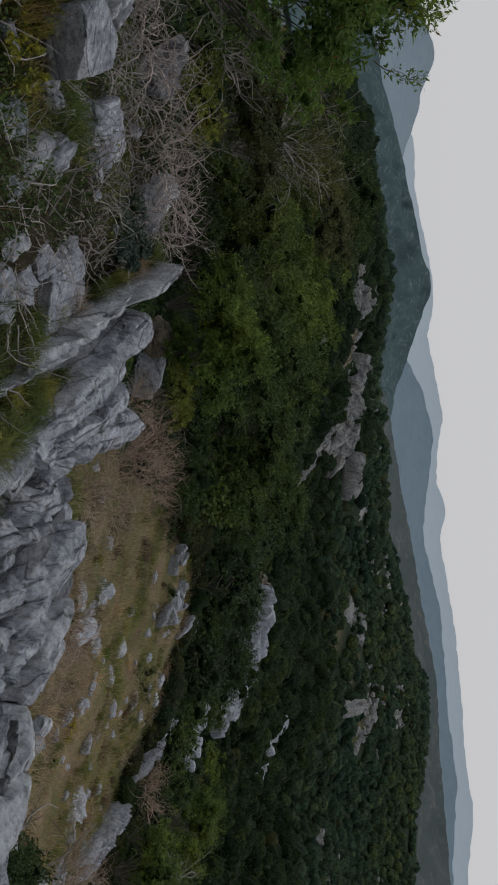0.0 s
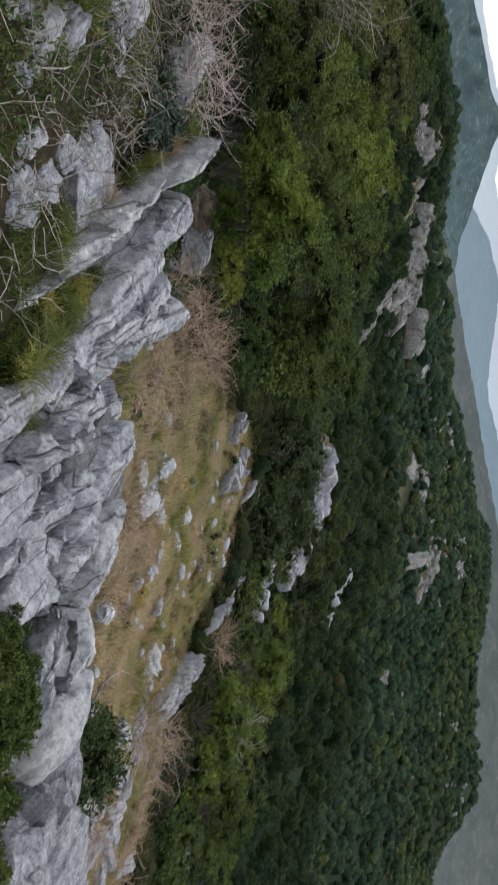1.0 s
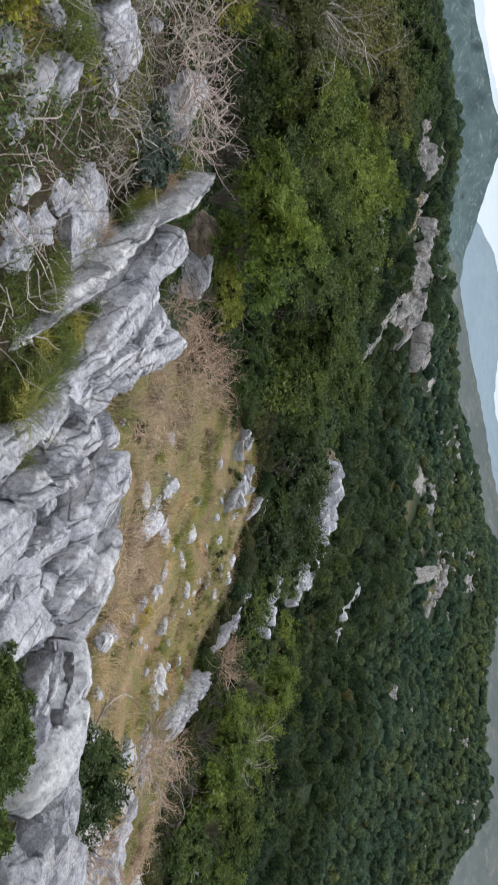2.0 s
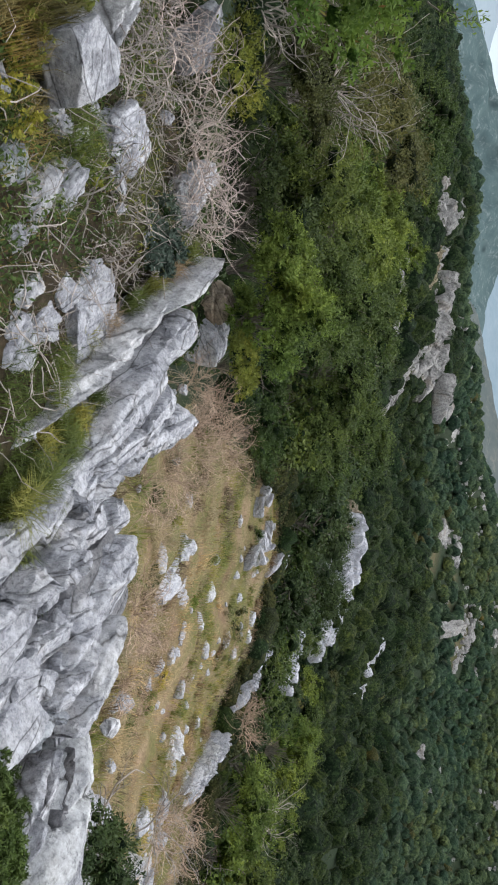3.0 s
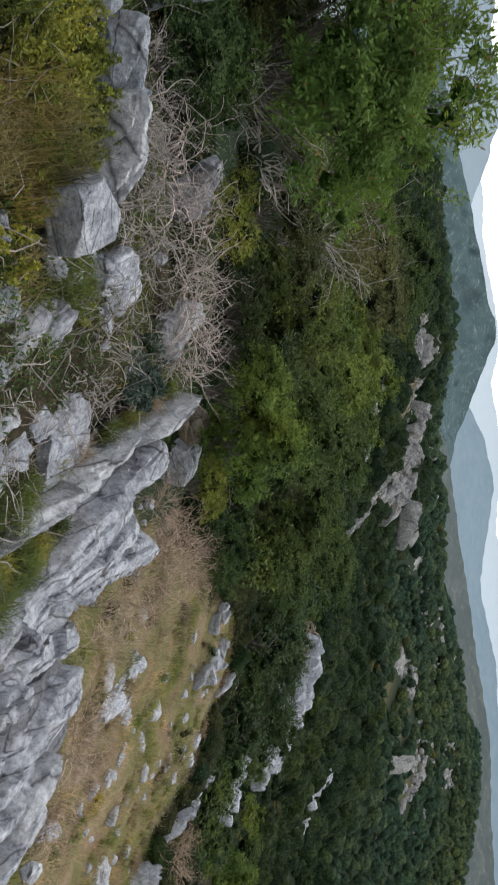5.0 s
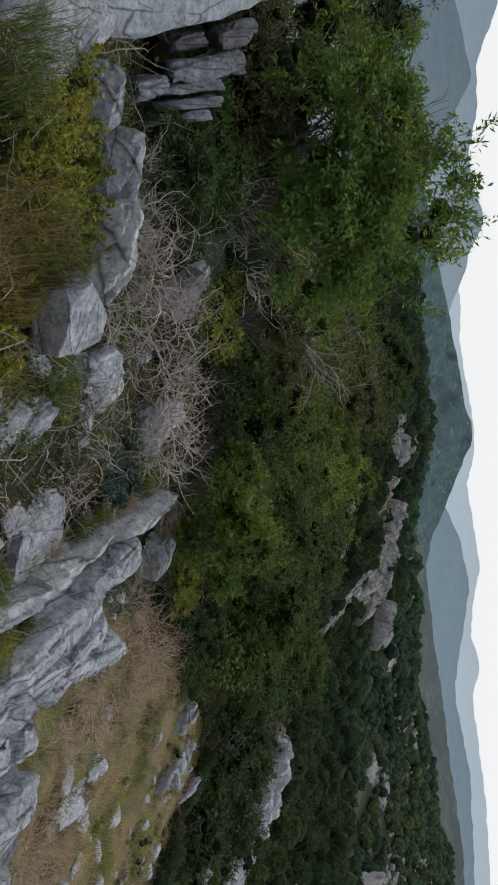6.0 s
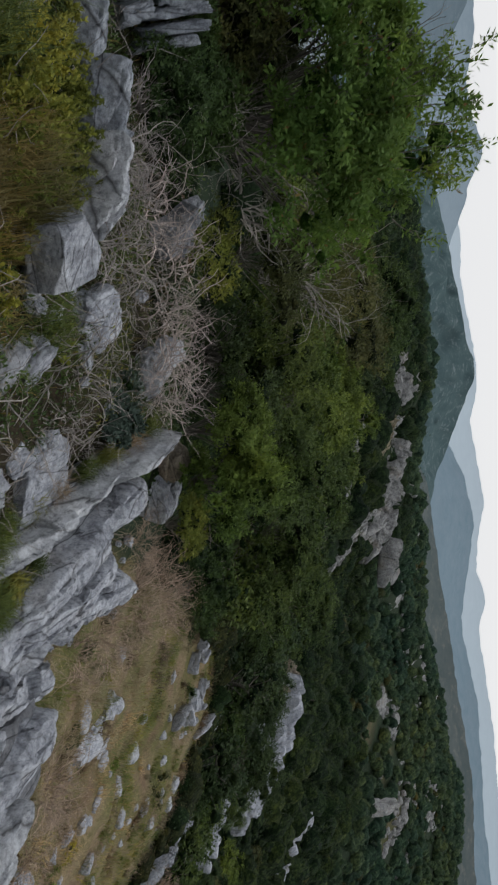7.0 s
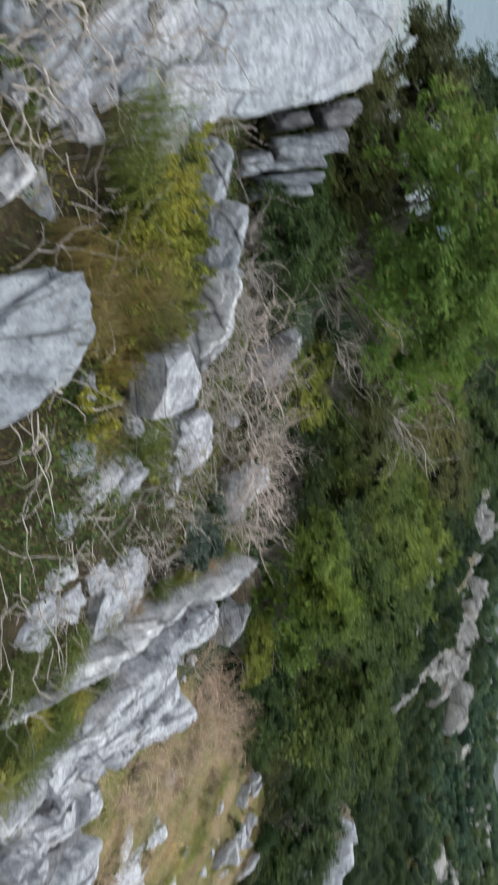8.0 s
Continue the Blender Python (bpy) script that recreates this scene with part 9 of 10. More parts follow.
dead_bush(4.701, 7.685, 0.30, 0.30, 36, 617, DEAD_PINK, base=-4.638, thick=0.0060, group="dry brown scrub below the ledge", label="low dry brown bush of fine leafless twigs")
dead_bush(4.210, 5.815, 0.25, 0.25, 30, 618, DEAD_PINK, base=-3.844, thick=0.0060, group="dry brown scrub below the ledge", label="low dry brown bush of fine leafless twigs")
dead_bush(7.159, 7.221, 0.40, 0.40, 40, 619, DEAD_PINK, base=-4.688, thick=0.0060, group="dry brown scrub below the ledge", label="low dry brown bush of fine leafless twigs")
dead_bush(10.310, 10.769, 0.50, 0.50, 40, 620, DEAD_PINK, base=-6.345, thick=0.0080, group="dry brown scrub below the ledge", label="low dry brown bush of fine leafless twigs")
dead_bush(6.439, 5.115, 0.40, 0.40, 40, 621, DEAD_PINK, base=-4.192, thick=0.0060, group="dry brown scrub below the ledge", label="low dry brown bush of fine leafless twigs")
dead_bush(9.045, 6.469, 0.50, 0.45, 40, 622, DEAD_PINK, base=-5.123, thick=0.0070, group="dry brown scrub below the ledge", label="low dry brown bush of fine leafless twigs")
dead_bush(16.601, 21.894, 0.80, 0.80, 60, 623, DEAD_PINK, base=-9.884, thick=0.0140, group="dry brown scrub below the ledge", label="low dry brown bush of fine leafless twigs")
dead_bush(1.423, 6.697, 0.34, 0.30, 60, 624, DEAD_PINK, base=-2.928, thick=0.0040, group="dry brown scrub below the ledge", label="low dry brown bush of fine leafless twigs")
dead_bush(2.040, 7.123, 0.50, 0.35, 80, 625, DEAD_PINK, base=-3.156, thick=0.0040, group="dry brown scrub below the ledge", label="low dry brown bush of fine leafless twigs")
dead_bush(2.212, 6.587, 0.50, 0.35, 80, 626, DEAD_PINK, base=-3.218, thick=0.0040, group="dry brown scrub below the ledge", label="low dry brown bush of fine leafless twigs")
dead_bush(3.128, 5.406, 0.35, 0.30, 50, 627, DEAD_PINK, base=-3.281, thick=0.0050, group="dry brown scrub below the ledge", label="low dry brown bush of fine leafless twigs")
dead_bush(2.008, 5.573, 0.30, 0.30, 50, 628, DEAD_PINK, base=-3.030, thick=0.0040, group="dry brown scrub below the ledge", label="low dry brown bush of fine leafless twigs")
dead_bush(2.021, 7.683, 0.40, 0.35, 50, 629, DEAD_PINK, base=-3.143, thick=0.0040, group="dry brown scrub below the ledge", label="low dry brown bush of fine leafless twigs")
dead_bush(2.801, 9.439, 0.50, 0.40, 60, 630, DEAD_PINK, base=-3.809, thick=0.0050, group="dry brown scrub below the ledge", label="low dry brown bush of fine leafless twigs")
dead_bush(3.959, 10.460, 0.30, 0.26, 60, 631, DEAD_PINK, thick=0.0045, group="dry brown scrub below the ledge", label="low dry brown bush of fine leafless twigs", way=(0, 0, 0.25))
dead_bush(4.402, 9.746, 0.28, 0.25, 60, 632, DEAD_PINK, thick=0.0045, group="dry brown scrub below the ledge", label="low dry brown bush of fine leafless twigs", way=(0, 0, 0.25))
dead_bush(4.943, 9.804, 0.30, 0.26, 60, 633, DEAD_PINK, thick=0.0045, group="dry brown scrub below the ledge", label="low dry brown bush of fine leafless twigs", way=(0, 0, 0.25))
dead_bush(5.640, 10.189, 0.35, 0.30, 70, 634, DEAD_PINK, thick=0.0045, group="dry brown scrub below the ledge", label="low dry brown bush of fine leafless twigs", way=(0, 0, 0.25))
dead_bush(5.911, 9.613, 0.35, 0.30, 60, 635, DEAD_PINK, thick=0.0045, group="dry brown scrub below the ledge", label="low dry brown bush of fine leafless twigs", way=(0, 0, 0.25))
dead_bush(6.959, 10.259, 0.35, 0.30, 60, 636, DEAD_PINK, thick=0.0045, group="dry brown scrub below the ledge", label="low dry brown bush of fine leafless twigs", way=(0, 0, 0.25))
dead_bush(7.826, 10.515, 0.40, 0.30, 60, 637, DEAD_PINK, thick=0.0045, group="dry brown scrub below the ledge", label="low dry brown bush of fine leafless twigs", way=(0, 0, 0.25))
dead_bush(7.209, 12.057, 0.35, 0.28, 50, 638, DEAD_PINK, thick=0.0045, group="dry brown scrub below the ledge", label="low dry brown bush of fine leafless twigs", way=(0, 0, 0.25))
dead_bush(9.052, 13.434, 0.40, 0.30, 60, 639, DEAD_PINK, thick=0.0045, group="dry brown scrub below the ledge", label="low dry brown bush of fine leafless twigs", way=(0, 0, 0.25))
dead_bush(10.214, 12.933, 0.50, 0.40, 60, 640, DEAD_PINK, thick=0.0045, group="dry brown scrub below the ledge", label="low dry brown bush of fine leafless twigs", way=(0, 0, 0.25))
dead_bush(14.947, 17.978, 0.50, 0.40, 60, 641, DEAD_PINK, thick=0.0045, group="dry brown scrub below the ledge", label="low dry brown bush of fine leafless twigs", way=(0, 0, 0.25))
dead_bush(15.727, 20.057, 0.50, 0.40, 60, 642, DEAD_PINK, thick=0.0045, group="dry brown scrub below the ledge", label="low dry brown bush of fine leafless twigs", way=(0, 0, 0.25))
dead_bush(2.983, 13.085, 0.35, 0.25, 60, 643, DEAD_PINK, thick=0.0045, group="dry brown scrub below the ledge", label="low dry brown bush of fine leafless twigs", way=(0, 0, 0.25))
dead_bush(3.412, 13.131, 0.35, 0.25, 60, 644, DEAD_PINK, thick=0.0045, group="dry brown scrub below the ledge", label="low dry brown bush of fine leafless twigs", way=(0, 0, 0.25))
dead_bush(4.305, 11.910, 0.30, 0.22, 50, 645, DEAD_PINK, thick=0.0045, group="dry brown scrub below the ledge", label="low dry brown bush of fine leafless twigs", way=(0, 0, 0.25))
dead_bush(6.074, 16.712, 0.40, 0.25, 50, 646, DEAD_PINK, thick=0.0045, group="dry brown scrub below the ledge", label="low dry brown bush of fine leafless twigs", way=(0, 0, 0.25))
dead_bush(5.836, 18.635, 0.40, 0.25, 50, 647, DEAD_PINK, thick=0.0045, group="dry brown scrub below the ledge", label="low dry brown bush of fine leafless twigs", way=(0, 0, 0.25))
dead_bush(10.655, 21.788, 0.50, 0.30, 50, 648, DEAD_PINK, thick=0.0045, group="dry brown scrub below the ledge", label="low dry brown bush of fine leafless twigs", way=(0, 0, 0.25))
dead_bush(12.693, 20.682, 0.50, 0.40, 60, 649, DEAD_PINK, thick=0.0045, group="dry brown scrub below the ledge", label="low dry brown bush of fine leafless twigs", way=(0, 0, 0.25))
dead_bush(14.465, 21.096, 0.50, 0.40, 60, 650, DEAD_PINK, thick=0.0045, group="dry brown scrub below the ledge", label="low dry brown bush of fine leafless twigs", way=(0, 0, 0.25))
shrub("shrub", 4.376, 10.906, (0.20, 0.20, 0.14), base=-5.718, leaf=(0.0297, 0.0152), count=2160, clumps=30, mat=LEAF_SPURGE, label="low yellow-green cushion shrub in the meadow", sink=0.05, seed=651)
shrub("shrub", 8.287, 12.162, (0.30, 0.30, 0.18), base=-7.293, leaf=(0.0297, 0.0152), count=2160, clumps=30, mat=LEAF_SPURGE, label="low yellow-green cushion shrub in the meadow", sink=0.05, seed=652)
shrub("shrub", 8.244, 11.349, (0.30, 0.30, 0.18), base=-7.247, leaf=(0.0297, 0.0152), count=2160, clumps=30, mat=LEAF_JUNIPER, label="low green shrub at the foot of the ledge", sink=0.05, seed=653)
shrub("shrub", 7.605, 13.905, (0.25, 0.25, 0.15), base=-7.179, leaf=(0.0297, 0.0152), count=2160, clumps=30, mat=LEAF_JUNIPER, label="low green shrub in the meadow", sink=0.05, seed=654)
shrub("shrub", 5.800, 19.012, (0.35, 0.35, 0.20), base=-7.575, leaf=(0.0297, 0.0152), count=2160, clumps=30, mat=LEAF_OLIVE, label="low olive shrub along the lip of the meadow", sink=0.05, seed=655)
shrub("shrub", 7.385, 21.765, (0.40, 0.40, 0.25), base=-8.439, leaf=(0.0297, 0.0152), count=2160, clumps=30, mat=LEAF_OAK, label="low green shrub along the lip of the meadow", sink=0.05, seed=656)
shrub("shrub", 10.002, 23.007, (0.45, 0.45, 0.30), base=-9.195, leaf=(0.0297, 0.0152), count=2160, clumps=30, mat=LEAF_OAK, label="low green shrub along the lip of the meadow", sink=0.05, seed=657)
shrub("shrub", 23.154, 44.046, (0.60, 0.60, 0.40), base=-17.064, leaf=(0.0297, 0.0152), count=2160, clumps=30, mat=LEAF_OAK, label="low green shrub along the lip of the meadow", sink=0.05, seed=658)
shrub("shrub", 4.723, 9.456, (0.20, 0.20, 0.14), base=-5.519, leaf=(0.0297, 0.0152), count=2160, clumps=30, mat=LEAF_OLIVE, label="low olive shrub at the foot of the ledge", sink=0.05, seed=659)
shrub("shrub", 11.978, 20.854, (0.50, 0.50, 0.35), base=-9.525, leaf=(0.0297, 0.0152), count=2160, clumps=30, mat=LEAF_OLIVE, label="low olive shrub along the lip of the meadow", sink=0.05, seed=660)
shrub("shrub", 3.442, 9.331, (0.18, 0.18, 0.14), base=-5.159, leaf=(0.0297, 0.0152), count=2160, clumps=30, mat=LEAF_OLIVE, label="low olive shrub at the foot of the ledge", sink=0.05, seed=661)
shrub("shrub", 6.869, 24.304, (0.50, 0.50, 0.35), base=-8.677, leaf=(0.0297, 0.0152), count=2160, clumps=30, mat=LEAF_OLIVE, label="low olive shrub along the lip of the meadow", sink=0.05, seed=662)
dead_bush(-0.185, 2.853, 0.25, 0.20, 14, 663, thick=0.0060, bend=0.45, fine=2, way=(0, 0, 0.3))
dead_bush(-0.308, 3.688, 0.25, 0.20, 14, 664, thick=0.0070, bend=0.45, fine=2, way=(0, 0, 0.3))
dead_bush(0.004, 3.735, 0.25, 0.22, 16, 665, thick=0.0070, bend=0.45, fine=2, way=(0, 0, 0.3))
dead_bush(0.254, 3.489, 0.22, 0.20, 14, 666, thick=0.0050, bend=0.45, fine=2, way=(0, 0, 0.3))
dead_bush(0.332, 2.941, 0.20, 0.15, 10, 667, thick=0.0050, bend=0.45, fine=2, way=(0, 0, 0.3))
dead_bush(0.350, 4.261, 0.20, 0.18, 12, 668, thick=0.0050, bend=0.45, fine=2, way=(0, 0, 0.3))
dead_bush(-0.018, 3.445, 0.20, 0.25, 14, 669, thick=0.0060, bend=0.45, fine=2, way=(0, 0, 0.3))
dead_bush(-0.549, 6.753, 0.25, 0.25, 18, 670, thick=0.0060, bend=0.45, fine=2, way=(0, 0, 0.3))
dead_bush(-0.151, 5.149, 0.25, 0.22, 18, 671, thick=0.0060, bend=0.45, fine=2, way=(0, 0, 0.3))
dead_bush(-0.766, 4.186, 0.20, 0.20, 14, 672, thick=0.0060, bend=0.45, fine=2, way=(0, 0, 0.3))
dead_bush(-2.244, 7.795, 0.30, 0.30, 26, 673, thick=0.0050, bend=0.45, fine=2, way=(0, 0, 0.3))
dead_bush(-2.770, 11.854, 0.30, 0.30, 30, 674, thick=0.0050, bend=0.45, fine=2, way=(0, 0, 0.3), mat=DEAD_PALE)
dead_bush(-1.076, 5.588, 0.25, 0.25, 22, 675, thick=0.0050, bend=0.45, fine=2, way=(0, 0, 0.3))
dead_bush(-2.107, 12.195, 0.30, 0.30, 34, 676, thick=0.0050, bend=0.45, fine=2, way=(0, 0, 0.3), mat=DEAD_PALE)
dead_bush(-1.906, 15.381, 0.30, 0.30, 34, 677, thick=0.0050, bend=0.45, fine=2, way=(0, 0, 0.3), mat=DEAD_PALE)
dead_bush(-1.015, 12.216, 0.30, 0.30, 34, 678, thick=0.0050, bend=0.45, fine=2, way=(0, 0, 0.3), mat=DEAD_PALE)
dead_bush(-1.593, 6.600, 0.30, 0.45, 22, 679, base=-1.794, thick=0.0090, bend=0.3, label="whitish dead branches at the foot of the small tree", group="bare branches")
dead_bush(-1.135, 8.483, 0.40, 0.70, 14, 680, base=-1.636, thick=0.0100, bend=0.3, label="bare grey branches of a dying bush", group="bare branches")
dead_bush(-1.835, 5.801, 0.20, 0.40, 10, 681, base=-1.747, thick=0.0080, bend=0.3, label="bare reddish-grey stems beside the wall", group="bare branches")
dead_bush(14.208, 15.030, 0.40, 0.90, 16, 682, base=-6.735, thick=0.0220, bend=0.3, label="bare whitish limbs of a half-dead tree", group="bare branches")
dead_bush(5.858, 5.520, 0.25, 0.90, 9, 683, base=-4.339, thick=0.0200, bend=0.3, label="leafless small tree on the broken slope", group="bare branches")
dead_bush(8.469, 8.645, 0.50, 0.90, 24, 684, base=-5.538, thick=0.0100, bend=0.3, label="leafless grey bush below the meadow", group="bare branches")
sprig_herb(-1.344, 2.821, 0.14, 0.20, 33, 685, (0.0, 0.0))
sprig_herb(-1.438, 3.023, 0.13, 0.19, 33, 686, (0.0, 0.0))
sprig_herb(-1.215, 2.907, 0.14, 0.20, 34, 687, (0.0, 0.0))
sprig_herb(-1.316, 3.155, 0.12, 0.19, 33, 688, (0.0, 0.0))
sprig_herb(-1.149, 3.164, 0.12, 0.18, 27, 689, (0.1, 0.0))
sprig_herb(-1.067, 3.332, 0.11, 0.17, 19, 690, (0.1, 0.0))
sprig_herb(-1.626, 3.259, 0.10, 0.15, 19, 691, (0.0, 0.0))
sprig_herb(-1.152, 2.704, 0.12, 0.20, 27, 692, (0.0, 0.0))
sprig_herb(-1.518, 3.378, 0.10, 0.15, 19, 693, (0.0, 0.0))
sprig_herb(-1.019, 3.032, 0.12, 0.18, 15, 694, (0.0, 0.0))
sprig_herb(-1.366, 3.472, 0.10, 0.16, 22, 695, (0.0, 0.0))
sprig_herb(-1.193, 3.524, 0.10, 0.16, 19, 696, (0.0, 0.0))
sprig_herb(-1.459, 2.895, 0.12, 0.18, 22, 697, (0.0, 0.0))
sprig_herb(-0.981, 2.711, 0.12, 0.20, 19, 698, (0.0, 0.0))
sprig_herb(-1.776, 3.215, 0.10, 0.13, 15, 699, (0.0, 0.0))
sprig_herb(-0.876, 2.910, 0.12, 0.16, 12, 700, (0.0, 0.0))
sprig_herb(-0.664, 2.850, 0.10, 0.12, 12, 701, (0.0, 0.0))
sprig_herb(-0.487, 2.698, 0.10, 0.12, 10, 702, (0.0, 0.0))
sprig_herb(-0.325, 3.452, 0.08, 0.10, 10, 703, (0.0, 0.0))
dead_bush(-1.580, 1.944, 0.2, 0.3, 5, 704, base=-1.503, thick=0.007, bend=0.4)
dead_bush(-1.682, 2.184, 0.2, 0.3, 5, 705, base=-1.499, thick=0.007, bend=0.4)
dead_bush(-1.696, 2.456, 0.2, 0.3, 5, 706, base=-1.522, thick=0.007, bend=0.4)
dead_bush(-1.967, 2.680, 0.2, 0.3, 5, 707, base=-1.488, thick=0.007, bend=0.4)
dead_bush(-1.361, 1.797, 0.2, 0.3, 5, 708, base=-1.499, thick=0.007, bend=0.4)


# ---- grass ----
grass_tuft(-0.958, 2.968, 0.20, 0.30, 200, GRASS_GOLD, 709, base=-1.724, label="tall golden seeding grass on the ridge", width=0.0024, spread=0.35)
grass_tuft(-1.011, 2.726, 0.18, 0.30, 150, GRASS_GOLD, 710, base=-1.700, label="tall golden seeding grass on the ridge", width=0.0024, spread=0.35)
grass_tuft(-0.937, 2.988, 0.20, 0.24, 160, GRASS_GOLD, 711, base=-1.752, label="tall golden seeding grass on the ridge", width=0.0024, spread=0.4)
grass_tuft(-1.461, 2.519, 0.20, 0.26, 320, GRASS_GREEN, 712, base=-1.537, label="long green grass arching over the stones", width=0.002, spread=0.8)
grass_tuft(-0.861, 2.475, 0.20, 0.16, 350, GRASS_GOLD, 713, base=-1.654, width=0.0024)
grass_tuft(-0.502, 2.918, 0.20, 0.20, 300, GRASS_GOLD, 714, base=-1.917, width=0.0024)
grass_tuft(0.920, 2.846, 0.08, 0.11, 200, GRASS_GREEN, 715, base=-2.229, label="green grass in the gap between limestone ribs", width=0.0022, spread=0.8)
grass_tuft(0.978, 3.008, 0.08, 0.11, 200, GRASS_GREEN, 716, base=-2.230, label="green grass in the gap between limestone ribs", width=0.0022, spread=0.8)
grass_tuft(1.083, 2.878, 0.08, 0.11, 200, GRASS_GREEN, 717, base=-2.233, label="green grass in the gap between limestone ribs", width=0.0022, spread=0.8)
grass_tuft(1.104, 3.079, 0.08, 0.11, 200, GRASS_GREEN, 718, base=-2.228, label="green grass in the gap between limestone ribs", width=0.0022, spread=0.8)
grass_tuft(1.126, 2.746, 0.08, 0.11, 200, GRASS_GREEN, 719, base=-2.230, label="green grass in the gap between limestone ribs", width=0.0022, spread=0.8)
grass_tuft(1.214, 2.919, 0.08, 0.11, 200, GRASS_GREEN, 720, base=-2.232, label="green grass in the gap between limestone ribs", width=0.0022, spread=0.8)
grass_tuft(1.023, 3.178, 0.08, 0.11, 200, GRASS_GREEN, 721, base=-2.221, label="green grass in the gap between limestone ribs", width=0.0022, spread=0.8)
grass_tuft(1.221, 2.683, 0.08, 0.11, 200, GRASS_GREEN, 722, base=-2.227, label="green grass in the gap between limestone ribs", width=0.0022, spread=0.8)
grass_tuft(0.966, 3.314, 0.08, 0.11, 200, GRASS_GREEN, 723, base=-2.208, label="green grass in the gap between limestone ribs", width=0.0022, spread=0.8)
grass_tuft(1.009, 2.723, 0.08, 0.11, 200, GRASS_GREEN, 724, base=-2.227, label="green grass in the gap between limestone ribs", width=0.0022, spread=0.8)
grass_tuft(1.091, 2.934, 0.13, 0.15, 420, GRASS_GREEN, 725, base=-2.241, label="green grass in the gap between limestone ribs", width=0.0025, spread=0.7)
grass_tuft(0.951, 3.470, 0.10, 0.12, 260, GRASS_GREEN, 726, base=-2.263, label="green grass in the gap between limestone ribs", width=0.0025, spread=0.7)
grass_tuft(1.166, 2.711, 0.14, 0.16, 380, GRASS_GREEN, 727, base=-2.232, label="green grass in the gap between limestone ribs", width=0.0025, spread=0.7)
grass_tuft(0.905, 3.10, 0.08, 0.13, 260, GRASS_LIME, 732, base=-2.235, label="green grass in the gap between limestone ribs", width=0.0024, spread=0.7)
grass_tuft(0.885, 3.28, 0.08, 0.13, 260, GRASS_GREEN, 733, base=-2.235, label="green grass in the gap between limestone ribs", width=0.0024, spread=0.7)
grass_tuft(0.880, 3.45, 0.07, 0.12, 240, GRASS_LIME, 734, base=-2.235, label="green grass in the gap between limestone ribs", width=0.0024, spread=0.7)
grass_tuft(0.855, 3.64, 0.07, 0.12, 220, GRASS_GREEN, 735, base=-2.235, label="green grass in the gap between limestone ribs", width=0.0024, spread=0.7)
grass_tuft(1.05, 2.90, 0.09, 0.17, 340, GRASS_GREEN, 736, base=-2.20, label="green grass in the gap between limestone ribs", width=0.0024, spread=0.8)
grass_tuft(1.10, 2.72, 0.09, 0.17, 340, GRASS_LIME, 737, base=-2.18, label="green grass in the gap between limestone ribs", width=0.0024, spread=0.8)
grass_tuft(0.70, 2.95, 0.08, 0.13, 260, GRASS_LIME, 740, base=-2.33, label="short dry grass along the foot of the rib", width=0.0022, spread=0.8)
grass_tuft(0.63, 3.17, 0.08, 0.13, 260, GRASS_BROWN, 741, base=-2.29, label="short dry grass along the foot of the rib", width=0.0022, spread=0.8)
grass_tuft(0.57, 3.39, 0.08, 0.13, 260, GRASS_GREEN, 742, base=-2.26, label="short dry grass along the foot of the rib", width=0.0022, spread=0.8)
grass_tuft(0.51, 3.61, 0.08, 0.13, 260, GRASS_LIME, 743, base=-2.22, label="short dry grass along the foot of the rib", width=0.0022, spread=0.8)
grass_tuft(0.45, 3.83, 0.08, 0.13, 260, GRASS_BROWN, 744, base=-2.18, label="short dry grass along the foot of the rib", width=0.0022, spread=0.8)
grass_tuft(0.39, 4.06, 0.08, 0.13, 260, GRASS_GREEN, 745, base=-2.14, label="short dry grass along the foot of the rib", width=0.0022, spread=0.8)
grass_tuft(0.32, 4.28, 0.08, 0.13, 260, GRASS_LIME, 746, base=-2.10, label="short dry grass along the foot of the rib", width=0.0022, spread=0.8)
grass_tuft(0.26, 4.50, 0.08, 0.13, 260, GRASS_BROWN, 747, base=-2.06, label="short dry grass along the foot of the rib", width=0.0022, spread=0.8)
grass_tuft(0.20, 4.72, 0.08, 0.13, 260, GRASS_GREEN, 748, base=-2.02, label="short dry grass along the foot of the rib", width=0.0022, spread=0.8)
grass_tuft(0.596, 2.894, 0.20, 0.12, 420, GRASS_GREEN, 728, base=-2.143, width=0.0022, spread=0.7)
grass_tuft(-0.433, 3.362, 0.18, 0.08, 350, GRASS_GREEN, 729, base=-1.826, width=0.0022, spread=0.8)
grass_tuft(0.592, 3.182, 0.15, 0.08, 260, GRASS_GREEN, 730, base=-2.085, width=0.0022, spread=0.8)
grass_tuft(-0.277, 3.240, 0.20, 0.08, 300, GRASS_GREEN, 731, base=-1.913, width=0.0022, spread=0.8)


shrub("shrub", 29.58, 53.95, (2.2, 2.0, 1.5), leaf=(0.08, 0.038), count=9000, clumps=70, mat=LEAF_OAK, label="dense dark green bush below the lip of the meadow", seed=960)
shrub("shrub", 34.61, 57.66, (1.8, 1.8, 1.4), leaf=(0.08, 0.038), count=9000, clumps=70, mat=LEAF_OAK, label="dense dark green bush below the lip of the meadow", seed=961)
shrub("shrub", 52.09, 64.78, (1.8, 1.7, 1.3), leaf=(0.08, 0.038), count=9000, clumps=70, mat=LEAF_JUNIPER, label="olive-green rounded bush below the meadow", seed=962)
shrub("shrub", 24.47, 56.19, (1.8, 1.7, 1.4), leaf=(0.08, 0.038), count=9000, clumps=70, mat=LEAF_OAK, label="green bush before the rock rib", seed=963)
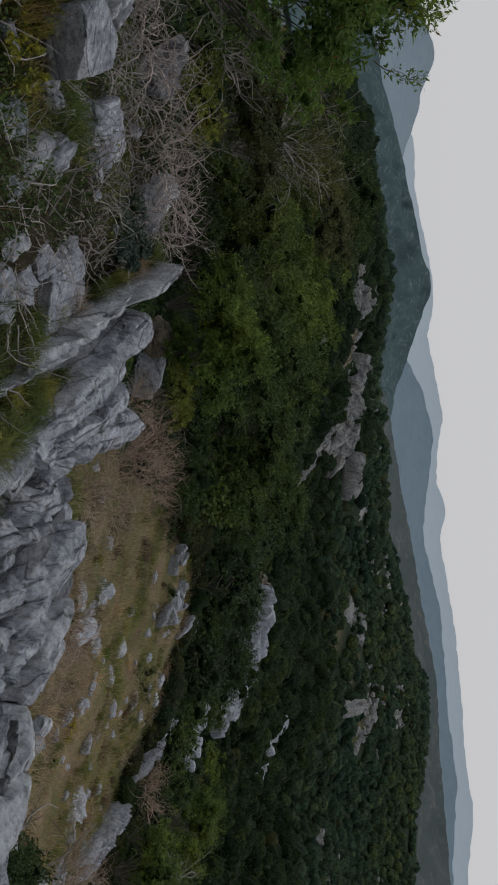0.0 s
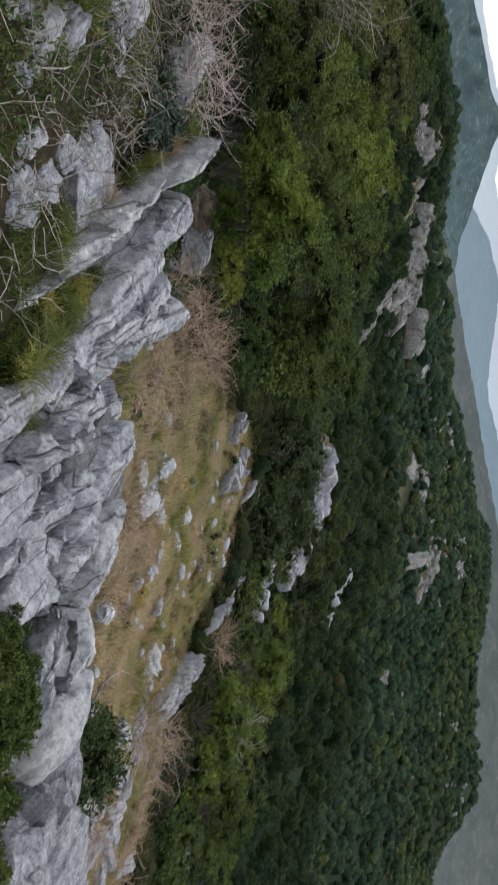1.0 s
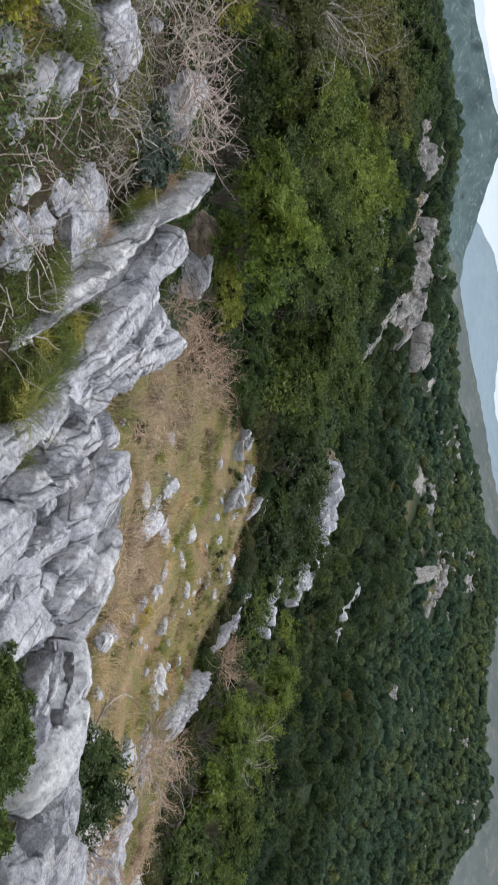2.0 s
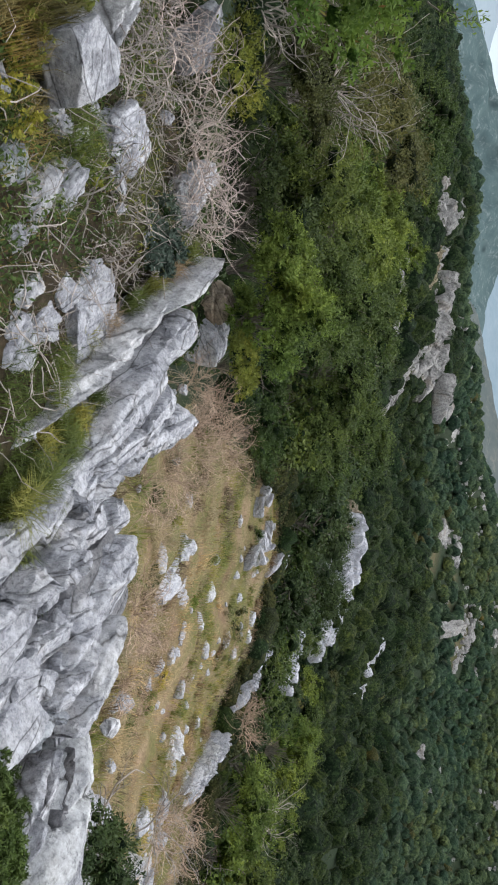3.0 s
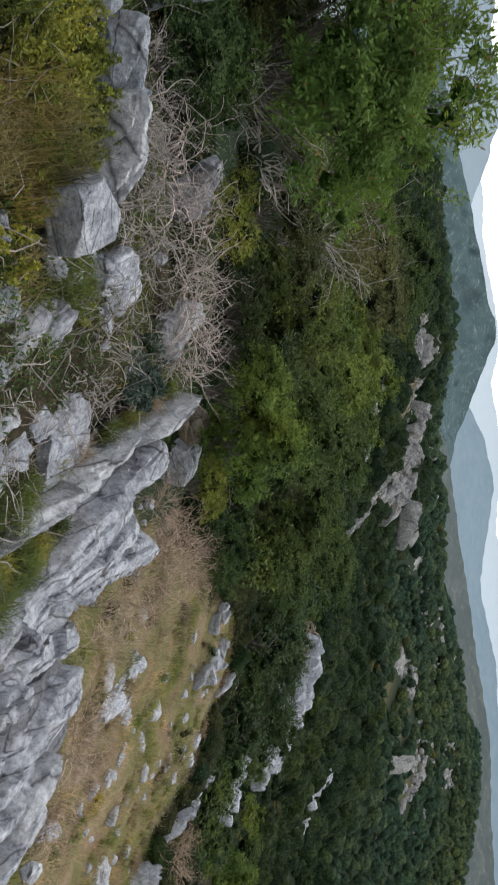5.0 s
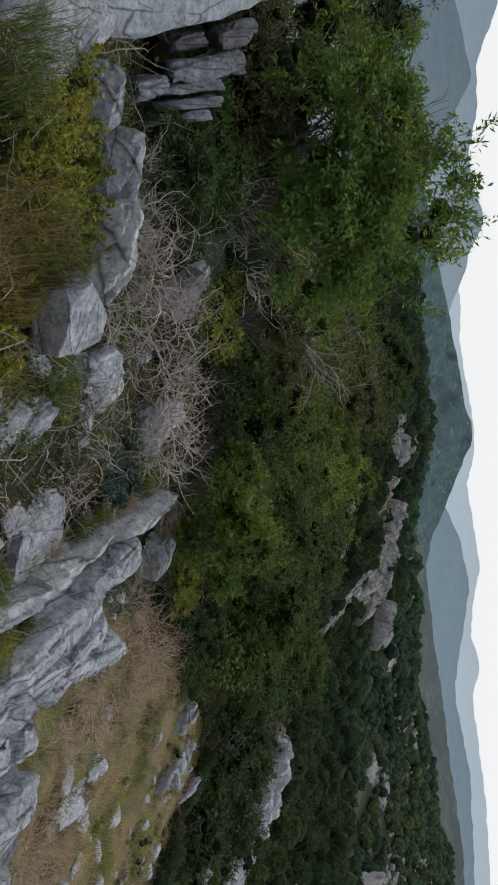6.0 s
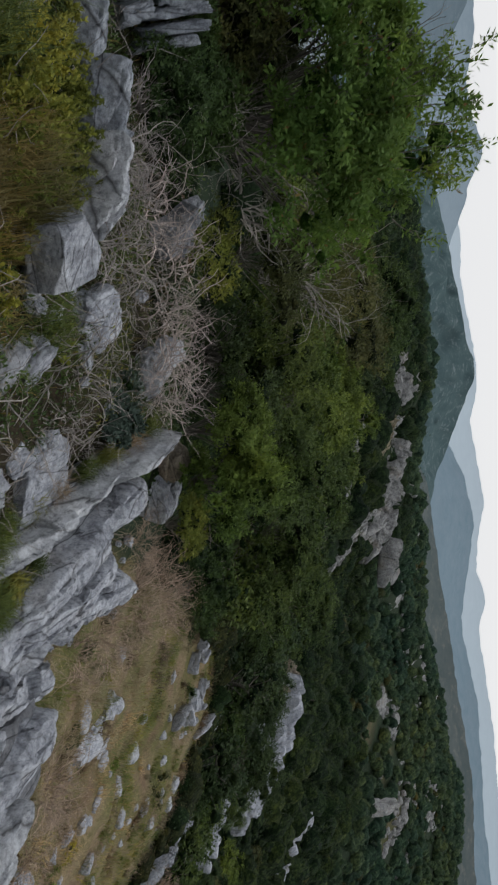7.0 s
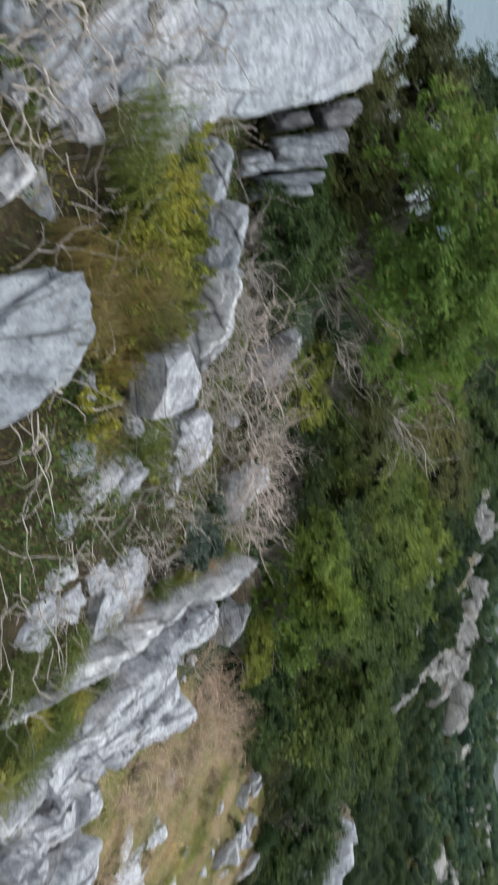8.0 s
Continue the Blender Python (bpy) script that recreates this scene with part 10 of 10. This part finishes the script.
shrub("shrub", 61.30, 84.40, (1.9, 1.8, 1.4), leaf=(0.08, 0.038), count=9000, clumps=70, mat=LEAF_DARK, label="dark bush on the slope below the meadow", seed=964)
dead_bush(30.86, 42.60, 1.2, 1.3, 70, 965, DEAD_PINK, thick=0.02, group="dry brown scrub below the ledge", label="leafless purplish-brown bush on the lip of the meadow", fine=4)
grass_tuft(-0.909, 2.848, 0.11, 0.27, 300, GRASS_GOLD, 970, label="tall golden seeding grass on the ridge", width=0.0016, spread=0.22)
grass_tuft(-1.008, 2.608, 0.11, 0.27, 260, GRASS_GOLD, 971, label="tall golden seeding grass on the ridge", width=0.0016, spread=0.22)
grass_tuft(-0.823, 3.149, 0.11, 0.27, 240, GRASS_GOLD, 972, label="tall golden seeding grass on the ridge", width=0.0016, spread=0.22)
grass_tuft(-0.829, 2.505, 0.11, 0.27, 200, GRASS_GOLD, 973, label="tall golden seeding grass on the ridge", width=0.0016, spread=0.22)
grass_tuft(-1.121, 2.922, 0.11, 0.27, 260, GRASS_GOLD, 974, label="tall golden seeding grass on the ridge", width=0.0016, spread=0.22)
grass_tuft(-1.049, 2.384, 0.11, 0.27, 160, GRASS_GOLD, 975, label="tall golden seeding grass on the ridge", width=0.0016, spread=0.22)
grass_tuft(-0.710, 2.798, 0.11, 0.27, 160, GRASS_GOLD, 976, label="tall golden seeding grass on the ridge", width=0.0016, spread=0.22)


shrub("shrub", -3.11, 6.91, (0.75, 0.65, 0.79), leaf=(0.04, 0.018), count=8000, clumps=60, mat=LEAF_OLIVE, label="olive-brown heath bush behind the rock wall", twigs=1, seed=980)
shrub("shrub", -2.73, 6.61, (0.6, 0.55, 0.69), leaf=(0.04, 0.018), count=8000, clumps=60, mat=LEAF_OAK, label="green bush behind the rock wall", twigs=1, seed=981)
shrub("shrub", -3.45, 6.75, (0.7, 0.6, 0.75), leaf=(0.04, 0.018), count=8000, clumps=60, mat=LEAF_OLIVE, label="olive-brown heath bush behind the rock wall", twigs=1, seed=982)
shrub("shrub", -2.76, 5.93, (0.5, 0.45, 0.58), leaf=(0.04, 0.018), count=8000, clumps=60, mat=LEAF_OLIVE, label="olive-brown heath bush behind the rock wall", twigs=1, seed=983)
shrub("shrub", -2.14, 5.71, (0.45, 0.4, 0.47), leaf=(0.04, 0.018), count=8000, clumps=60, mat=LEAF_OAK, label="green bush at the foot of the small tree", twigs=1, seed=984)
dead_bush(15.68, 16.15, 0.54, 0.59, 46, 990, DEAD_PINK, thick=0.0148, group="dry brown scrub below the ledge", label="low dry brown bush of fine leafless twigs", way=(0, 0, 0.4))
dead_bush(21.52, 20.67, 0.71, 0.78, 46, 991, DEAD_PINK, thick=0.0195, group="dry brown scrub below the ledge", label="low dry brown bush of fine leafless twigs", way=(0, 0, 0.4))
dead_bush(35.91, 32.25, 1.15, 1.25, 46, 992, DEAD_PINK, thick=0.0313, group="dry brown scrub below the ledge", label="low dry brown bush of fine leafless twigs", way=(0, 0, 0.4))
dead_bush(19.25, 17.24, 0.62, 0.68, 46, 993, DEAD_PINK, thick=0.0170, group="dry brown scrub below the ledge", label="low dry brown bush of fine leafless twigs", way=(0, 0, 0.4))
dead_bush(30.01, 29.86, 1.00, 1.10, 46, 994, DEAD_PINK, thick=0.0274, group="dry brown scrub below the ledge", label="low dry brown bush of fine leafless twigs", way=(0, 0, 0.4))
dead_bush(19.88, 16.69, 0.63, 0.68, 46, 995, DEAD_PINK, thick=0.0171, group="dry brown scrub below the ledge", label="low dry brown bush of fine leafless twigs", way=(0, 0, 0.4))
dead_bush(41.87, 34.57, 1.29, 1.40, 46, 996, DEAD_PINK, thick=0.0351, group="dry brown scrub below the ledge", label="low dry brown bush of fine leafless twigs", way=(0, 0, 0.4))


# ---- meadow grass and near turf, too many to count ----
def patchy(seed, low, high, fine=0.55, long=0.16):
    """Patches drawn out along the foot of the ledge."""
    def share(x, y):
        d, a = np.hypot(x, y), np.arctan2(x, y)
        return smooth(low, high, fbm(np.stack([d * fine, a * d * long + 0.2 * d, 0 * d], 1), 3, seed))
    return share


def field(name, count, low, high, turn_a, turn_b, keep, height, width, mat, seed, label, spread=0.6, tussock=1, reach=0.1):
    """Grass over a stretch of ground; with tussock, in clumps of so many blades."""
    rng = np.random.default_rng(seed)
    d = low * (high / low) ** np.sqrt(rng.uniform(0, 1, count))
    a = np.radians(rng.uniform(turn_a, turn_b, count))
    x, y = d * np.sin(a), d * np.cos(a)
    ok = rng.uniform(0, 1, count) < keep(x, y)
    x, y, d = x[ok], y[ok], d[ok]
    if tussock == 1:
        clump = smooth(-0.1, 0.5, fbm(np.stack([x * 1.4, y * 1.4, 0 * x], 1), 3, seed))
        ok = rng.uniform(0, 1, len(x)) < 0.25 + 0.75 * clump
        x, y = x[ok], y[ok]
    else:
        r = reach * np.repeat(rng.uniform(0.5, 1.5, len(x)), tussock)
        x, y = np.repeat(x, tussock) + r * rng.normal(size=len(r)), np.repeat(y, tussock) + r * rng.normal(size=len(r))
    at = np.stack([x, y, land(x, y) - 0.01], 1)
    v, f = blades(rng, at, height, width, (0, 0, 0), spread)
    return tagged(new(name, mesh_of(name, v, f, mat)), label, "grass", kind="stuff")


def ridge_share(x, y):
    return 1 - 0.5 * smooth(3.8, 5, np.hypot(x, y))


def near_green(x, y):
    """The greener strip along the foot of the ledge and at the far side of the meadow."""
    d = np.hypot(x, y)
    return meadow_share(x, y) * np.maximum(patchy(66, -0.15, 0.25)(x, y), 0.5 * (1 - smooth(7, 11, d))) * (1 - 0.6 * smooth(10, 14, d) * (1 - smooth(16, 22, d)))


field("meadow_grass", 26000, 6, 38, 8, 58, meadow_share, 0.16, 0.005, GRASS_DRY, 5, "dry straw-coloured meadow grass below the ledge")
field("meadow_brown_grass", 36000, 6, 38, 8, 58, lambda x, y: meadow_share(x, y) * patchy(67, -0.1, 0.2)(x, y), 0.18, 0.005, GRASS_BROWN, 15, "pinkish-brown dry grass in the meadow")
field("meadow_green_grass", 76000, 6, 36, 8, 58, near_green, 0.2, 0.005, GRASS_LIME, 6, "yellow-green grass patches in the dry meadow")
field("meadow_tussocks", 700, 6, 34, 8, 58, lambda x, y: meadow_share(x, y) * patchy(68, -0.2, 0.2)(x, y), 0.28, 0.005, GRASS_DRY, 16, "straw-coloured grass tussocks in the meadow", 0.9, 34, 0.07)
field("meadow_tussocks", 1500, 6, 36, 8, 58, near_green, 0.24, 0.005, GRASS_GREEN, 17, "olive-green grass tussocks in the meadow", 0.9, 34, 0.08)
field("meadow_herbs", 800, 6, 36, 8, 58, lambda x, y: meadow_share(x, y) * patchy(69, -0.1, 0.2)(x, y), 0.26, 0.007, LEAF_HEATH, 18, "low brown withered herbs in the meadow", 1.0, 40, 0.1)
field("ridge_turf", 15000, 1.6, 6.0, -50, 14, ridge_share, 0.08, 0.002, GRASS_GREEN, 7, "short green turf between the stones of the ridge")
field("ridge_dry_turf", 5000, 1.6, 6.0, -50, 14, ridge_share, 0.10, 0.0018, GRASS_GOLD, 8, "short dry turf between the stones of the ridge")


def herb_cover(name, count, low, high, turn_a, turn_b, leaf, mat, seed, label):
    """Low leafy plants in patches over the ground between the stones."""
    rng = np.random.default_rng(seed)
    r = rng.uniform(low, high, count)
    a = np.radians(rng.uniform(turn_a, turn_b, count))
    x, y = r * np.sin(a), r * np.cos(a)
    ok = rng.uniform(0, 1, count) < smooth(0.0, 0.35, fbm(np.stack([x * 1.9, y * 1.9, 0 * x], 1), 3, seed))
    x, y = x[ok], y[ok]
    at = np.stack([x, y, land(x, y) + rng.uniform(0, 0.06, len(x))], 1)
    v, f = leaves(rng, at, leaf[0], leaf[1], np.tile([[0, 0, 1.0]], (len(x), 1)), 0.8)
    return tagged(new(name, mesh_of(name, v, f, mat)), label, "herbs", kind="stuff")


herb_cover("low_herbs", 38000, 1.8, 5.6, -50, 16, (0.026, 0.012), LEAF_OAK, 21, "low green herbs between the stones of the ridge")
herb_cover("low_herbs", 9000, 1.8, 5.6, -50, 16, (0.022, 0.009), LEAF_SPURGE, 22, "low yellow-green herbs between the stones of the ridge")
herb_cover("low_herbs", 9000, 2.2, 5.0, 14, 60, (0.026, 0.012), LEAF_OAK, 23, "low green herbs in the cracks of the ledge")


def litter(name, count, low, high, turn_a, turn_b, mat, seed, label):
    """Fallen dry twigs lying over the ground."""
    rng = np.random.default_rng(seed)
    lines = []
    for _ in range(count):
        r, a = rng.uniform(low, high), radians(rng.uniform(turn_a, turn_b))
        g = spot(r * math.sin(a), r * math.cos(a), rng.uniform(0.01, 0.07))
        w = rng.normal(size=3) * np.array([1, 1, 0.3])
        lines.append(twig(rng, g, w, rng.uniform(0.15, 0.5), rng.uniform(0.002, 0.005), 0.35, 7))
    v, f = tubes(lines, 3)
    return tagged(new(name, mesh_of(name, v, f, mat, True)), label, "twigs", kind="stuff")


litter("fallen_twigs", 900, 2.2, 5.6, -45, 16, DEAD, 31, "fallen dry grey twigs on the ground of the ridge")
litter("fallen_twigs", 300, 5.6, 9, 8, 45, DEAD_PINK, 32, "fallen dry brown twigs below the ledge")

# ---- the wooded slopes ----
rng = np.random.default_rng(77)
KINDS = [
    tree_kind("oak", (1.5, 1.4, 1.15), 1900, 50, 0.17, (0.15, 0.085), LEAF_OAK, 201, 0.5),
    tree_kind("oak", (1.4, 1.5, 1.3), 1900, 56, 0.16, (0.145, 0.08), LEAF_DARK, 202, 0.6),
    tree_kind("oak", (1.6, 1.5, 1.0), 1900, 46, 0.18, (0.15, 0.085), LEAF_OAK, 203, 0.4),
    tree_kind("oak", (1.3, 1.3, 1.2), 1700, 44, 0.17, (0.14, 0.075), LEAF_JUNIPER, 204, 0.5),
    tree_kind("oak", (1.5, 1.4, 0.9), 1700, 44, 0.18, (0.14, 0.075), LEAF_OLIVE, 205, 0.3),
]
LABELS = ["dense evergreen oak on the wooded slope", "dark dense evergreen oak on the wooded slope", "low spreading evergreen oak on the slope",
          "light green juniper tree on the wooded slope", "brownish olive scrub tree on the slope"]
BARE = [(18, 40, 1.4), (25, 47, 1.4), (28, 44, 2.1), (26, 39, 1.6), (51, 50, 1.0), (55, 46, 1.0), (91, 76, 1.8), (33, 82, 2.4), (36, 77, 3.8), (38, 71, 3.2), (38, 65, 2.4), (32, 50, 1.8), (74, 116, 4.8), (70, 108, 3.2), (-1, 141, 3.8), (4, 134, 6.8), (6, 171, 5.3), (11, 154, 6.1), (26, 179, 6.8), (24, 141, 7.6), (27, 134, 6.8), (26, 194, 3.8), (40, 187, 6.1), (58, 243, 6.1), (70, 248, 6.8), (11, 91, 4.6), (-1, 75, 3.8), (92, 252, 6.8)]
BARE += [(110, 289, 6.8), (135, 328, 6.1), (115, 270, 6.8), (101, 230, 6.8), (92, 215, 5.3), (118, 248, 5.3), (157, 287, 6.8), (168, 295, 6.8), (140, 242, 7.6), (140, 232, 6.1), (144, 267, 6.1), (121, 215, 6.8), (165, 256, 5.3), (145, 182, 3.8), (171, 212, 3.8), (168, 197, 3.0), (226, 259, 5.3), (235, 275, 4.6), (219, 233, 4.6), (238, 232, 3.8), (247, 229, 3.8), (273, 228, 3.8), (274, 218, 4.6), (242, 187, 3.8), (266, 265, 5.3), (95, 96, 2.3), (180, 154, 2.3), (247, 258, 5.3)]
BARE += [(x, y, 2.2 * r) for x, y, r in DRY]
BARE += [(7, 132, 12.4), (7, 160, 17.9), (-0, 134, 17.6), (8, 188, 17.3), (18, 198, 7.4), (22, 109, 19.1), (22, 135, 20.5), (29, 151, 20.2), (20, 154, 17.6), (35, 153, 19.7), (47, 199, 15.1), (51, 239, 16.6), (72, 287, 19.4), (60, 230, 9.3), (71, 241, 18.7), (71, 230, 9.4), (92, 208, 18.2), (105, 228, 17.4), (123, 243, 10.3), (114, 197, 20.7), (140, 257, 13.2), (113, 284, 18.7), (139, 317, 20.4), (166, 282, 20.6), (101, 270, 16.2)]
BARE += [(23, 129, 9.0), (24, 118, 8.0), (25, 110, 6.0), (21, 138, 8.0), (1, 120, 8.0), (5, 115, 8.0), (10, 115, 9.0), (30, 146, 8.0), (27, 107, 5.0), (31, 72, 4.0), (32, 62, 4.0), (35, 63, 4.0), (66, 105, 7.0), (59, 92, 5.0)]
placed = []
tries = 0
while len(placed) < 240 and tries < 6000:
    tries += 1
    d = 13 * (105 / 13) ** math.sqrt(rng.uniform(0, 1))
    a = rng.uniform(-26, 56)
    x, y = d * math.sin(radians(a)), d * math.cos(radians(a))
    size = rng.uniform(0.75, 1.35) * (0.55 + 0.45 * float(smooth(12, 40, d)))
    if float(meadow_share(np.array([x]), np.array([y]))[0]) > 0.05 or (9 < a < 50 and d < 15):
        continue
    if 9 < a < 50 and float(meadow_share(np.array([x]), np.array([y]) * (1 - 1.5 / d))[0]) > 0.05:
        continue
    if any(math.hypot(x - px, y - py) < r + 0.9 * size for px, py, r in BARE):
        continue
    if any(math.hypot(x - px, y - py) < 1.18 * (size + ps) for px, py, ps in placed):
        continue
    k = int(rng.choice(5, p=[0.32, 0.26, 0.2, 0.13, 0.09]))
    tree(KINDS[k], x, y, size, rng.uniform(0, 6.28), LABELS[k], "evergreen trees of the wooded slope")
    placed.append((x, y, size))


def far_woods(name, count, low, high, turn_a, turn_b, tufts, size, leaf, mat, seed, label, thin=0.62, clear=0.45, tall=1.0, mass=MASS_HAZY):
    """Woodland too far off to count: a crown of leaf clumps for each tree, all in one mesh."""
    rng = np.random.default_rng(seed)
    d = np.sqrt(rng.uniform(low ** 2, high ** 2, count))
    a = np.radians(rng.uniform(turn_a, turn_b, count))
    x, y = d * np.sin(a), d * np.cos(a)
    z = land(x, y)
    gap = fbm(np.stack([x * 0.03, y * 0.03, 0 * x], 1), 3, 55)
    ok = gap < thin
    ok &= meadow_share(x, y) < 0.1
    for bx, by, br in BARE:
        ok &= np.hypot(x - bx, y - by) > br * clear
    x, y, z, n = x[ok], y[ok], z[ok], int(ok.sum())
    s = size * np.clip(np.exp(rng.normal(size=n) * 0.36), 0.4, 1.65)
    c = rng.normal(size=(n, tufts, 3))
    c /= np.linalg.norm(c, axis=2)[:, :, None]
    c[:, :, 2] = np.abs(c[:, :, 2]) * 0.95 - 0.15
    lump = 1 + 0.45 * vnoise((c * 2.2 + rng.uniform(0, 90, (n, 1, 3))).reshape(-1, 3), 5).reshape(n, tufts)
    reach = rng.uniform(0.78, 1.0, (n, tufts)) * lump
    at = np.stack([x, y, z], 1)[:, None] + (c * reach[:, :, None] + np.array([0, 0, 0.25])) * s[:, None, None] * np.array([1, 1, tall])
    v, f = leaves(rng, at.reshape(-1, 3), size * leaf, size * leaf * 0.75, c.reshape(-1, 3), 0.45)
    ob = tagged(new(name, mesh_of(name, v, f, mat)), label, "woodland", kind="stuff")
    # the dense inside of each crown: an uneven dome
    ring = np.arange(7) * 2 * math.pi / 7
    hoops = [(0.74, -0.2, 0.0), (0.98, 0.16, 0.4), (0.80, 0.56, 0.1), (0.42, 0.84, 0.5)]
    bp = np.concatenate([np.stack([r * np.cos(ring + q), r * np.sin(ring + q), 0 * ring + h], 1) for r, h, q in hoops] + [[[0, 0, 0.94]]])
    k7 = np.arange(7)
    k8 = (k7 + 1) % 7
    bf = np.concatenate([np.concatenate([np.stack([k7, k8, k7 + 7], 1), np.stack([k8, k8 + 7, k7 + 7], 1)]) + 7 * h for h in range(3)] + [np.stack([k7 + 21, k8 + 21, 0 * k7 + 28], 1)])
    lumps = 0.84 * (1 + 0.20 * rng.uniform(-1, 1, (n, 29, 1))) * rng.uniform(0.8, 1.2, (n, 1, 3))
    iv = np.stack([x, y, z], 1)[:, None] + (bp[None] * lumps + np.array([0, 0, 0.15])) * s[:, None, None] * np.array([1, 1, tall])
    fi = bf[None] + 29 * np.arange(n)[:, None, None]
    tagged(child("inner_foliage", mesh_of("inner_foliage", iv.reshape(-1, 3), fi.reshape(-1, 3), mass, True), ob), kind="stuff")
    return ob


far_woods("slope_scrub", 1300, 11, 60, -28, 58, 70, 0.5, 0.20, LEAF_DARK, 300, "low evergreen scrub between the trees of the slope", 2, 1.0, 1.0, MASS["dark_foliage"])
far_woods("slope_scrub", 1500, 45, 115, -20, 60, 44, 0.9, 0.20, LEAF_BOWL, 303, "low evergreen scrub between the trees of the slope", 2, 0.8, 1.0, MASS_BOWL)
far_woods("lip_scrub", 700, 26, 46, 10, 56, 60, 0.5, 0.20, LEAF_OLIVE, 304, "olive-brown scrub along the lower edge of the meadow", 2, 1.0, 0.9, MASS["olive_brown_foliage"])
far_woods("lip_scrub", 620, 13, 30, 28, 60, 60, 0.42, 0.20, LEAF_OLIVE, 306, "olive-brown scrub along the lower edge of the meadow", 2, 1.0, 0.9, MASS["olive_brown_foliage"])
far_woods("lip_scrub", 900, 20, 40, 14, 40, 50, 0.34, 0.20, LEAF_TAN, 309, "brownish low scrub along the lower edge of the meadow", 2, 0.6, 0.8, MASS["olive_brown_foliage"])
far_woods("edge_scrub", 420, 6.0, 12, -36, 8, 46, 0.24, 0.2, LEAF_OAK, 307, "low green scrub on the slope just below the ridge", 2, 1.0, 0.8, MASS["oak_foliage"])
far_woods("edge_scrub", 160, 5.8, 9, -36, 8, 40, 0.2, 0.22, LEAF_HEATH, 308, "low brown heath on the slope just below the ridge", 2, 1.0, 0.8, MASS["olive_brown_foliage"])
far_woods("crag_scrub", 190, 104, 158, -4, 19, 60, 0.85, 0.2, LEAF_BOWL, 310, "dark green bushes growing between the crags", 2, 0.0, 1.0, MASS_BOWL)
far_woods("brown_hill_scrub", 900, 150, 420, 8, 60, 30, 1.5, 0.2, LEAF_TAN, 305, "brownish dry scrub in patches on the rocky hill", 0.0, 0.25, 0.9, MASS["olive_brown_foliage"])
far_woods("hillside_woods", 2700, 95, 190, -16, 60, 64, 1.7, 0.16, LEAF_BOWL, 301, "dense evergreen woodland covering the bowl of the hills", 1.0, 0.4, 1.3, MASS_BOWL)
far_woods("hillside_woods", 10500, 185, 440, -14, 62, 20, 1.8, 0.21, LEAF_HAZY, 302, "distant evergreen woodland on the rocky hill", 0.95, 0.38, 1.25)
